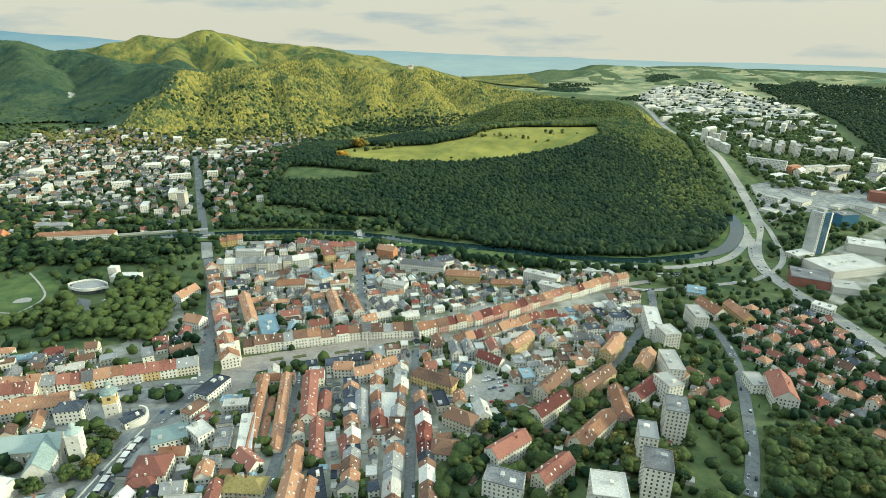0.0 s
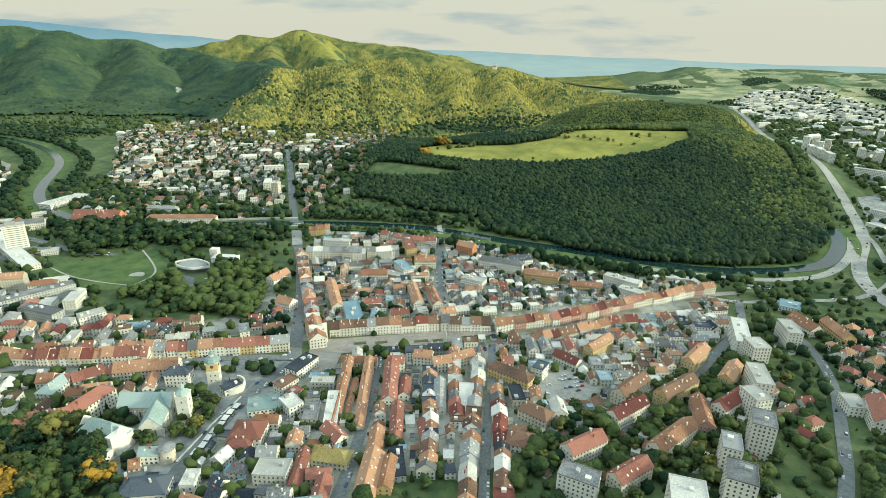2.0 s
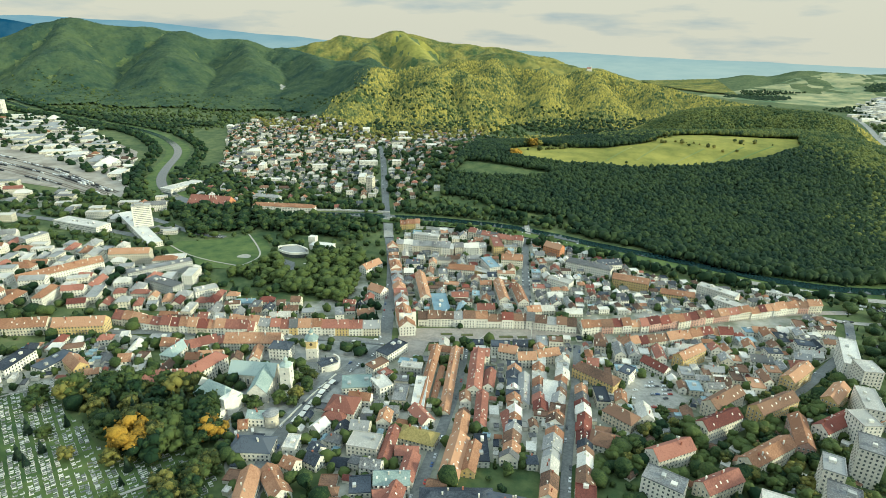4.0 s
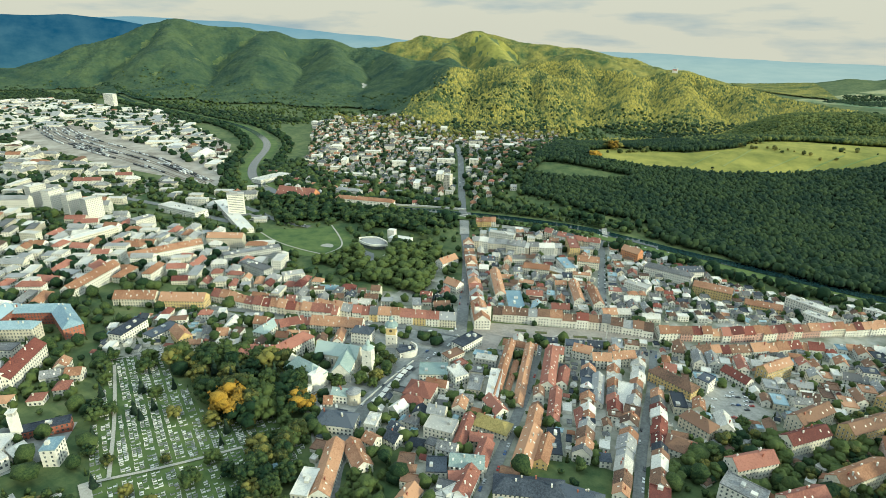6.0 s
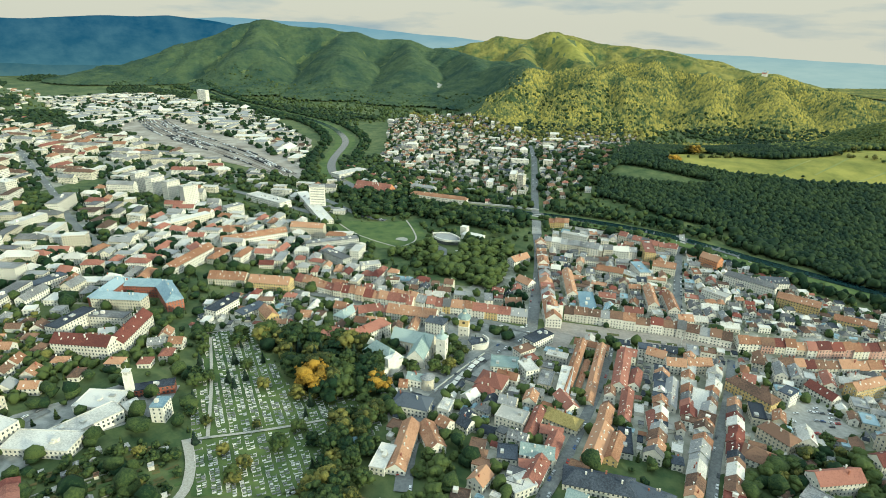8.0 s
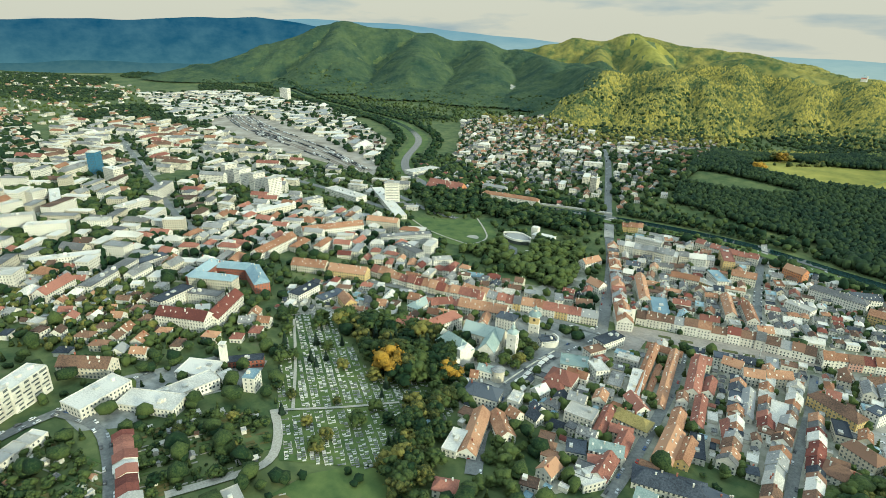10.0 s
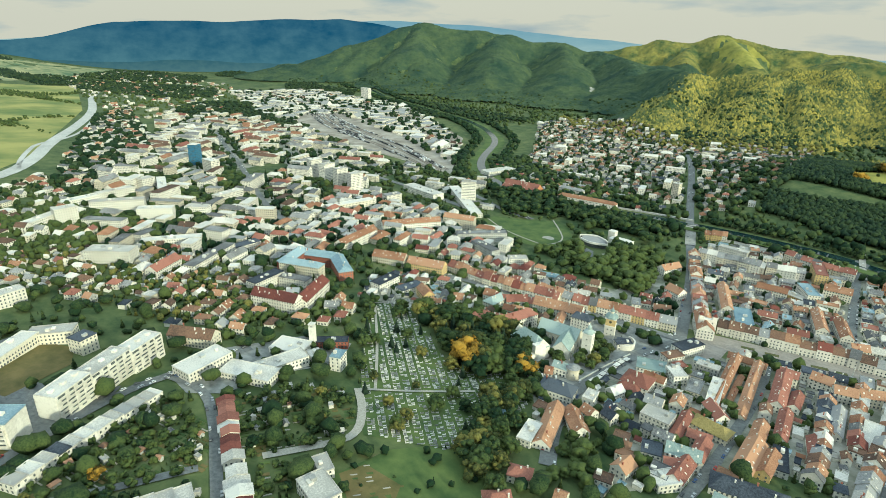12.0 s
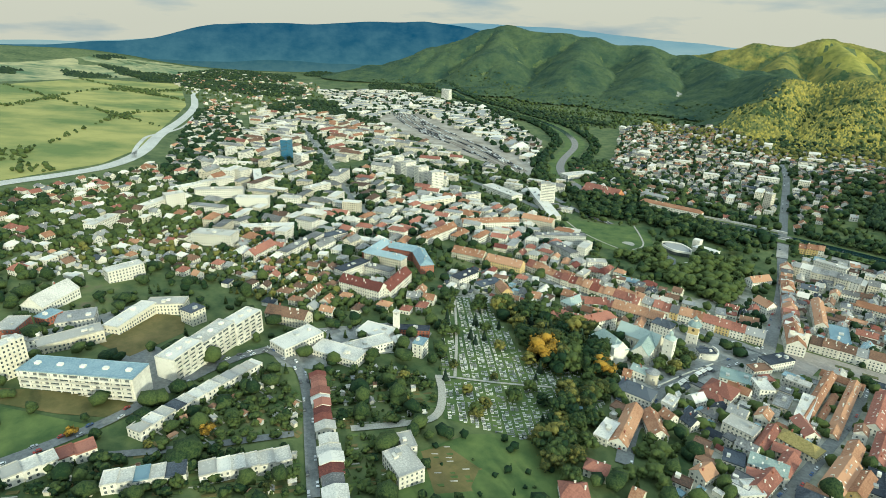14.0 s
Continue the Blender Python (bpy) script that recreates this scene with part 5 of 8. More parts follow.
# ---- landmarks ----
def lathe(name, profile, sides, mat, parent=None, turn=0.0, smooth=False):
    """A turned or many-sided solid from (radius, height) pairs."""
    v, f = [], []
    for r, z in profile:
        v += [(math.cos(2 * math.pi * (i + turn) / sides) * r, math.sin(2 * math.pi * (i + turn) / sides) * r, z) for i in range(sides)]
    for k in range(len(profile) - 1):
        f += [(k * sides + i, k * sides + (i + 1) % sides, (k + 1) * sides + (i + 1) % sides, (k + 1) * sides + i) for i in range(sides)]
    f.append(tuple(range(len(profile) * sides - sides, len(profile) * sides)))
    return mesh_object(name, v, f, mat, parent, None, smooth)


def box_part(name, mat, parent, cx, cy, z0, z1, lx, ly, ang=0.0):
    so = Soup()
    so.box(cx, cy, z0, z1, lx, ly, radians(ang))
    return so.object(name, mat, parent)


def thing(name, x, y, ang, label, category, size=10, group=""):
    root = new(name)
    root.matrix_basis = pose(x, y, ground(x, y), 0, 0, ang)
    take(footprint(x, y, ang, size, size))
    return tagged(root, label, category, group)


def clock_tower(x, y, ang):
    t = thing("clock_tower", x, y, ang, "white and ochre clock tower with a green copper dome", "tower", 12)
    box_part("base", WALL["w"], t, 0, 0, -2, 14, 9.5, 9.5)
    box_part("cornice", WALL["w"], t, 0, 0, 13.8, 14.4, 10.1, 10.1)
    box_part("clock_storey", WALL["y"], t, 0, 0, 14.4, 21.5, 9.0, 9.0)
    box_part("gallery", WALL["w"], t, 0, 0, 21.5, 22.3, 10.4, 10.4)
    lathe("dome", [(6.6, 22.3), (6.2, 23.6), (4.6, 25.2), (2.8, 26.0), (2.0, 26.4)], 8, ROOF["c"], t, 0.5)
    lathe("lantern", [(1.7, 26.4), (1.7, 28.6)], 8, WALL["c"], t, 0.5)
    lathe("cap", [(2.3, 28.6), (2.2, 29.4), (1.2, 30.6), (0.5, 31.4), (0.15, 33.5), (0.05, 35.0)], 8, ROOF["c"], t, 0.5)
    for k in range(4):
        c, s = math.cos(k * math.pi / 2), math.sin(k * math.pi / 2)
        face = lathe("clock_face", [(1.35, 0), (1.35, 0.12)], 20, M_CLOCK, t)
        face.matrix_basis = Matrix.Translation((c * 4.5, s * 4.5, 18.6)) @ Matrix.Rotation(k * math.pi / 2, 4, "Z") @ Matrix.Rotation(math.pi / 2, 4, "Y")
        for q, z in ((-1.8, 5.0), (1.8, 5.0), (-1.8, 9.8), (1.8, 9.8)):
            window_object(t, math.degrees(k * math.pi / 2), 4.75, q, z)


def church(x, y):
    t = thing("parish_church", x, y, 0, "white gothic church with a green copper roof and onion-domed tower", "church", 34)
    g0 = ground(x, y)
    for name, (ax, ay), (bx, by), wide, eave in (("nave", (-25, -4), (13, 3), 15.5, 12.0), ("transept", (3, 4), (13, -27), 14.5, 11.5)):
        L, ang = math.hypot(bx - ax, by - ay), math.degrees(math.atan2(by - ay, bx - ax))
        v, f = body_solid(L, wide, eave, "g", 7.5, 3)
        body = mesh_object(name, v, f, WALL["c" if name == "nave" else "w"], t)
        body.matrix_basis = pose((ax + bx) / 2, (ay + by) / 2, 0, 0, 0, ang)
        v, f = roof_solid(L, wide, eave, "g", 7.5)
        mesh_object("roof", v, f, ROOF["c"], body)
        for side in (-90, 90):
            n = int(L / 6)
            for i in range(n):
                u = (i - (n - 1) / 2) * L / n * (-1 if side > 0 else 1)
                win = window_object(body, side, wide / 2, u, 3)
                win.scale = (1, 1.3, 3.4)
                butt = box_part("buttress", WALL["w"], body, u + L / n / 2, math.copysign(wide / 2 + 0.6, side), -3, 9.0, 1.1, 1.6)
        for u in (-3, 3):
            win = window_object(body, 0, L / 2, u, 3)
            win.scale = (1, 1.3, 3.4)
    box_part("tower", WALL["w"], t, 25, -3, -3, 24, 8.4, 8.4, 12)
    box_part("cornice", WALL["w"], t, 25, -3, 23.6, 24.3, 9.2, 9.2, 12)
    cap = lathe("dome", [(5.2, 24.3), (4.8, 25.4), (3.0, 26.6), (1.7, 27.3), (1.5, 29.0), (2.1, 29.4), (1.4, 30.6), (0.4, 31.6), (0.08, 34.0)], 8, ROOF["c"], t, 0.5)
    cap.location = (25, -3, 0)
    for k in range(4):
        for z in (6, 12, 18):
            turn = 12 + 90 * k
            win = window_object(t, turn, 4.2, 0, z)
            win.matrix_basis = Matrix.Translation((25, -3, 0)) @ win.matrix_basis


def castle_hall(x, y, ang):
    t = thing("castle_hall", x, y, ang, "white walled castle hall with a steep green copper roof", "hall", 26)
    v, f = body_solid(32, 17, 12, "g", 9, 3)
    mesh_object("hall", v, f, WALL["w"], t)
    v, f = roof_solid(32, 17, 12, "h", 9)
    mesh_object("roof", v, f, ROOF["c"], t)
    box_part("gable_wall", WALL["w"], t, 14.5, -3, -3, 17, 5, 12)
    box_part("annex", WALL["w"], t, 12, -11, -3, 9, 10, 8)
    for k in range(5):
        for z in (3, 7.5):
            window_object(t, -90, 8.5, -12 + k * 5, z)
            window_object(t, 90, 8.5, -12 + k * 5, z)


def barbican(x, y):
    t = thing("barbican", x, y, 0, "round white bastion with a shallow conical roof", "bastion", 11)
    lathe("wall", [(5.6, -3), (5.3, 9.5), (5.7, 9.6), (5.7, 10.4)], 24, WALL["c"], t, smooth=False)
    lathe("roof", [(5.9, 10.4), (5.9, 10.7), (0.3, 13.2)], 24, ROOF["g"], t)
    for k in range(6):
        window_object(t, k * 60 + 10, 5.35, 0, 5.5)


def ring_wall(x, y, radius, start, end):
    """The low curved bastion wall beside the clock tower."""
    t = thing("bastion_wall", x, y, 0, "curved white bastion wall beside the clock tower", "wall", 8)
    n, v, f = 22, [], []
    for k in range(n + 1):
        a = radians(start + (end - start) * k / n)
        for r, z in ((radius, -4), (radius, 6.5), (radius - 1.4, 6.5), (radius - 1.4, -4)):
            v.append((math.cos(a) * r, math.sin(a) * r, z))
        if k:
            p, q = 4 * (k - 1), 4 * k
            f += [(p, q, q + 1, p + 1), (p + 1, q + 1, q + 2, p + 2), (p + 2, q + 2, q + 3, p + 3)]
    f += [(0, 1, 2, 3), tuple(4 * n + i for i in (3, 2, 1, 0))]
    mesh_object("wall", v, f, WALL["w"], t)
    box_part("hall", WALL["w"], t, 0, 0, -4, 5.5, radius * 1.1, radius * 0.8, 20)
    box_part("hall_roof", ROOF["k"], t, 0, 0, 5.5, 6.1, radius * 1.1 + 0.8, radius * 0.8 + 0.8, 20)


def high_rise(x, y, ang, L, W, floors, label, podium=None, name="hotel_tower", glass=False):
    t = thing(name, x, y, ang, label, "tower block", max(L, W))
    h = floors * 3.0
    box_part("body", WALL["w"], t, 0, 0, -3, h, L, W)
    box_part("roof_edge", ROOF["w"], t, 0, 0, h, h + 1.0, L + 0.4, W + 0.4)
    box_part("plant_room", WALL["g"], t, -L * 0.1, 0, h + 1.0, h + 4.0, L * 0.45, W * 0.5)
    for k in range(floors):
        for side in (-1, 1):
            box_part("window_band", M_GLASS, t, 0, side * (W / 2 + 0.02), k * 3.0 + 1.3, k * 3.0 + 2.0, L * 0.86, 0.12)
    if podium:
        px, py, pl, pw, ph = podium
        p = box_part("podium", WALL["w"], t, px, py, -3, ph, pl, pw)
        box_part("podium_roof", ROOF["g"], p, px, py, ph, ph + 0.6, pl + 0.5, pw + 0.5)
        for k in range(2):
            for side in (-1, 1):
                box_part("window_band", M_GLASS, p, px, py + side * (pw / 2 + 0.02), k * 3.4 + 1.0, k * 3.4 + 2.6, pl * 0.94, 0.12)
    return t


def glass_tower(x, y, ang):
    t = thing("office_tower", x, y, ang, "tall office tower of dark blue glass between pale concrete fins", "tower block", 30)
    h = 66
    box_part("fin", WALL["g"], t, -10.5, 0, -3, h + 1, 6, 17)
    box_part("glass_core", M_CURTAIN, t, 1.5, 0, -3, h - 1, 18, 16)
    box_part("fin", WALL["w"], t, 12.3, 0, -3, h - 2, 3.4, 17.5)
    box_part("plant_room", WALL["g"], t, -2, 0, h - 1, h + 5, 10, 10)
    for k in range(20):
        box_part("floor_band", WALL["k"], t, 1.5, 0, 2.6 + k * 3.15, 3.2 + k * 3.15, 18.2, 16.3)
        box_part("balcony", WALL["w"], t, 12.3, 0, 2.4 + k * 3.15, 3.0 + k * 3.15, 5.2, 17.9)
        box_part("window_band", M_GLASS, t, -10.5, 0, 0.8 + k * 3.15, 2.2 + k * 3.15, 3.0, 17.2)


def museum(x, y, ang):
    """A lens-shaped hall: a glazed plinth under a tilted roof between two white crescent rims."""
    t = thing("museum", x, y, ang, "white concrete museum with a curved lens-shaped roof", "museum", 44)
    n = 20

    def lens(s):
        u = -23 + 46 * s
        bow = math.sin(math.pi * s)
        return u, -9.0 * bow - 0.6, 8.0 * bow + 0.6, bow
    v, f = [], []
    for i in range(n + 1):
        u, y0, y1, bow = lens(i / n)
        v += [(u, y0 + 1.2, 8.2), (u, y1 - 1.2, 12.2 + 0.8 * bow)]
        if i:
            f.append((2 * i - 2, 2 * i, 2 * i + 1, 2 * i - 1))
    mesh_object("roof", v, f, ROOF["g"], t)
    for name, front in (("front_rim", True), ("back_rim", False)):
        v, f = [], []
        for i in range(n + 1):
            u, y0, y1, bow = lens(i / n)
            yy, lo, hi = (y0, 6.0, 9.2) if front else (y1, 7.0 - 2.0 * bow, 13.2 + 1.6 * bow)
            w = 1.4 if front else -1.4
            v += [(u, yy, lo), (u, yy, hi), (u, yy + w, hi), (u, yy + w, lo)]
            if i:
                p, q = 4 * (i - 1), 4 * i
                f += [(p, q, q + 1, p + 1), (p + 1, q + 1, q + 2, p + 2), (p + 2, q + 2, q + 3, p + 3), (p + 3, q + 3, q, p)]
        f += [(0, 1, 2, 3), tuple(4 * n + i for i in (3, 2, 1, 0))]
        mesh_object(name, v, f, WALL["w"], t)
    v, f = [], []
    for i in range(n + 1):
        u, y0, y1, bow = lens(i / n)
        v += [(u * 0.9, y0 + 2.2, -2), (u * 0.9, y0 + 2.2, 8.0), (u * 0.9, y1 - 1.6, 11.4), (u * 0.9, y1 - 1.6, -2)]
        if i:
            p, q = 4 * (i - 1), 4 * i
            f += [(p, q, q + 1, p + 1), (p + 2, q + 2, q + 3, p + 3)]
    f += [(0, 1, 2, 3), tuple(4 * n + i for i in (3, 2, 1, 0))]
    mesh_object("glazed_plinth", v, f, M_GLASS, t)
    box_part("stair_tower", WALL["w"], t, 6, 52, -2, 13, 11, 10)
    side = box_part("side_hall", WALL["w"], t, 26, 40, -2, 6, 34, 16)
    box_part("side_hall_roof", ROOF["w"], side, 26, 40, 6, 6.5, 34.6, 16.6)
    box_part("ramp", WALL["w"], t, 26, -26, -1, 1.2, 34, 2.2, 48)


def stall(x, y, ang):
    t = thing("market_stall", x, y, ang, "white market stall with a flat awning by the street", "stall", 5, "market stalls")
    box_part("counter", WALL["k"], t, 0, 0, -0.6, 2.6, 5.2, 3.0)
    box_part("awning", WALL["w"], t, 0, 0, 2.6, 2.95, 6.0, 4.2)
    box_part("post", WALL["g"], t, -3.0, 2.2, -0.6, 2.6, 0.15, 0.15)
    box_part("post", WALL["g"], t, 3.0, 2.2, -0.6, 2.6, 0.15, 0.15)


def fire_tower(x, y):
    t = thing("hose_tower", x, y, 35, "slim white tower of the fire station with an open top", "tower", 6)
    box_part("shaft", WALL["w"], t, 0, 0, -2, 20, 4.6, 4.6)
    box_part("top_slab", WALL["w"], t, 0, 0, 22.2, 22.9, 5.2, 5.2)
    for dx in (-1, 1):
        for dy in (-1, 1):
            box_part("post", WALL["w"], t, dx * 1.8, dy * 1.8, 20, 22.2, 0.6, 0.6)
    box_part("mast", WALL["g"], t, 0, 0, 22.9, 27, 0.25, 0.25)


def column(x, y):
    t = thing("plague_column", x, y, 0, "tall stone column on a stepped base on the square", "column", 4)
    lathe("steps", [(3.2, -0.5), (3.2, 0.5), (2.6, 0.5), (2.6, 1.0), (2.0, 1.0), (2.0, 1.5)], 8, M_STONE, t)
    lathe("shaft", [(1.0, 1.5), (1.0, 3.5), (0.5, 3.8), (0.42, 11.0), (0.7, 11.4), (0.7, 12.0)], 12, M_STONE, t)
    lathe("finial", [(0.5, 12.0), (0.6, 13.0), (0.25, 14.2), (0.05, 14.8)], 8, M_STONE, t)


def fountain(x, y):
    t = thing("fountain", x, y, 0, "round stone fountain with boulders on the square", "fountain", 8)
    lathe("basin", [(5.2, -0.5), (5.2, 0.8), (4.6, 0.8), (4.5, 0.3)], 24, M_STONE, t)
    lathe("water", [(4.5, 0.25), (4.5, 0.45)], 24, M_WATER, t)
    lathe("rock", [(2.0, 0.3), (1.7, 1.4), (0.9, 2.4), (0.3, 2.9)], 7, M_STONE, t)


def corner_church(x, y, ang):
    t = thing("corner_church", x, y, ang, "white baroque church front with two low towers", "church", 14)
    box_part("facade", WALL["w"], t, 0, 0, -2, 19, 5, 17)
    for s in (-1, 1):
        box_part("tower", WALL["w"], t, 0, s * 6.4, 19, 22.5, 4.6, 4.2)
        cap = lathe("cap", [(3.0, 22.5), (2.6, 23.4), (1.0, 24.6), (0.1, 26.2)], 4, ROOF["d"], t, 0.5)
        cap.location = (0, s * 6.4, 0)
        for z in (4, 10, 15):
            window_object(t, 0, 2.5, s * 4.5, z)
    v, f = body_solid(26, 13, 12, "g", 6, 2)
    nave = mesh_object("nave", v, f, WALL["w"], t)
    nave.location = (-15, 0, 0)
    v, f = roof_solid(26, 13, 12, "g", 6)
    mesh_object("roof", v, f, ROOF["o"], nave)


def hill_chapel(x, y, ang):
    t = thing("hilltop_church", x, y, ang, "small white pilgrimage church on a wooded ridge", "church", 20)
    t.matrix_basis = t.matrix_basis @ Matrix.Scale(0.62, 4)
    v, f = body_solid(30, 14, 16, "g", 8, 4)
    mesh_object("nave", v, f, WALL["w"], t)
    v, f = roof_solid(30, 14, 16, "g", 8)
    mesh_object("roof", v, f, ROOF["r"], t)
    box_part("tower", WALL["w"], t, 18, 0, -4, 34, 9, 9)
    lathe("spire", [(6.2, 34), (2.5, 38), (0.2, 46)], 8, ROOF["c"], t, 0.5)
    for k in range(4):
        window_object(t, -90, 7.0, -10 + k * 6, 6)
        window_object(t, 90, 7.0, -10 + k * 6, 6)


def gazebo(x, y):
    t = thing("cemetery_chapel", x, y, 20, "small white chapel with a blue-grey pyramid roof", "chapel", 8)
    box_part("walls", WALL["w"], t, 0, 0, -1, 4, 6, 6)
    lathe("roof", [(5.2, 4), (5.0, 4.3), (0.2, 7.5)], 4, ROOF["t"], t, 0.5)
    for k in range(4):
        window_object(t, k * 90, 3.0, 0, 1.2)


M_CLOCK = material("dark_clock_face", (0.04, 0.035, 0.03), (0.16, 0.13, 0.08), 1.5, 3, 0.5)
M_CURTAIN = material("blue_curtain_glass", (0.015, 0.05, 0.10), (0.05, 0.13, 0.20), 0.3, 3, 0.12)
M_FLOWER = material("flower_bed", (0.05, 0.10, 0.03), (0.16, 0.12, 0.06), 0.8, 5, 0.95)

clock_tower(-249, 356, 20)
church(-266, 305)
castle_hall(-276, 264, -12)
barbican(-226, 256)
ring_wall(-231, 350, 11, -100, 90)
high_rise(-713, 648, 42, 27, 14, 14, "white hotel tower on a low podium", (16, -16, 46, 22, 7))
glass_tower(563, 792, 28)
museum(-427, 619, 4)
fire_tower(-388, 113)
column(-69, 468)
corner_church(-192, 447, -62)
gazebo(-224, 165)
hill_chapel(-156, 2846, 10)
fountain(-113, 455)
for k in range(8):
    stall(-211.5 - 0.3 * k + (0.8 if k % 3 == 1 else 0), 264 + k * 8.4, 90 + (k * 37) % 7 - 3)
# retaining wall below the stalls
wall_line = [(-219, 254), (-219, 300), (-217, 338)]
strip("terrace_wall", wall_line, 1.2, WALL["c"], 1.6, "low pale terrace wall beside the stalls", "wall", thick=4.0)
sheet("car_park", [(-440, 606), (-412, 596), (-388, 556), (-402, 548), (-424, 572), (-446, 596)], M_ASPHALT, 0.5, 8, "grey asphalt car park in front of the museum", "car park")
# park path and sandy circle
park_ring = lathe("sand_circle", [(9.5, 0), (9.5, 0.25)], 28, M_GRAVEL)
park_ring.location = (-490, 592, ground(-490, 592) + 0.4)
tagged(park_ring, "sandy circular seat ring on the park lawn", "path", kind="structure")
for line in ([(-623, 600), (-570, 572), (-520, 560), (-470, 556)], [(-545, 683), (-500, 640), (-466, 600), (-470, 556)], [(-311, 107), (-282, 141), (-259, 174)], [(-427, 208), (-360, 159), (-305, 114)], [(-437, 212), (-420, 246), (-385, 262), (-350, 275)]):
    strip("path", rounded(line), 2.4, M_GRAVEL, 0.9, "pale gravel footpath", "path")
# bridges
for name, (ax, ay), (bx, by), wide in (("bridge", (-327, 730), (-362, 812), 15), ("bridge", (-115, 770), (-140, 880), 8)):
    strip(name, [(ax, ay), (bx, by)], wide, M_ROADPALE, 1.6, "pale concrete road bridge over the river", "bridge", thick=1.2)
strip("embankment_wall", rounded([(-680, 806), (-582, 812), (-504, 824), (-430, 831), (-366, 833)]), 2.2, M_CONCRETE, 3.2, "pale embankment wall along the river", "wall", thick=3.0)
# flower beds on the square
for k, (px, py, a, l) in enumerate(((-152, 452, 20, 12), (-132, 458, 20, 12), (-94, 468, 20, 14), (-78, 473, 20, 10), (-50, 486, 20, 12))):
    bed = Soup()
    bed.box(px, py, ground(px, py) + 0.4, ground(px, py) + 1.3, l, 4, radians(a))
    tagged(bed.object("flower_bed", M_FLOWER), "low planted flower bed on the paved square", "flower bed", "flower beds")


# ---- graves ----
def graves():
    rng = random.Random(9)
    so = Soup()
    c, s = math.cos(radians(57)), math.sin(radians(57))
    cx, cy = -320, 160
    paths = ([(-311, 107), (-282, 141), (-259, 174)], [(-427, 208), (-360, 159), (-305, 116)])
    spots = [q for line in paths for q in along(line, 2)]
    for i in range(-34, 35):
        for back in (0, 1):
            for j in range(-70, 71):
                u, v = i * 7.6 + back * 2.7, j * 2.1
                x, y = cx + c * u - s * v, cy + s * u + c * v
                if not inside(CEMETERY, np.array([x]), np.array([y]))[0]:
                    continue
                if rng.random() < (0.5 if inside(CHURCH_WOOD, np.array([x]), np.array([y]))[0] or math.sin(x / 17 + 1.0) * math.sin(y / 13) > 0.45 else 0.26) or min((x - p) ** 2 + (y - q) ** 2 for p, q in spots) < 7:
                    continue
                x, y = x + rng.uniform(-0.3, 0.3), y + rng.uniform(-0.25, 0.25)
                z = ground(x, y) + 0.3
                a = radians(57 + rng.uniform(-4, 4))
                so.box(x, y, z - 0.3, z + rng.uniform(0.2, 0.5), 2.2, rng.choice((0.7, 0.9, 1.2)), a)
                e = 1.1 if back else -1.1
                so.box(x + math.cos(a) * e, y + math.sin(a) * e, z - 0.3, z + rng.uniform(0.8, 1.5), 0.3, 0.95, a)
    tagged(so.object("graves", M_STONE), "rows of pale gravestones and slabs on grass", "graves", kind="stuff")


graves()

# ---- rows of houses ----
terrace([(-188, 469), (-143, 482), (-79, 502), (-28, 510)], 14, 3.3, "obgdb", "wwww", 8, 15)
terrace([(-24, 509), (7, 524), (43, 540), (80, 567), (120, 596), (166, 624), (213, 655), (241, 666)], 13, 3, "oordb", "wwcp", 8, 15)
terrace([(12, 482), (41, 502), (75, 525), (106, 547), (128, 553)], 13, 2, "oobd", "wcg", 8, 15)
terrace([(-359, 390), (-338, 393), (-316, 395), (-277, 409), (-244, 420), (-215, 431)], 14, 3, "orrog", "wwcy", 8, 15)
terrace([(-303, 685), (-251, 570), (-228, 522), (-209, 480)], 14, 3, "ogrwbo", "wwwp", 8, 15, "gghf")
terrace([(-470, 359), (-416, 362), (-364, 375), (-327, 385)], 14, 3, "orrdo", "wwcc", 8, 15)
terrace([(-384, 326), (-360, 332), (-344, 349), (-322, 367)], 12, 2, "orrb", "wwc", 8, 14)
terrace([(-296, 688), (-264, 693), (-212, 696), (-170, 713)], 13, 4, "ggwo", "cwcg", 8, 15)
terrace([(-325, 774), (-295, 785)], 13, 3, "oooo", "cyw", 8, 15)
terrace([(-208, 770), (-148, 759), (-123, 760)], 12, 3, "orog", "ccw", 8, 15)
terrace([(-59, 448), (-50, 381), (-42, 326)], 11, 2, "orgwgdbo", "wwwc", 8, 15, "gggf")
terrace([(-36, 448), (-32, 391), (-31, 326), (-27, 238)], 11, 2, "obgwbog", "wcww", 8, 15, "gggf")
terrace([(-15, 382), (-10, 326), (-5, 244)], 11, 2, "owbgkdg", "www", 8, 15, "gggf")
terrace([(-76, 410), (-67, 356), (-58, 306), (-55, 266)], 11, 2, "owgobkg", "wcww", 8, 15, "gggf")
terrace([(-337, -99), (-350, -77), (-367, -45), (-383, -11)], 11, 2, tuple("wwwkwwwwgww"), "w", 7.5, 9, "f", 1)
terrace([(-329, -160), (-333, -136), (-334, -118)], 11, 2, tuple("wwwrrw"), "w", 7, 9, "f", 1)
terrace([(-302, -119), (-290, -81)], 11, 2, tuple("wwtwkr"), "w", 7, 8, "f", 1)
terrace([(-286, -76), (-275, -29)], 12, 2, "w", "w", 7, 10, "f", 1)
terrace([(-351, 22), (-285, -3)], 11, 2, tuple("drrrwrddw"), "w", 7.3, 8.2, "g", 1, 0.17)
terrace([(-279, -4), (-229, -23)], 12, 2, tuple("wwwdgw"), "w", 8, 9, "g", 1, 0.13)
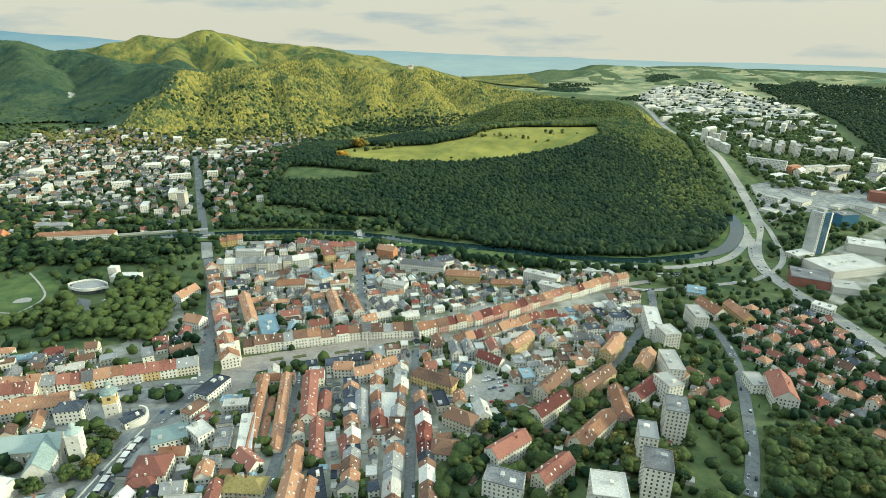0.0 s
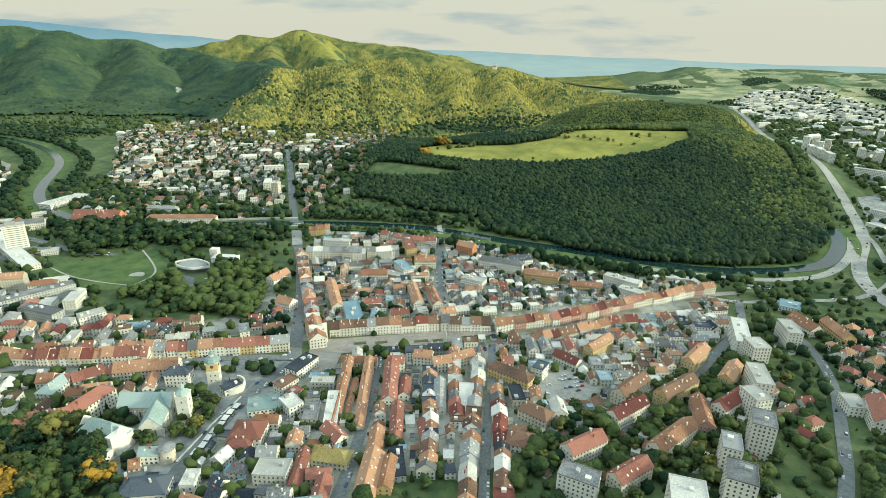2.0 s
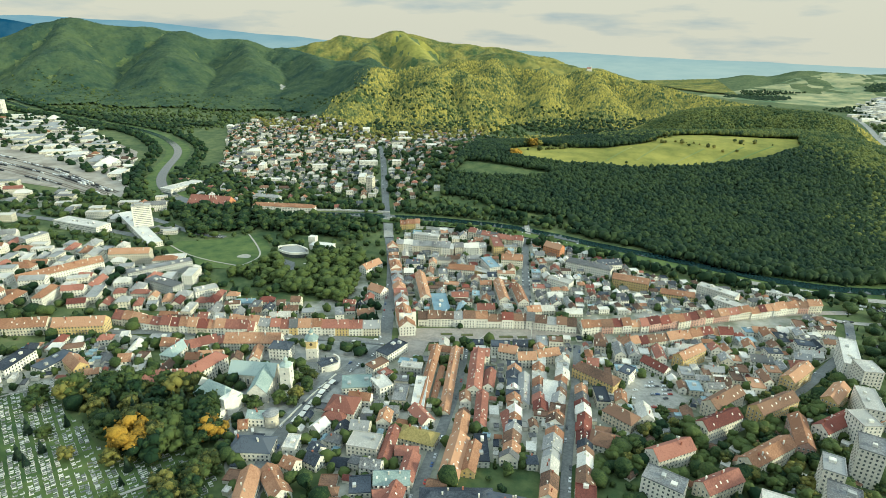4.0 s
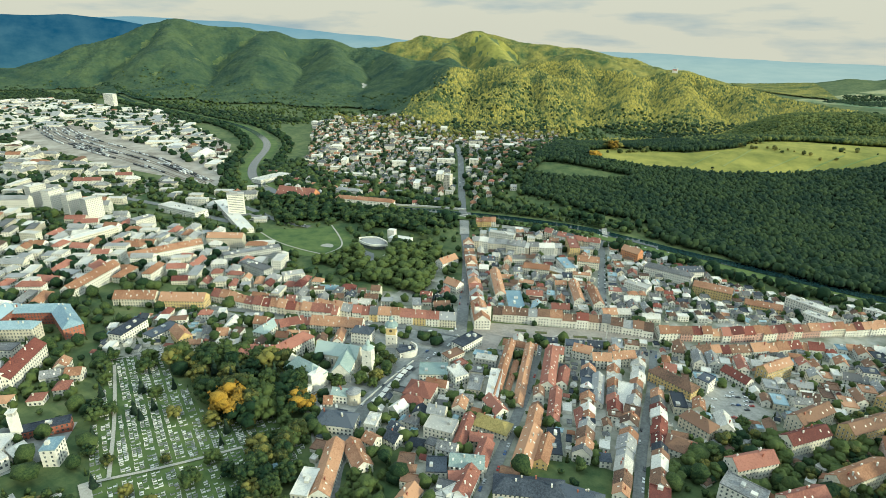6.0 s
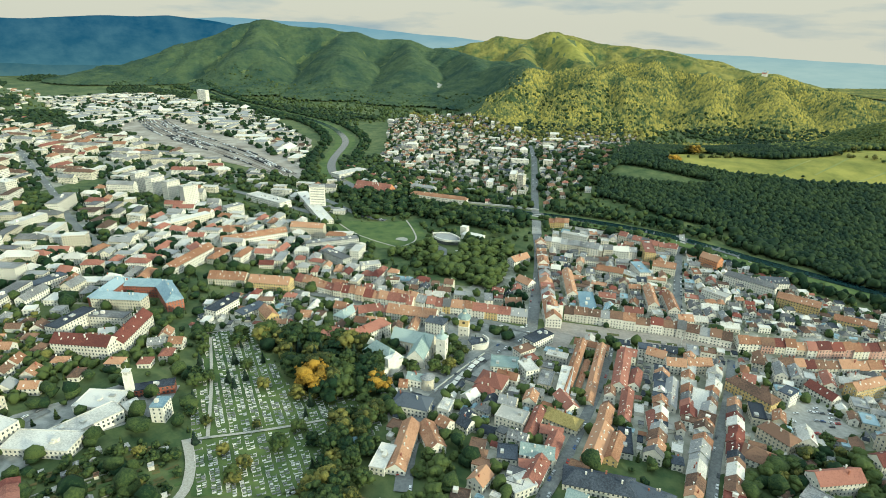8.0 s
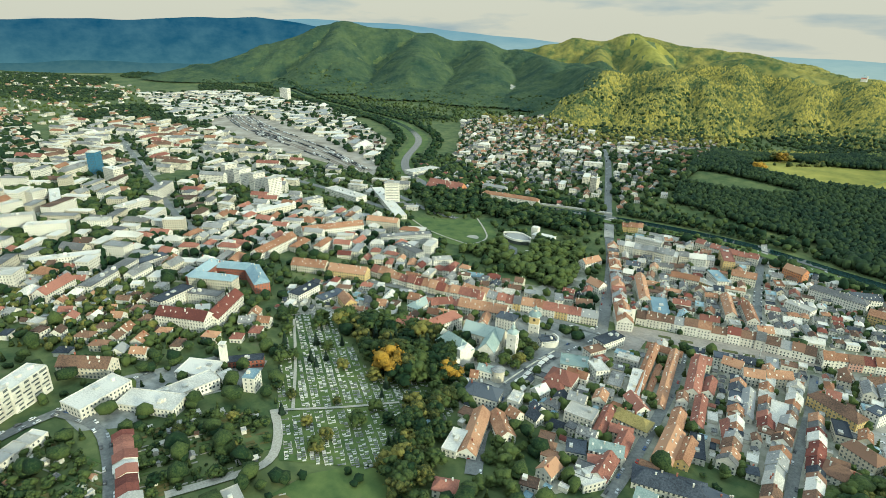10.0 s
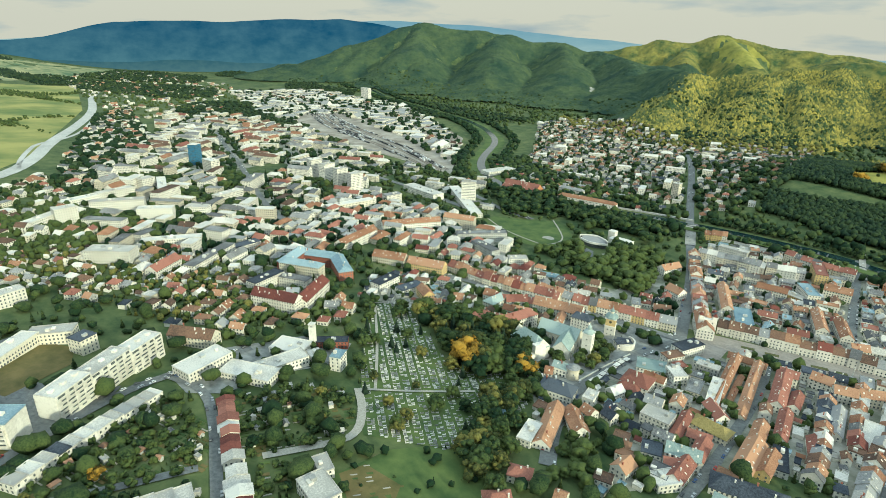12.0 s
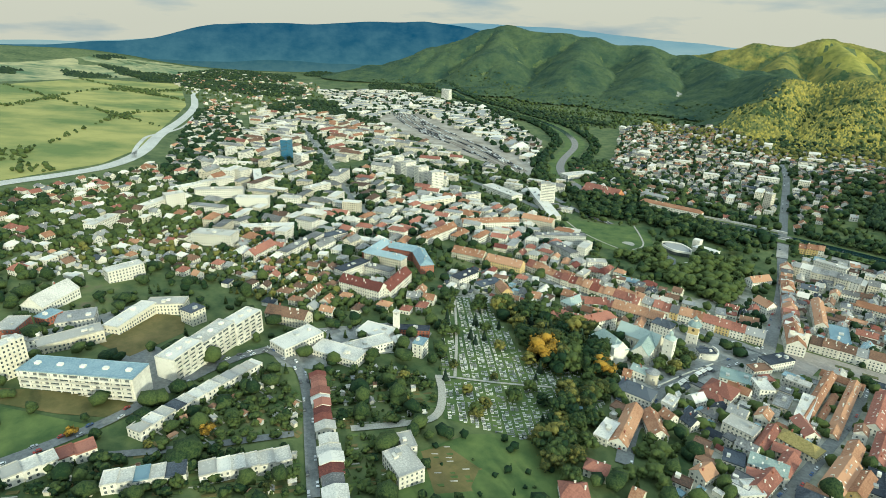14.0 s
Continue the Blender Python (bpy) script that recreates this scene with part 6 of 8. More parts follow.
terrace([(-490, -159), (-485, -136)], 12, 2, "w", "w", 8, 10, "f")

# ---- single buildings: x, y, turn, length, width, storeys, shape and colours ----
COURT_1 = [
    (-139, 353, -81, 100, 8, 2, "goc"),
    (-121, 358, -80, 96, 8, 2, "goc"),
    (-139, 406, 7, 32, 9, 2.5, "goc"),
    (-130, 351, -82, 50, 4.5, 1, "gow"),
    (-103, 374, -80, 59, 12, 3, "grw"),
    (-106, 409, 8, 15, 11, 3, "grw"),
    (-86, 320, -80, 42, 9, 2, "grw"),
    (-93, 433, 16, 18, 12, 3, "fkw"),
    (-90, 369, -83, 25, 9, 2, "grw"),
    (-138, 329, -77, 40, 10, 2, "fww"),
    (-66, 416, 21, 17, 12, 3, "gow"),
    (-60, 362, -82, 42, 9, 2, "ggw"),
]
COURT_2 = [
    (-84, 424, 0, 17, 12, 3, "gow"),
    (-37, 348, -84, 61, 12, 2, "fww"),
    (-75, 273, -73, 27, 9, 2, "fkg"),
    (-61, 305, -72, 39, 9, 1, "grw"),
    (-49, 430, 32, 22, 12, 3, "goc"),
]
SLABS_1 = [
    (78, 474, 50, 35, 11, 4, "goy"),
    (165, 466, 54, 39, 12, 4, "goy"),
    (185, 436, 57, 33, 12, 4, "goy"),
    (94, 395, 50, 39, 13, 4, "gbc"),
    (131, 400, 43, 44, 13, 4, "gby"),
    (85, 359, 43, 37, 12, 4, "gdc"),
    (170, 387, 43, 41, 12, 4, "gdw"),
    (142, 368, -95, 38, 12, 3, "gop"),
    (47, 307, 39, 32, 13, 4, "grw"),
    (110, 327, 46, 46, 12, 4, "goc"),
    (73, 282, 41, 30, 12, 4, "grc"),
    (40, 269, -19, 24, 14, 5, "fgw"),
    (98, 252, -9, 20, 20, 8, "fww"),
]
SLABS_2 = [
    (135, 275, -17, 17, 20, 8, "fgw"),
    (170, 335, -16, 15, 20, 9, "fgw"),
    (140, 307, -14, 12, 18, 8, "fgw"),
    (184, 382, -72, 19, 14, 7, "fww"),
    (221, 517, -102, 53, 14, 6, "fww"),
    (222, 481, -81, 20, 16, 7, "fww"),
    (275, 536, -92, 31, 14, 6, "fww"),
    (203, 423, -95, 33, 14, 6, "fww"),
]
RIVERSIDE_1 = [
    (29, 660, -8, 44, 13, 4, "goy"),
    (84, 649, -1, 39, 11, 2, "goy"),
    (0, 708, 27, 35, 14, 4, "gkw"),
    (-24, 695, -12, 60, 14, 4, "hgw"),
    (131, 664, -30, 46, 14, 4, "fww"),
    (139, 635, -33, 33, 14, 3, "fww"),
    (206, 697, -8, 29, 12, 2, "fww"),
    (-76, 743, -24, 27, 14, 4, "goo"),
    (-158, 729, -70, 49, 14, 5, "fry"),
    (-265, 730, 1, 39, 12, 4, "fww"),
    (-151, 656, -56, 36, 14, 4, "ftw"),
    (-126, 681, 10, 29, 14, 4, "goc"),
    (-161, 641, -15, 35, 14, 2, "fwy"),
]
RIVERSIDE_2 = [
    (-120, 575, -70, 54, 12, 3, "gow"),
    (-97, 571, -69, 45, 12, 3, "gow"),
    (-213, 557, -65, 72, 12, 3, "gow"),
    (-179, 519, -66, 47, 18, 2, "ftw"),
    (307, 571, -74, 35, 16, 3, "gow"),
    (334, 560, -84, 41, 14, 3, "goy"),
    (318, 632, -24, 22, 24, 2, "ftw"),
    (-184, 631, 10, 34, 12, 3, "gow"),
    (-56, 636, -20, 30, 14, 3, "fww"),
    (-76, 531, 30, 16, 12, 3, "gow"),
    (-300, 600, 69, 30, 14, 3, "gow"),
    (-258, 525, -19, 21, 14, 3, "gow"),
    (-197, 453, -63, 42, 16, 4, "gow"),
]
RIGHTBANK_1 = [
    (484, 674, -27, 44, 40, 4, "fgr"),
    (560, 719, 15, 90, 50, 4, "fww"),
    (652, 805, -31, 48, 40, 4, "fww"),
    (512, 647, -17, 31, 30, 3, "fww"),
    (701, 930, 12, 35, 25, 7, "fgb"),
    (533, 776, 22, 35, 20, 2, "fww"),
    (441, 578, -47, 22, 16, 3, "fww"),
    (280, 387, -108, 35, 18, 4, "grw"),
    (269, 406, -93, 20, 14, 3, "fww"),
    (209, 417, -74, 22, 12, 3, "gow"),
]
UPTOWN_1 = [
    (-527, 309, 26, 43, 16, 3, "goc"),
    (-483, 330, 24, 47, 16, 3, "goy"),
    (-330, 271, 23, 36, 16, 4, "hrw"),
    (-316, 293, 78, 44, 15, 4, "hrw"),
    (-311, 359, 18, 51, 16, 3, "gow"),
    (-277, 351, 11, 19, 13, 4, "hkw"),
    (-218, 223, 15, 27, 16, 2.5, "hkw"),
    (-191, 325, 24, 24, 18, 2, "fcw"),
    (-170, 327, -40, 17, 12, 3, "fww"),
    (-184, 286, 7, 22, 20, 3, "hrw"),
    (-185, 274, 6, 17, 10, 2, "hrw"),
    (-186, 389, 71, 28, 14, 3, "fkw"),
    (-150, 250, 5, 21, 15, 3, "fww"),
]
UPTOWN_2 = [
    (-120, 272, -3, 27, 14, 2, "hyc"),
    (-135, 256, -82, 34, 8, 2, "grw"),
    (-121, 253, 15, 16, 9, 2, "grc"),
    (-119, 221, 18, 22, 12, 3, "gcw"),
    (-114, 237, -83, 24, 10, 2, "grw"),
    (-136, 212, 23, 13, 14, 2, "fkw"),
    (-118, 210, 28, 17, 9, 2, "grw"),
    (-114, 205, -87, 24, 12, 2, "grw"),
    (-122, 194, 9, 12, 14, 2, "fgw"),
    (-117, 190, -32, 13, 16, 2, "fww"),
    (-90, 258, -86, 40, 13, 2, "goy"),
    (-94, 288, -82, 36, 10, 2, "goc"),
    (-79, 261, -86, 28, 9, 2, "goy"),
]
UPTOWN_3 = [
    (-78, 220, 17, 43, 16, 2, "hkw"),
    (-50, 226, 3, 30, 13, 2, "hkw"),
    (-84, 195, 5, 12, 15, 2, "gcw"),
    (-4, 406, -27, 39, 14, 3, "hby"),
    (47, 448, -37, 25, 11, 2, "gdw"),
    (21, 416, -24, 10, 14, 4, "fkw"),
    (16, 346, -30, 24, 14, 3, "hbc"),
    (5, 312, -6, 20, 16, 2, "hbw"),
    (-242, 246, 27, 7, 10, 1, "gow"),
    (-236, 254, 13, 13, 9, 2.5, "gcw"),
    (-229, 346, 53, 15, 9, 2, "fkw"),
    (-189, 259, 76, 12, 10, 2, "gww"),
    (-178, 235, -21, 9, 9, 2, "gkw"),
]
UPTOWN_4 = [
    (-139, 180, 86, 13, 11, 2, "gow"),
    (-126, 297, -41, 21, 11, 2, "grw"),
    (-366, 323, 93, 28, 14, 2, "hcw"),
    (-417, 267, -23, 23, 12, 3, "goy"),
    (-467, 253, 99, 32, 14, 3, "fkw"),
    (-443, 268, 86, 29, 14, 2, "fkw"),
]
SCHOOL_1 = [
    (-578, 205, 120, 47, 16, 4, "htr"),
    (-567, 232, 30, 57, 16, 4, "htr"),
    (-527, 236, -22, 53, 16, 4, "htr"),
    (-548, 198, 28, 50, 14, 4, "htc"),
    (-530, 145, 105, 39, 14, 4, "fkw"),
    (-477, 129, 26, 49, 15, 4, "gdw"),
    (-473, 164, 122, 52, 15, 4, "gdw"),
    (-512, 169, 27, 33, 12, 4, "fgw"),
]
TOWERS_1 = [
    (-1046, 525, 92, 27, 16, 12, "fww"),
    (-991, 520, 100, 29, 16, 12, "fww"),
    (-939, 517, 90, 25, 16, 12, "fww"),
    (-885, 514, 83, 26, 16, 12, "fww"),
    (-2357, 1642, 9, 50, 22, 16, "fww"),
    (-990, 359, 131, 65, 18, 6, "fgw"),
    (-806, 618, -4, 94, 26, 4, "fww"),
    (-713, 637, -33, 189, 20, 3, "fww"),
    (-790, 527, 83, 32, 16, 5, "fgw"),
    (-851, 897, 80, 82, 30, 3, "fww"),
    (-708, 805, 7, 79, 34, 2.5, "gro"),
    (-552, 799, 11, 111, 14, 4.5, "how"),
    (-621, 852, 4, 53, 12, 4, "hgw"),
]
TOWERS_2 = [
    (-447, 936, 0, 13, 14, 9, "fwc"),
]
LYCEUM_1 = [
    (-540, 493, 53, 74, 14, 4, "fgg"),
    (-441, 454, 50, 25, 14, 3, "fww"),
    (-493, 448, -10, 47, 14, 4, "fgg"),
    (-610, 318, 106, 75, 14, 4, "gow"),
    (-633, 436, 62, 90, 14, 4, "gow"),
    (-777, 425, 83, 85, 16, 4, "fwc"),
    (-609, 517, 24, 51, 14, 5, "goc"),
]
WEST_SLABS = [
    (-408, -115, 48, 79, 18, 5, "ftw"),
    (-403, -58, 125, 28, 15, 6, "fww"),
    (-421, -32, 124, 36, 15, 6, "fww"),
    (-438, -4, 120, 30, 15, 6, "fww"),
]
WEST_1 = [
    (-476, -118, 93, 42, 15, 2.6, "fwc"),
    (-498, -75, 132, 45, 14, 2.6, "fwc"),
    (-509, -45, 60, 32, 14, 3.2, "fwc"),
    (-480, -31, 25, 14, 14, 4, "fkc"),
    (-560, -125, 134, 40, 20, 2.4, "gww"),
    (-510, -152, 60, 16, 22, 3, "fwr"),
    (-525, -129, 127, 15, 12, 2, "ftr"),
    (-514, -111, 77, 27, 20, 2, "fgw"),
    (-602, -64, 101, 33, 14, 4, "fww"),
]
WEST_2 = [
    (-445, -153, 30, 8, 18, 8, "fwc"),
    (-235, 22, -7, 23, 16, 3, "fww"),
    (-253, 36, -16, 15, 9, 2, "fww"),
    (-402, 28, 103, 37, 20, 3, "fww"),
    (-373, 50, 30, 42, 18, 2, "fww"),
    (-374, 71, 83, 49, 16, 2, "fww"),
    (-392, 95, 29, 29, 20, 2, "fww"),
    (-382, 126, 50, 30, 9, 2, "fkr"),
    (-348, 111, 32, 9, 12, 4, "ftw"),
    (-369, 103, 79, 10, 12, 2, "fww"),
    (-447, 39, 36, 39, 14, 3, "gbc"),
    (-678, 42, 46, 49, 20, 5, "fww"),
    (-856, 37, 94, 26, 16, 7, "fww"),
]
WEST_3 = [
    (-890, 108, 64, 69, 16, 6, "fww"),
    (-828, 138, 56, 46, 16, 6, "fww"),
    (-970, 126, 99, 53, 14, 5, "fww"),
    (-1237, 353, 34, 18, 20, 14, "fwb"),
    (-1136, 344, 7, 34, 18, 9, "fww"),
    (-901, 272, 108, 51, 16, 5, "fww"),
    (-830, 195, 44, 32, 16, 5, "fww"),
    (-1018, 185, 109, 24, 18, 7, "fww"),
    (-984, 199, -17, 90, 14, 6, "fwc"),
    (-861, 19, 126, 68, 14, 4, "fww"),
    (-775, -62, 136, 43, 14, 4, "fww"),
    (-711, 116, 63, 68, 14, 3, "fww"),
    (-622, 76, 123, 40, 14, 3, "grw"),
]
WEST_4 = [
    (-632, 130, 121, 75, 14, 3, "fgw"),
    (-652, 182, 95, 34, 14, 3, "fkw"),
    (-958, 76, 104, 55, 16, 3, "fww"),
    (-176, 123, 27, 14, 10, 2, "hrw"),
    (-170, 95, 50, 16, 12, 2, "hrw"),
    (-194, 178, -68, 46, 12, 2, "gow"),
    (-185, 197, -39, 26, 12, 2, "gow"),
    (-186, 216, -11, 10, 10, 2, "gow"),
    (-198, 161, -74, 22, 10, 2, "fww"),
    (-174, 225, -11, 10, 10, 2, "gkw"),
    (-149, 126, 16, 7, 11, 1.5, "goc"),
]
for row in COURT_1:
    house(*row, group="courtyard houses below the square")
for row in COURT_2:
    house(*row, group="courtyard houses below the square")
for row in SLABS_1:
    house(*row, detail=3, group="slab blocks on the slope")
for row in SLABS_2:
    house(*row, group="slab blocks on the slope")
for row in RIVERSIDE_1:
    house(*row, group="houses between square and river")
for row in RIVERSIDE_2:
    house(*row, group="houses between square and river")
for row in RIGHTBANK_1:
    house(*row, group="buildings by the motorway")
for row in UPTOWN_1:
    house(*row, group="houses of the upper street")
for row in UPTOWN_2:
    house(*row, group="houses of the upper street")
for row in UPTOWN_3:
    house(*row, group="houses of the upper street")
for row in UPTOWN_4:
    house(*row, group="houses of the upper street")
for row in SCHOOL_1:
    house(*row, group="school wings")
for row in TOWERS_1:
    house(*row, group="blocks by the station")
for row in TOWERS_2:
    house(*row, group="blocks by the station")
for row in LYCEUM_1:
    house(*row, group="blocks behind the park")
for row in WEST_1:
    house(*row, group="blocks of the western estate")
for row in WEST_2:
    house(*row, group="blocks of the western estate")
for row in WEST_3:
    house(*row, group="blocks of the western estate")
for row in WEST_4:
    house(*row, group="blocks of the western estate")
for x, y, ang, length, width, st, code in WEST_SLABS:
    slab_block(x, y, ang, length, width, st, code[1], "blocks of the western estate")

GARDEN_BELT = [(-700, 120), (-586, 141), (-479, 102), (-483, 39), (-543, 9), (-657, -54), (-645, -100), (-753, -91)]

# panel estate beyond the motorway
ESTATE = [
    (742, 1560, 75, 40, 13, 7, "fwc"), (735, 1500, 78, 44, 13, 7, "fww"), (728, 1440, 82, 44, 13, 7, "fww"),
    (756, 1290, -38, 84, 14, 8, "fww"), (812, 1276, 32, 40, 14, 7, "foo"), (872, 1298, 20, 62, 14, 7, "fww"), (946, 1322, 18, 70, 14, 7, "fwc"),
    (1050, 1328, 30, 40, 15, 10, "fww"), (884, 1090, -30, 40, 24, 6, "frr"),
    (784, 1684, 60, 17, 17, 13, "fww"), (812, 1692, 60, 17, 17, 13, "fww"), (840, 1684, 60, 17, 17, 13, "fwc"), (800, 1640, 60, 17, 17, 11, "fww"),
    (886, 1600, 70, 40, 13, 11, "fww"), (900, 1556, 68, 40, 13, 11, "fwc"), (912, 1516, 66, 40, 13, 11, "fww"), (936, 1610, 70, 42, 13, 11, "fww"),
    (948, 1562, 66, 42, 13, 11, "fwc"), (968, 1600, 64, 42, 13, 11, "fww"), (984, 1548, 66, 42, 13, 11, "fww"), (1006, 1606, 62, 42, 13, 11, "fww"),
    (1030, 1526, 62, 44, 13, 11, "fww"), (1048, 1488, 60, 44, 13, 11, "fwc"), (1066, 1520, 60, 44, 13, 11, "fww"), (1094, 1492, 58, 44, 13, 11, "fww"), (1110, 1540, 58, 44, 13, 10, "fww"),
    (1200, 1990, 55, 44, 14, 11, "fww"), (1228, 2030, 55, 44, 14, 11, "fwc"), (1180, 2050, 55, 44, 14, 11, "fww"), (1256, 2090, 55, 44, 14, 11, "fww"), (1216, 2110, 55, 44, 14, 11, "fww"), (1290, 2140, 55, 44, 14, 11, "fww"),
]
for row in ESTATE:
    house(*row, 1, group="panel blocks beyond the motorway", force=False)

# ---- what is left: infill of houses ----
for k, (area, ang) in enumerate(((CORE_A, 15), (CORE_B, 100), (CORE_I, 100), (CORE_H, 60), (CORE_E, 24), (CORE_C, 20), (CORE_F, 20))):
    infill(area, ang, 13.5, 1 + k, (10, 22, 8, 11.5), "gggff", "oorbbgggwwwkt", "wwwwwccg", (1.5, 2, 2, 2.5, 3), most=(70, 62, 40, 12, 24, 30, 24)[k])
infill(SUBURB_M, 35, 18, 11, (10, 14, 8, 11), "gghh", "oorbbg", "wwwc", (1.5, 2, 2), group="garden suburb houses", most=50)
infill(SUBURB_R, 30, 22, 12, (9, 15, 8, 11), "gghhf", "oordbgk", "wwwcg", (1.5, 2, 2), group="garden suburb houses", most=60)
infill(SUBURB_RR, 30, 22, 13, (9, 15, 8, 11), "gghh", "oordb", "wwwc", (1.5, 2, 2), group="garden suburb houses", most=20)
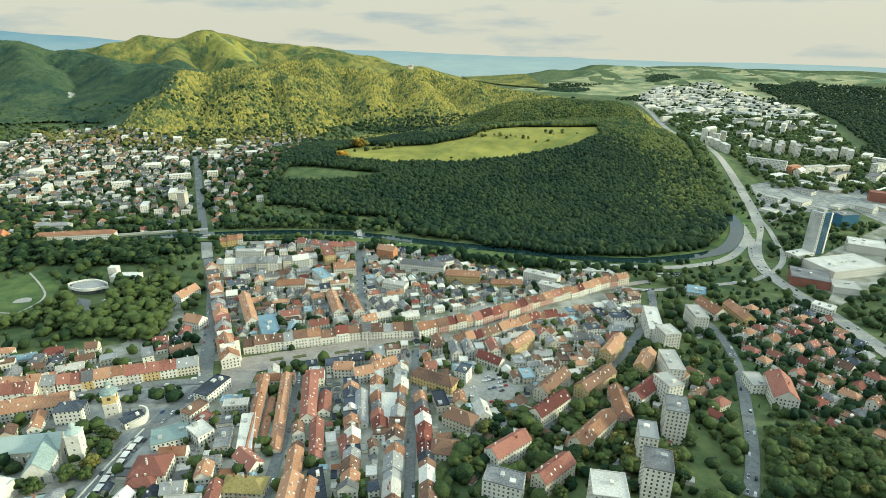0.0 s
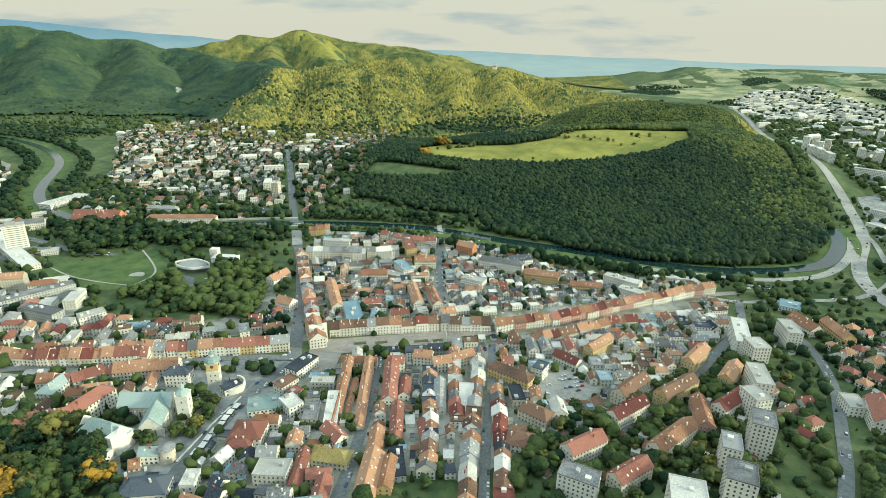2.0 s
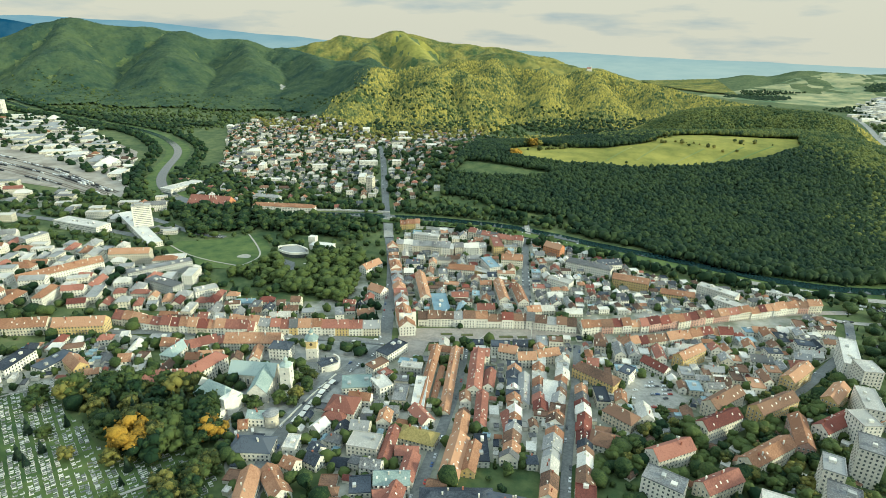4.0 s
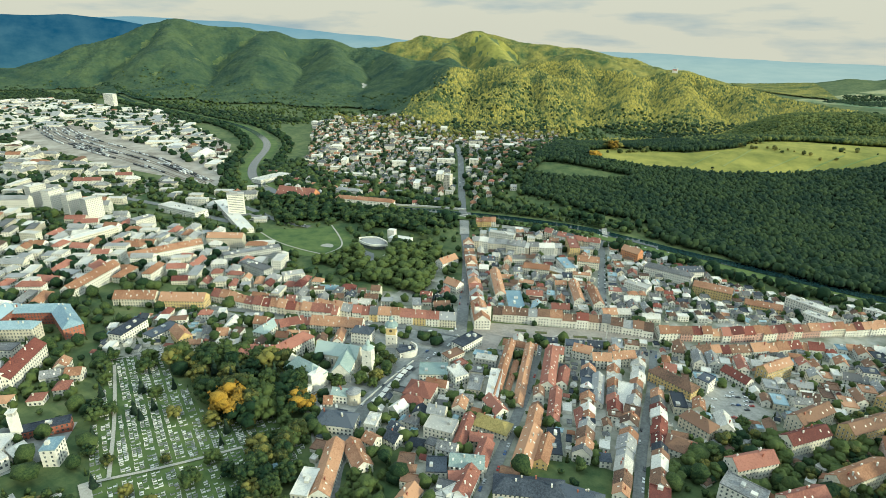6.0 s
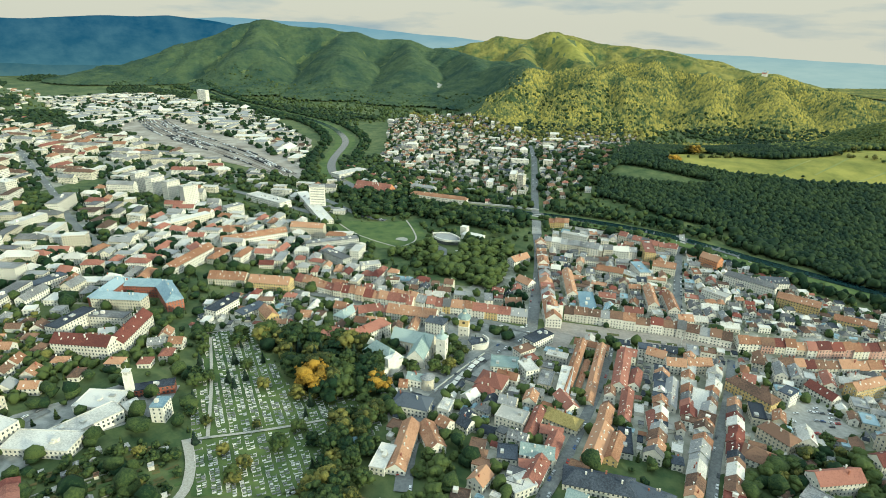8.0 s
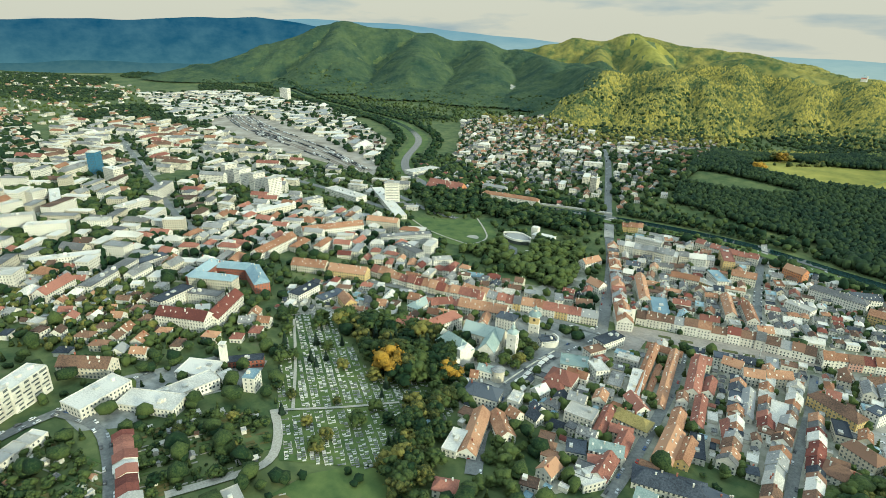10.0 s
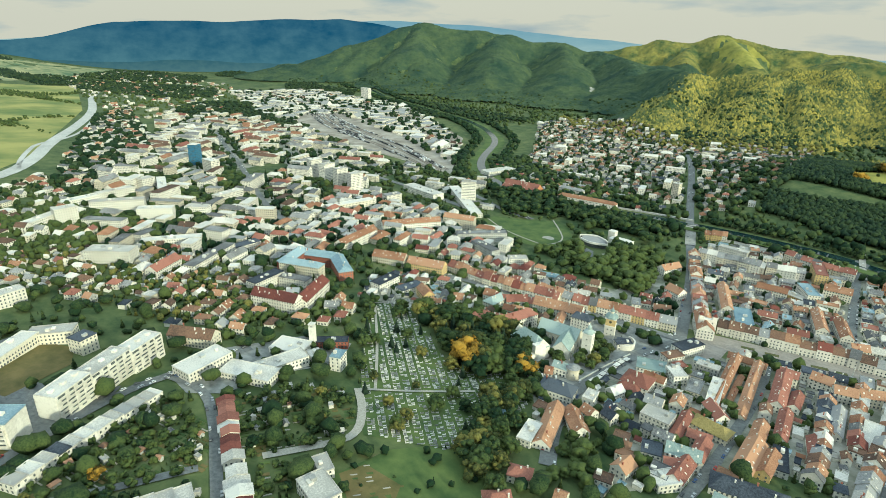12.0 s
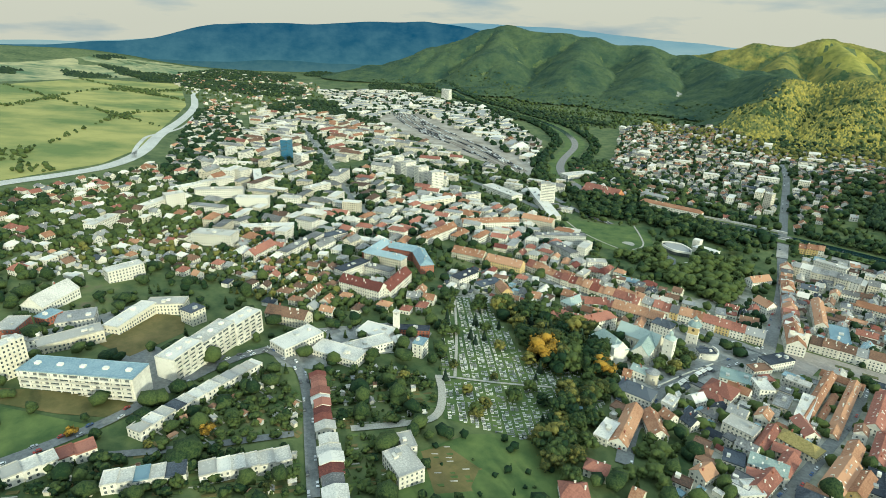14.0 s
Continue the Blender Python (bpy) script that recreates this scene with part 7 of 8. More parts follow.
for name, label, area, ang, cell, seed, sizes, roofs, walls, storeys, flat, chance in (
        ("old_town_houses", "close-packed old town houses with tiled roofs", CORE_D, 24, 14, 4, (10, 20, 8, 12), "oorrdbg", "wwcc", (2, 2, 3), 0.2, 1.0),
        ("old_town_houses", "close-packed old town backs with tiled and flat roofs", CORE_A, 15, 10.5, 40, (7, 13, 6, 9.5), "obdbgwgwgk", "wwwcg", (1, 2, 2), 0.35, 0.9),
        ("old_town_houses", "close-packed old town backs with tiled and flat roofs", CORE_B, 100, 10, 41, (6, 13, 5.5, 9), "obdbgwgwgk", "wwwcg", (1, 1, 2, 2), 0.4, 0.85),
        ("old_town_houses", "close-packed old town backs with tiled and flat roofs", CORE_I, 100, 10.5, 50, (7, 13, 6, 9.5), "obdbgwgwgk", "wwwcg", (1, 1, 2, 2), 0.4, 0.8),
        ("old_town_houses", "small houses and sheds behind the upper street", CORE_G, 30, 18, 42, (9, 16, 7, 11), "oordbgwk", "wwcg", (1, 2, 2), 0.35, 0.7),
        ("yard_sheds", "small sheds and annexes in the old town yards", CORE_B, 100, 6.5, 140, (3.5, 7.5, 3, 5), "ordgwgkt", "wwcg", (1, 1), 0.55, 0.75),
        ("yard_sheds", "small sheds and annexes in the old town yards", CORE_I, 100, 6.5, 141, (3.5, 7.5, 3, 5), "ordgwgkt", "wwcg", (1, 1), 0.55, 0.75),
        ("yard_sheds", "small sheds and annexes in the old town yards", CORE_A, 15, 7, 142, (3.5, 8, 3, 5), "ordgwgkt", "wwcg", (1, 1), 0.55, 0.7),
        ("yard_sheds", "small sheds and annexes in the old town yards", CORE_G, 30, 8, 143, (3.5, 8, 3, 5), "ordgwgkt", "wwcg", (1, 1), 0.55, 0.6),
        ("garden_sheds", "small garden sheds and garages between the blocks", SLAB_GREEN, 60, 12, 144, (4, 9, 3, 6), "ogwgb", "wwcg", (1, 1), 0.5, 0.4),
        ("garden_sheds", "tiny sheds and greenhouses in the back gardens", GARDENS_A, 68, 9, 147, (2.5, 5, 2, 3.5), "gwwob", "wgc", (0.8, 0.8), 0.5, 0.45),
        ("garden_sheds", "tiny sheds and greenhouses in the back gardens", GARDENS_B, 20, 9, 148, (2.5, 5, 2, 3.5), "gwwob", "wgc", (0.8, 0.8), 0.5, 0.4),
        ("garden_sheds", "tiny sheds and greenhouses in the back gardens", GARDENS_C, 65, 9, 149, (2.5, 5, 2, 3.5), "gwwob", "wgc", (0.8, 0.8), 0.5, 0.4),
        ("garden_sheds", "small garden sheds and garages in the suburb", SUBURB_R, 30, 12, 145, (4, 7, 3, 5), "ogwgb", "wwcg", (1, 1), 0.4, 0.4),
        ("garden_sheds", "small garden sheds and garages in the suburb", SUBURB_W, 40, 11, 146, (4, 7, 3, 5), "ogwgb", "wwcg", (1, 1), 0.4, 0.4),
        ("town_houses", "pale town houses with red and grey roofs", TOWN_W, 25, 20, 5, (14, 32, 10, 14), "oorrwgg", "wwwcc", (2, 3, 3, 4), 0.4, 1.0),
        ("town_houses", "pale flat-roofed town buildings", TOWN_X, 30, 22, 43, (14, 34, 10, 15), "oorwgg", "wwwcc", (2, 3, 3, 4), 0.5, 1.0),
        ("town_houses", "pale mixed town buildings by the station road", BEHIND_RAIL, 30, 30, 44, (18, 44, 11, 16), "orwwgg", "wwwcc", (2, 3, 4), 0.6, 0.8),
        ("town_blocks", "pale flat-roofed town blocks", TOWN_WW, 35, 25, 6, (16, 40, 11, 15), "oorwgggb", "wwwcc", (2, 3, 4, 4), 0.6, 0.9),
        ("town_blocks", "white flat-roofed apartment and office blocks", BLOCKS_NW, 35, 38, 7, (24, 56, 12, 16), "wggob", "wwwcc", (3, 4, 5, 7), 0.7, 0.75),
        ("town_blocks", "pale rows of apartment blocks", BLOCKS_N, 28, 42, 8, (26, 64, 12, 16), "wgggoorb", "wwccc", (3, 4, 4, 5), 0.4, 0.8),
        ("suburb_houses", "garden houses with tiled roofs", SUBURB_W, 40, 16.5, 9, (9, 14, 8, 11), "orbggww", "wwwcg", (1.5, 2, 2), 0.3, 1.0),
        ("suburb_houses", "scattered garden houses with tiled roofs", GARDEN_BELT, 35, 19, 109, (8, 13, 7, 10), "orbggk", "wwwcg", (1.5, 2), 0.2, 0.85),
        ("suburb_houses", "scattered pale houses below the bypass", WEST_WOOD, 35, 24, 151, (9, 17, 8, 11), "orbggw", "wwwc", (1.5, 2, 2), 0.25, 0.7),
        ("suburb_houses", "garden houses with tiled roofs", SUBURB_WW, 40, 25, 10, (10, 16, 9, 12), "oorbgw", "wwwc", (2, 2, 3), 0.3, 0.8),
        ("suburb_blocks", "pale low apartment blocks among the suburb houses", SUBURB_E, 20, 66, 47, (18, 42, 11, 14), "wwwg", "wwwc", (3, 4, 5), 0.85, 0.42),
        ("suburb_houses", "pale houses along the bypass", BYPASS_SUBURB, 35, 30, 49, (12, 26, 9, 13), "orbggw", "wwwwc", (1.5, 2, 2, 3), 0.4, 0.7),
        ("retail_halls", "large pale flat-roofed retail halls", TOWN_R, 30, 44, 48, (20, 60, 14, 28), "wwwgr", "wwwc", (1.5, 2, 3), 0.95, 0.7),
        ("suburb_houses", "crowded pale houses with tiled roofs beyond the river", SUBURB_E, 20, 22, 14, (9, 15, 8, 11), "obbggwk", "wwwwc", (1.5, 2, 2, 3), 0.2, 0.85),
        ("suburb_houses", "pale houses and sheds on the far bank", EAST_BANK, 20, 26, 45, (9, 22, 8, 12), "orbggw", "wwwwc", (1.5, 2, 2, 3), 0.3, 0.6),
        ("village_houses", "small white houses climbing the valley side", HILL_VILLAGE, 15, 25, 15, (9, 14, 8, 11), "orbbgk", "wwwwc", (1.5, 2), 0.1, 0.75),
        ("industrial_halls", "long pale flat-roofed industrial halls", INDUSTRY, 28, 60, 16, (26, 96, 16, 42), "wwggg", "wwcc", (1.5, 2, 2, 3), 0.95, 0.8),
        ("industrial_halls", "small pale sheds and workshops of the industrial estate", INDUSTRY, 28, 34, 116, (12, 30, 9, 16), "wggbo", "wwcc", (1, 1, 2), 0.7, 0.35),
        ("far_town_houses", "far pale town blocks along the valley", FAR_TOWN_N, 20, 52, 17, (12, 34, 10, 16), "wggoorb", "wwcc", (1.5, 2, 3), 0.45, 0.4),
        ("far_town_houses", "far pale town spread over the valley", FAR_TOWN_R, 30, 46, 19, (24, 80, 14, 34), "wwwwg", "wwwwc", (1, 2, 2, 3, 5), 0.95, 0.75),
        ("far_estate_blocks", "far white panel apartment blocks and halls", FAR_BLOCKS_R, 35, 52, 18, (20, 60, 12, 22), "wwwg", "wwwwc", (1, 2, 2, 3, 6), 0.9, 0.5)):
    far_houses(name, label, area, ang, cell, seed, sizes, roofs, walls, storeys, flat, chance)


# ---- greenery ----
MUSEUM_YARD = [(-468, 606), (-428, 588), (-392, 548), (-372, 566), (-392, 610), (-372, 660), (-392, 705), (-462, 706), (-470, 650)]


def wood_area(name, poly, spacing, seed, height, mat, label, lumps=4, chance=1.0, clear=True, low=0.6, high=1.3):
    gx, gy, rng = scatter(poly, spacing, seed, avoid=[MUSEUM_YARD])
    keep = rng.uniform(0, 1, len(gx)) < chance
    if clear:
        i, j = ((gx - GX0) / GC).astype(int).clip(0, TAKEN.shape[0] - 1), ((gy - GY0) / GC).astype(int).clip(0, TAKEN.shape[1] - 1)
        keep &= ~TAKEN[i, j]
    return woods(name, gx[keep], gy[keep], rng, height, mat, label, "mixed" if lumps > 1 else "broad", lumps, low, high)


def plant_area(poly, spacing, seed, kinds, low, high, chance=1.0, clear=False):
    gx, gy, rng = scatter(poly, spacing, seed)
    for x, y in zip(gx, gy):
        if rng.uniform() > chance:
            continue
        if clear and not is_free(footprint(x, y, 0, 4, 4)):
            continue
        plant(kinds[rng.integers(len(kinds))], float(x), float(y), rng.uniform(low, high))


plant_area(CHURCH_WOOD, 12.5, 21, ["green", "green", "green", "dark", "green", "olive"], 15, 22)
plant("gold", -290, 196, 27)
plant("gold", -297, 205, 21)
plant("gold", -252, 226, 19)
plant("olive", -303, 215, 24)
plant("olive", -282, 205, 22)
plant_area(CEMETERY_WOOD, 11.0, 22, ["green", "olive", "olive", "green", "green"], 11, 17)
plant_area(CEMETERY, 17, 23, ["dark", "green", "dark", "green", "olive"], 6, 13, 0.5)
for px, py, kind, tall in ((-420, 196, "green", 12), (-408, 186, "green", 11), (-392, 172, "dark", 13), (-380, 160, "green", 10), (-366, 150, "green", 12), (-350, 136, "dark", 11), (-336, 124, "green", 9), (-352, 168, "dark", 13), (-372, 190, "dark", 14), (-345, 178, "dark", 11), (-398, 214, "green", 12), (-408, 226, "green", 13)):
    plant(kind, px, py, tall)
wood_area("park_trees", PARK_WOOD_A, 11, 24, 15, M_LEAF, "dense green park trees", 6, 1.0, False)
wood_area("park_trees", PARK_WOOD_B, 10, 25, 14, M_LEAF, "dense green park trees", 6, 1.0, False)
for area, seed in ((GARDENS_A, 26), (GARDENS_B, 27), (GARDENS_C, 28), (GARDENS_D, 29)):
    plant_area(area, 13, seed, ["green", "olive", "green", "green"], 5, 9, 0.38)
    wood_area("garden_bushes", area, 5.5, seed + 200, 5.0, M_LEAF, "bushes and fruit trees in the back gardens", 6, 0.6, False, 0.4, 1.4)
def garden_plots(poly, ang, seed):
    """Vegetable beds, paths and low walls of back gardens."""
    rng = random.Random(seed)
    beds = {"dry": Soup(), "lawn": Soup(), "path": Soup()}
    cx, cy = sum(q[0] for q in poly) / len(poly), sum(q[1] for q in poly) / len(poly)
    c, s = math.cos(radians(ang)), math.sin(radians(ang))
    for i in range(-16, 17):
        for j in range(-30, 31):
            u, v = i * 8.5, j * 3.4
            x, y = cx + c * u - s * v, cy + s * u + c * v
            if rng.random() < 0.35 or not inside(poly, np.array([x]), np.array([y]))[0]:
                continue
            z = ground(x, y)
            kind = rng.choice(("dry", "lawn", "lawn", "dry", "path"))
            beds[kind].box(x, y, z - 0.4, z + (0.34 if kind != "path" else 0.42), rng.uniform(4, 8), 0.8 if kind == "path" else rng.uniform(1.2, 2.6), radians(ang + rng.uniform(-3, 3)))
    for kind, mat, words in (("dry", M_DRYLAWN, "brown dug vegetable beds in the back gardens"), ("lawn", M_LAWN, "green vegetable rows in the back gardens"), ("path", M_GRAVEL, "pale garden paths between the beds")):
        if beds[kind].v:
            tagged(beds[kind].object("garden_beds", mat), words, "garden", kind="stuff")


for area, turn, seed in ((GARDENS_A, 68, 1), (GARDENS_B, 20, 2), (GARDENS_C, 65, 3), (GARDENS_D, 65, 4), (GARDEN_PLOT, 60, 5)):
    garden_plots(area, turn, seed)
plant("gold", -356, -128, 7)
plant("gold", -322, -62, 9)
for px, py, kind, tall in ((-228, 292, "olive", 13), (-236, 282, "green", 12), (-240, 310, "green", 15), (-232, 322, "olive", 12), (-226, 305, "green", 10), (-250, 270, "green", 12), (-225, 283, "green", 9), (-242, 330, "green", 9), (-290, 290, "dark", 11), (-302, 298, "dark", 12)):
    plant(kind, px, py, tall)
plant_area(SLAB_GREEN, 15, 30, ["green", "green", "olive"], 8, 13, 0.5, True)
plant_area(CORE_B, 17, 31, ["green", "olive", "green"], 6, 10, 0.35, True)
wood_area("garden_trees", SLAB_GREEN, 8, 131, 10, M_LEAF, "broadleaf trees between the slab blocks", 6, 0.5, True, 0.5, 1.3)
wood_area("garden_trees", SLAB_GREEN, 14, 132, 9, M_OLIVE, "yellowing trees between the slab blocks", 6, 0.5, True, 0.5, 1.3)
wood_area("hillside_bushes", SLOPE_LAWN, 8.5, 35, 4.5, M_LEAF, "bushes scattered on the grass slope", 3, 0.35, False, 0.4, 1.5)
wood_area("hillside_wood", WOOD_RR, 6.5, 34, 10, M_LEAF, "dense broadleaf wood on the slope", 8, 0.8, True, 0.5, 1.4)
wood_area("hillside_wood", WOOD_RR, 9, 134, 10, M_OLIVE, "broadleaf trees turning olive in the slope wood", 8, 0.7, True, 0.5, 1.3)
for k, area in enumerate((CORE_B, CORE_I, CORE_A, CORE_G)):
    wood_area("yard_trees", area, 5.5, 150 + k, 7, M_LEAF, "trees and bushes in the old town yards", 5, 0.22, True, 0.4, 1.4)
banks = np.array([(x + s * (36 + 9 * k), y + s * (36 + 9 * k) * 0.8) for x, y in along(rounded(RIVER), 9) for s in (-1, 1) for k in range(3)])
brng = np.random.default_rng(8)
banks = banks[brng.uniform(0, 1, len(banks)) < 0.6] + brng.uniform(-4, 4, (1, 2))
bi, bj = ((banks[:, 0] - GX0) / GC).astype(int).clip(0, TAKEN.shape[0] - 1), ((banks[:, 1] - GY0) / GC).astype(int).clip(0, TAKEN.shape[1] - 1)
banks = banks[~TAKEN[bi, bj]]
woods("riverside_trees", banks[:, 0], banks[:, 1], brng, 12, M_LEAF, "trees lining the river banks", "broad", 3, 0.5, 1.3)
for k in range(19):
    plant("green", -338 + k * 11.5, 838 + (k % 2) * 0.8, 8 + (k * 7) % 3)
for k in range(14):
    plant("green", -325 + k * 14.0, 801 - (k % 3), 6 + (k * 5) % 3)
wood_area("riverside_trees", [(520, 965), (560, 1060), (600, 1200), (650, 1400), (725, 1640), (690, 1650), (620, 1420), (565, 1220), (505, 1010)], 8, 133, 13, M_LEAF, "trees between the river and the motorway", 4, 0.9, False)
wood_area("riverside_trees", RIVER_WOOD, 9, 33, 14, M_FOREST, "dark trees along the river bank")
for k, (area, space, part_of, tall) in enumerate((
        (CORE_A, 9, 0.25, 8), (CORE_C, 9, 0.45, 8), (CORE_D, 9, 0.35, 8), (CORE_E, 8, 0.5, 9), (CORE_F, 8, 0.5, 9), (CORE_G, 9, 0.4, 8), (CORE_I, 9, 0.3, 8), (TOWN_W, 11, 0.6, 9), (TOWN_WW, 10, 0.6, 9), (TOWN_X, 10, 0.6, 9),
        (BLOCKS_NW, 11, 0.7, 10), (BLOCKS_N, 15, 0.7, 10), (SUBURB_W, 8, 0.6, 6.5), (SUBURB_WW, 7, 0.8, 9), (SUBURB_M, 6, 0.75, 7), (SUBURB_R, 7.5, 0.75, 8), (SUBURB_RR, 7.5, 0.8, 9), (SLAB_GREEN, 9, 0.45, 8),
        (SUBURB_E, 12.5, 0.7, 8), (HILL_VILLAGE, 10, 0.7, 9), (EAST_BANK, 11, 0.6, 10), (BEHIND_RAIL, 13, 0.5, 9), (INDUSTRY, 20, 0.5, 11), (FAR_BLOCKS_R, 13, 0.75, 11), (FAR_TOWN_R, 24, 0.45, 11), (WEST_WOOD, 8.5, 0.5, 7), (BYPASS_SUBURB, 12, 0.7, 10), (FAR_TOWN_N, 24, 0.35, 9))):
    wood_area("garden_trees", area, space, 60 + k, tall, M_LEAF, "garden trees and bushes among the houses", 2 if k > 17 and k != 25 or k in (10, 11) else 3, part_of)
wood_area("street_wood", MARKET_WOOD, 8, 36, 9, M_LEAF, "trees and bushes on the slope by the street", 6, 0.8)
plant_area(CEMETERY_EDGE, 9, 37, ["green", "olive", "olive", "gold", "green"], 8, 13, 0.7, True)

gx, gy, rng = scatter(SLOPE_GREEN, 15, 92)
lines = np.abs(np.sin(gx / 260 + gy / 190 + 0.6 * np.sin(gy / 110))) * np.abs(np.cos(gy / 150 - gx / 500))
keep = lines < 0.035 + 0.10 * (np.sin(gx / 330 + 1) * np.sin(gy / 160 + gx / 700) > 0.35)
woods("pasture_hedges", gx[keep], gy[keep], rng, 8, M_LEAF, "dark hedges and tree lines across the pasture", "broad", 2, 0.5, 1.3)

# scrub and trees on all ground that nothing else covers
near = [(-900, -250), (-200, -250), (900, 150), (900, 700), (600, 1150), (-900, 1150), (-1100, 500)]
gx, gy, rng = scatter(near, 11.5, 77)
i, j = ((gx - GX0) / GC).astype(int), ((gy - GY0) / GC).astype(int)
keep = ~TAKEN[i, j] & ~inside(URPIN, gx, gy) & (rng.uniform(0, 1, len(gx)) < 0.55)
for area in (CORE_J, CORE_A, CORE_B, CORE_C, CORE_D, CORE_E, CORE_F, CORE_G, CORE_H, CORE_I, SUBURB_W, SUBURB_WW, SUBURB_M, SUBURB_R, SUBURB_RR, SUBURB_E, TOWN_W, TOWN_WW, BLOCKS_NW, MALL_GROUND, SPORT_FIELD):
    keep &= ~inside(area, gx, gy)
woods("scrub_trees", gx[keep], gy[keep], rng, 8, M_LEAF, "scattered trees and scrub on rough grass", "mixed", 2, 0.4, 1.4)
valley = [(-4500, 300), (-900, 900), (900, 800), (4200, 1500), (3000, 3500), (700, 4500), (700, 2200), (-400, 2300), (-1300, 1700), (-4300, 1900)]
gx, gy, rng = scatter(valley, 20, 78)
spread = np.sin(gx / 310 + np.sin(gy / 240) * 1.5) * np.sin(gy / 270 + 1.3 * np.sin(gx / 400))
keep = (spread > 0.05) & (hills(gx, gy) < 22) & ~inside(URPIN, gx, gy) & (np.hypot(gx, gy) < 4700) & ~inside(INDUSTRY, gx, gy) & ~inside(FAR_BLOCKS_R, gx, gy) & ~inside(SUBURB_E, gx, gy) & ~inside(SLOPE_GREEN, gx, gy) & ~inside(BLOCKS_N, gx, gy) & ~inside(FAR_TOWN_R, gx, gy)
i, j = ((gx - GX0) / GC).astype(int).clip(0, TAKEN.shape[0] - 1), ((gy - GY0) / GC).astype(int).clip(0, TAKEN.shape[1] - 1)
keep &= ~(TAKEN[i, j] & (gx > GX0) & (gx < 1990) & (gy < 2030))
woods("valley_woods", gx[keep], gy[keep], rng, 13, M_FOREST, "dark woods scattered over the far valley", "broad", 1, wide=0.55)

wood_area("valley_woods", [(1610, 2330), (1780, 2830), (1900, 3600), (3200, 3000), (2600, 1500), (1700, 1000), (1250, 1250), (1330, 1746)], 14, 79, 15, M_FOREST, "dark broadleaf woods on the far valley side", 1, 0.8, False, 0.7, 1.3)
for poly, seed in ((FAR_PLAIN_R, 81), (FAR_PLAIN_L, 82)):
    gx, gy, rng = scatter(poly, 17, seed)
    spread = np.sin(gx / 190 + np.sin(gy / 140) * 1.6) * np.sin(gy / 150 + 1.4 * np.sin(gx / 230)) + 0.25 * np.sin((gx - gy) / 45)
    sel = (spread > 0.42) & (np.hypot(gx, gy) < 4700)
    woods("valley_woods", gx[sel], gy[sel], rng, 11, M_FOREST, "dark copses between the far fields", "far", 1, 0.7, 1.3, 0.9)
# turning-leaf colour here also stands for yellow sunlight on the trees
wood_area("foot_trees", HILL_FOOT, 11, 91, 11, M_OLIVE, "yellowing trees at the foot of the hills, sunlight painted in", 2, 0.6)
foot = [(-3300, 1900), (-2300, 1700), (-1650, 1640), (-1330, 1500), (-1200, 1950), (-400, 1800), (-300, 1500), (0, 1900), (600, 2200), (-300, 2300), (-1200, 2250), (-2600, 2200)]
wood_area("foot_woods", foot, 19, 93, 11, M_LEAF, "mixed trees between the suburb and the hills", 2, 0.45)
wood_area("garden_trees", GARDEN_BELT, 7.5, 194, 6.5, M_OLIVE, "fruit trees and bushes turning olive in the gardens", 4, 0.5, True, 0.5, 1.4)
for px, py, kind, tall in ((-210, 1150, "gold", 20), (-204, 1162, "gold", 17), (-186, 1262, "gold", 24), (-196, 1270, "olive", 22), (-176, 1268, "olive", 20), (-126, 1272, "green", 12), (-114, 1270, "olive", 11), (-87, 1266, "green", 11), (-76, 1264, "green", 10),
                         (71, 1335, "olive", 11), (80, 1338, "green", 9), (106, 1392, "olive", 12), (114, 1384, "green", 10), (137, 1325, "olive", 10), (150, 1312, "green", 7), (252, 1378, "green", 9), (268, 1380, "olive", 8), (295, 1384, "green", 9), (246, 1302, "olive", 8), (20, 1170, "green", 6), (-60, 1150, "olive", 5)):
    plant(kind, px, py, tall)

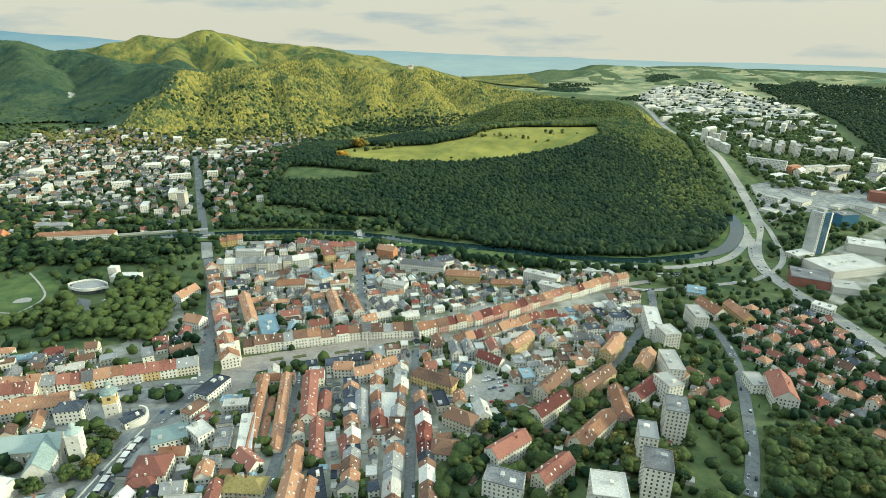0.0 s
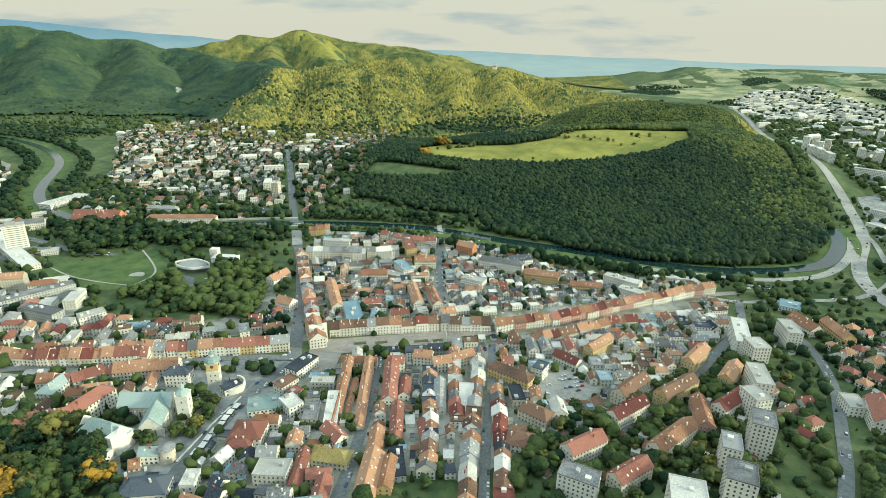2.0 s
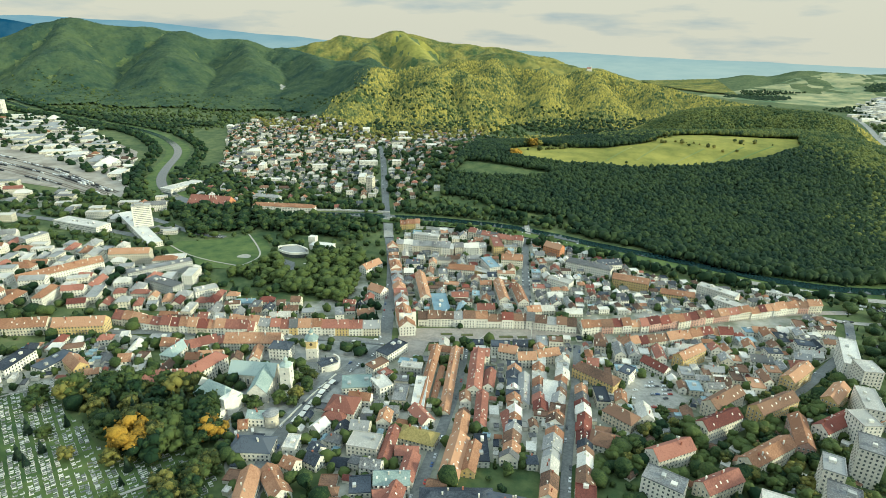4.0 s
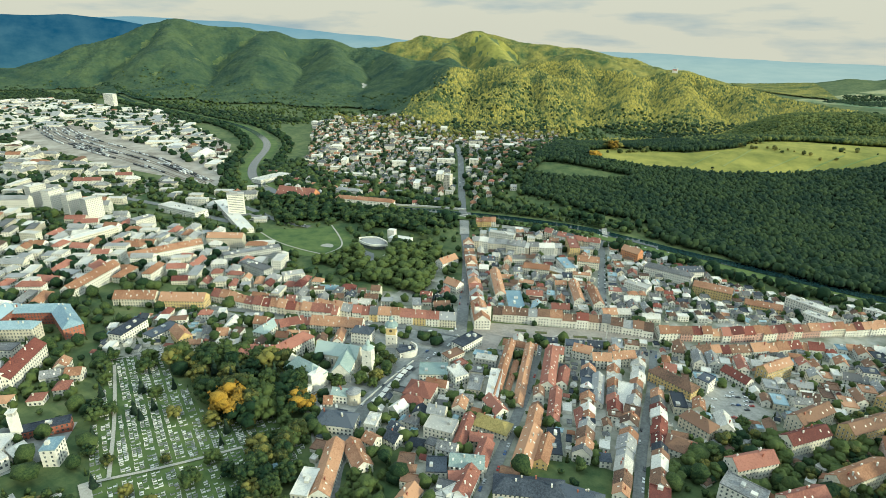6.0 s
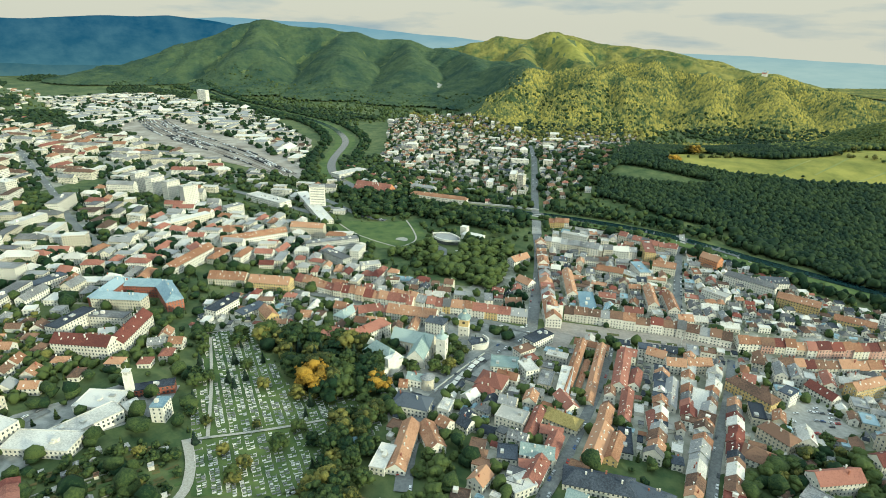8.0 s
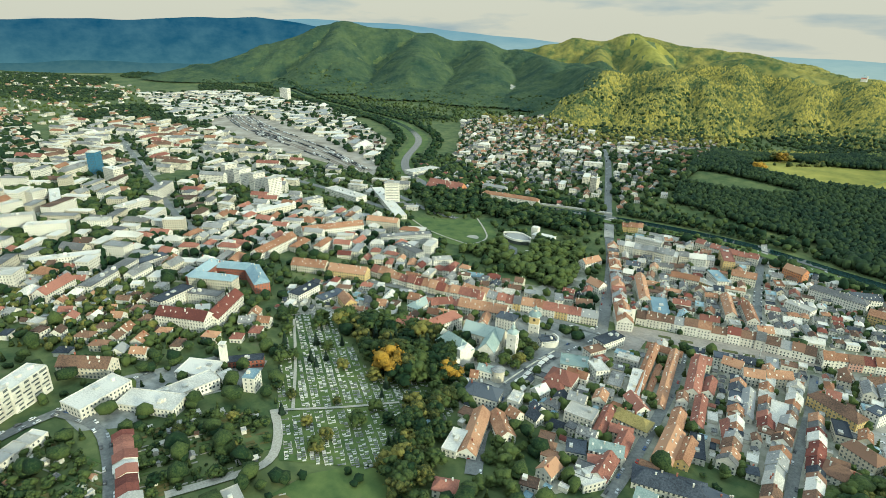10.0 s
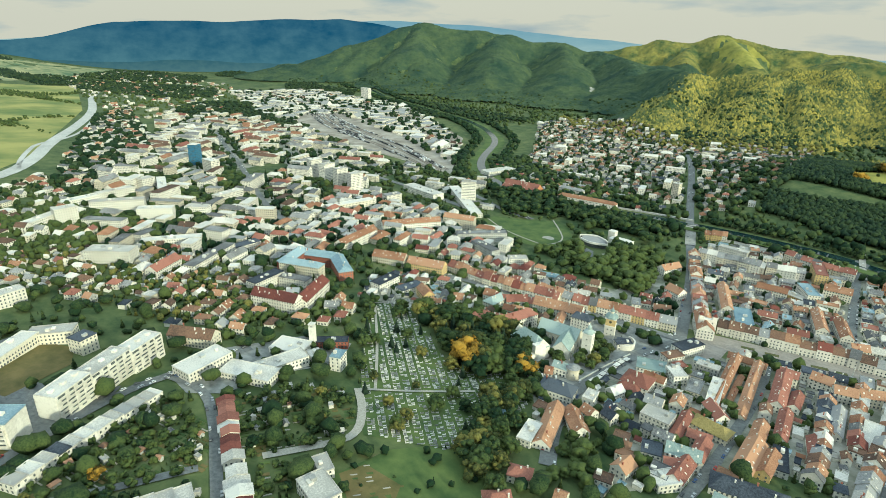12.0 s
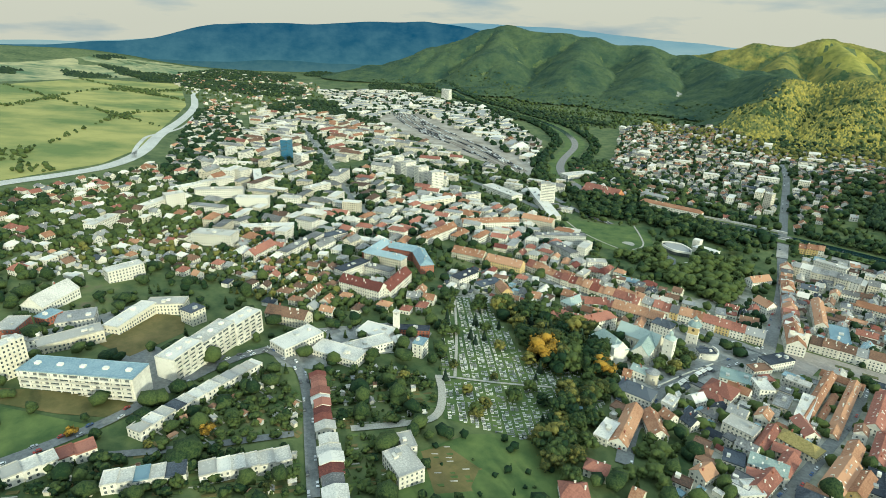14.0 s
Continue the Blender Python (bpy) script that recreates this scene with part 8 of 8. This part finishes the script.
def canopy(cell, mat, label, chosen, seed):
    """The closed canopy of far forest: one uneven sheet of crowns over the land, open where nothing grows."""
    gx, gy = np.meshgrid(np.arange(-4400, 660, cell), np.arange(1500, 4640, cell))
    shape = gx.shape
    rng = np.random.default_rng(seed)
    gx, gy = gx + rng.uniform(-0.35, 0.35, shape) * cell, gy + rng.uniform(-0.35, 0.35, shape) * cell
    x, y = gx.ravel(), gy.ravel()
    rise = hills(x, y)
    i, j = ((x - GX0) / GC).astype(int).clip(0, TAKEN.shape[0] - 1), ((y - GY0) / GC).astype(int).clip(0, TAKEN.shape[1] - 1)
    grown = (rise > 6) & ~(TAKEN[i, j] & (x > GX0) & (x < 1990) & (y < 2030)) & (np.hypot(x, y) < 4760)
    for open_ground in (SUBURB_E, INDUSTRY, URPIN):
        grown &= ~inside(open_ground, x, y)
    low = inside(PEAK_PASTURE, x, y) | inside(SCAR, x, y) | (np.hypot(x + 150, y - 2835) < 28)
    # wavy edge of the mountain whose cloud shade is painted as darker forest
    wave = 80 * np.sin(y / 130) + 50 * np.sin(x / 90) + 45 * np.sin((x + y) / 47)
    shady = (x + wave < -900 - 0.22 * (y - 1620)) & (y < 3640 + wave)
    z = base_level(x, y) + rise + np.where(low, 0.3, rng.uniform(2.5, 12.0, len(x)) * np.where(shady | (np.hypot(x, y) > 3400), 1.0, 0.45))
    i, j = np.meshgrid(np.arange(shape[0] - 1), np.arange(shape[1] - 1), indexing="ij")
    n = shape[1]
    a, b, c, d = (q.ravel() for q in (i * n + j, i * n + j + 1, (i + 1) * n + j + 1, (i + 1) * n + j))
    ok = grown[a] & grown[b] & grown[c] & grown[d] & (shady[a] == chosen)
    tris = np.concatenate([np.stack([a, b, c], 1)[ok], np.stack([a, c, d], 1)[ok]])
    used = np.unique(tris)
    index = np.zeros(len(x), int)
    index[used] = np.arange(len(used))
    tagged(bulk_object("mountain_forest", np.stack([x, y, z], 1)[used], index[tris], mat, smooth=True), label, "forest", kind="stuff")


gx, gy, rng = scatter([(-1500, 1550), (640, 1550), (640, 3300), (-1500, 3300)], 8.5, 5)
i, j = ((gx - GX0) / GC).astype(int), ((gy - GY0) / GC).astype(int).clip(0, TAKEN.shape[1] - 1)
keep = (hills(gx, gy) > 6) & ~(TAKEN[i, j] & (gy < 2030)) & ~inside(SUBURB_E, gx, gy) & ~inside(URPIN, gx, gy) & ~inside(SCAR, gx, gy) & (np.hypot(gx + 150, gy - 2835) > 30)
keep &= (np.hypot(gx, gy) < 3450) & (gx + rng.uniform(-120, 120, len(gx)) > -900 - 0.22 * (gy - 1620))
woods("hill_trees", gx[keep], gy[keep], rng, 9.5, M_GOLDWOOD, "tree crowns in first autumn colours on the hills, sunlit gold painted in", "far", 1, 0.65, 1.25, 0.62)
canopy(6.5, M_FARWOOD, "forest in first autumn colours covering the hills, sun and shade painted in", False, 6)
canopy(6.5, M_SHADEDWOOD, "dark green mixed forest covering the mountain, cloud shade painted in", True, 7)


# ---- cars ----
def car_kind(k):
    """A small car: body, glasshouse and four wheels."""
    t = new("car")
    paint = ("white", "silver", "dark grey", "red", "blue")[k]
    tagged(t, f"{paint} hatchback car standing on the street", "car", "cars in the streets")
    L, W = 4.3, 1.75
    prof = [(-L / 2, 0.35), (-L / 2, 0.85), (-L / 2 + 0.4, 0.95), (L / 2 - 1.0, 0.95), (L / 2 - 0.1, 0.75), (L / 2, 0.35)]
    v = [(x, s * W / 2, z) for s in (-1, 1) for x, z in prof]
    n = len(prof)
    f = [tuple(range(n)), tuple(range(2 * n - 1, n - 1, -1))] + [(i, i + n, (i + 1) % n + n, (i + 1) % n) for i in range(n)]
    mesh_object("body", v, f, CAR_PAINT[k], t)
    top = [(-L / 2 + 0.35, 0.95), (-L / 2 + 0.75, 1.45), (L / 2 - 1.9, 1.45), (L / 2 - 1.1, 0.95)]
    v = [(x, s * (W / 2 - (0.08 if z < 1 else 0.25)), z) for s in (-1, 1) for x, z in top]
    mesh_object("glasshouse", v, [(0, 1, 2, 3), (7, 6, 5, 4), (0, 4, 5, 1), (2, 6, 7, 3)], M_GLASS, t)
    box_part("roof_panel", CAR_PAINT[k], t, -0.5, 0, 1.45, 1.50, 1.75, 1.3)
    for sx in (-1, 1):
        for sy in (-1, 1):
            wheel = lathe("wheel", [(0.32, -0.1), (0.32, 0.1)], 10, WALL["k"], t)
            wheel.matrix_basis = Matrix.Translation((sx * 1.35, sy * 0.8, 0.32)) @ Matrix.Rotation(math.pi / 2, 4, "X")
    return t


CAR_PAINT = [material("car_paint_" + n, c, c2, 0.5, 1, 0.3) for n, c, c2 in (("white", (0.7, 0.7, 0.68), (0.8, 0.8, 0.78)), ("silver", (0.42, 0.43, 0.44), (0.5, 0.5, 0.5)), ("grey", (0.05, 0.055, 0.06), (0.09, 0.09, 0.1)), ("red", (0.35, 0.04, 0.03), (0.42, 0.06, 0.04)), ("blue", (0.04, 0.08, 0.2), (0.07, 0.12, 0.27)))]
CARS = []
crng = random.Random(17)


def park_cars(line, side, gap, chance, drive=False):
    line = rounded(line)
    for (x, y), (bx, by) in zip(along(line, gap), along(line, gap)[1:]):
        a = math.atan2(by - y, bx - x)
        for s in (-1, 1):
            if crng.random() > chance:
                continue
            px, py = x - math.sin(a) * side * s, y + math.cos(a) * side * s
            place = Matrix.Translation((px, py, ground(px, py) + 0.72)) @ Matrix.Rotation(a + (0 if s > 0 else math.pi), 4, "Z")
            if len(CARS) < 5:
                ob = car_kind(len(CARS))
                CARS.append(ob)
                ob.matrix_basis = place
            else:
                copy_thing(CARS[crng.choice((0, 0, 1, 1, 2, 2, 3, 4))], place)


for line, side, gap, chance in ((MAIN_STREET[:2], 4.6, 15, 0.5), (MARKET_STREET, 4.2, 14, 0.4), (SOUTH_LANE, 2.4, 20, 0.35), (CHAPTER_LANE, 2.4, 24, 0.25), (CIRCLE_ROAD, 2.5, 16, 0.4), (WEST_ROAD, 2.8, 26, 0.3), (SLOPE_ROAD, 3.2, 40, 0.25)):
    park_cars(line, side, gap, chance)
px0, py0 = sum(q[0] for q in CAR_PARK) / len(CAR_PARK), sum(q[1] for q in CAR_PARK) / len(CAR_PARK)
for k in range(-3, 4):
    park_cars([(px0 - 16, py0 + k * 7 - 6), (px0 + 16, py0 + k * 7 + 6)], 0.0, 4.2, 0.22)


def car_rows():
    """Cars too small to pick apart: on the main roads and in the car parks."""
    rng = random.Random(23)
    so = Soup()

    def car(x, y, a):
        z = ground(x, y) + 0.85
        so.box(x, y, z, z + 0.75, 4.2, 1.75, a)
        so.box(x - 0.2 * math.cos(a), y - 0.2 * math.sin(a), z + 0.75, z + 1.35, 2.2, 1.5, a)

    for line, side, gap, chance in ((MAIN_STREET[1:], 3.2, 17, 0.35), (HIGHWAY[:14], 5.0, 24, 0.35), (RIVER_ROAD, 2.6, 26, 0.3), (RAMP2, 2.0, 16, 0.3), (UPPER_STREET, 4.4, 12, 0.5), (BRIDGE_STREET, 4.0, 11, 0.6), (LOWER_STREET, 3.2, 16, 0.3), (PARK_ROAD, 2.2, 24, 0.3), (STATION_STREET, 3.0, 20, 0.4), (AVENUE, 3.0, 22, 0.4)):
        pts = along(rounded(line), gap)
        for (ax, ay), (bx, by) in zip(pts, pts[1:]):
            a = math.atan2(by - ay, bx - ax)
            for sd in (-1, 1):
                if rng.random() < chance:
                    car(ax - math.sin(a) * side * sd, ay + math.cos(a) * side * sd, a + rng.uniform(-0.03, 0.03))
    for px, py, turn, cols, rows in ((520, 745, 25, 12, 3), (600, 860, 25, 14, 3), (-300, 770, 10, 10, 3), (-170, 640, 15, 8, 2), (-400, -92, 48, 14, 2), (-180, 590, 20, 7, 3), (-418, 588, 30, 10, 3), (310, 700, 5, 14, 2), (-240, 245, 40, 5, 1), (-160, 355, 98, 9, 2), (-480, 330, 25, 10, 2)):
        c, s = math.cos(radians(turn)), math.sin(radians(turn))
        for i in range(cols):
            for j in range(rows):
                if rng.random() < 0.72:
                    u, v = (i - cols / 2) * 2.8, (j - rows / 2) * 9
                    x, y = px + c * u - s * v, py + s * u + c * v
                    if is_free(footprint(x, y, 0, 3, 3), 0.2):
                        car(x, y, radians(turn + 90))
    tagged(so.object("parked_cars", M_CARPAINT), "many small cars on the roads and in the car parks", "cars", kind="stuff")


car_rows()
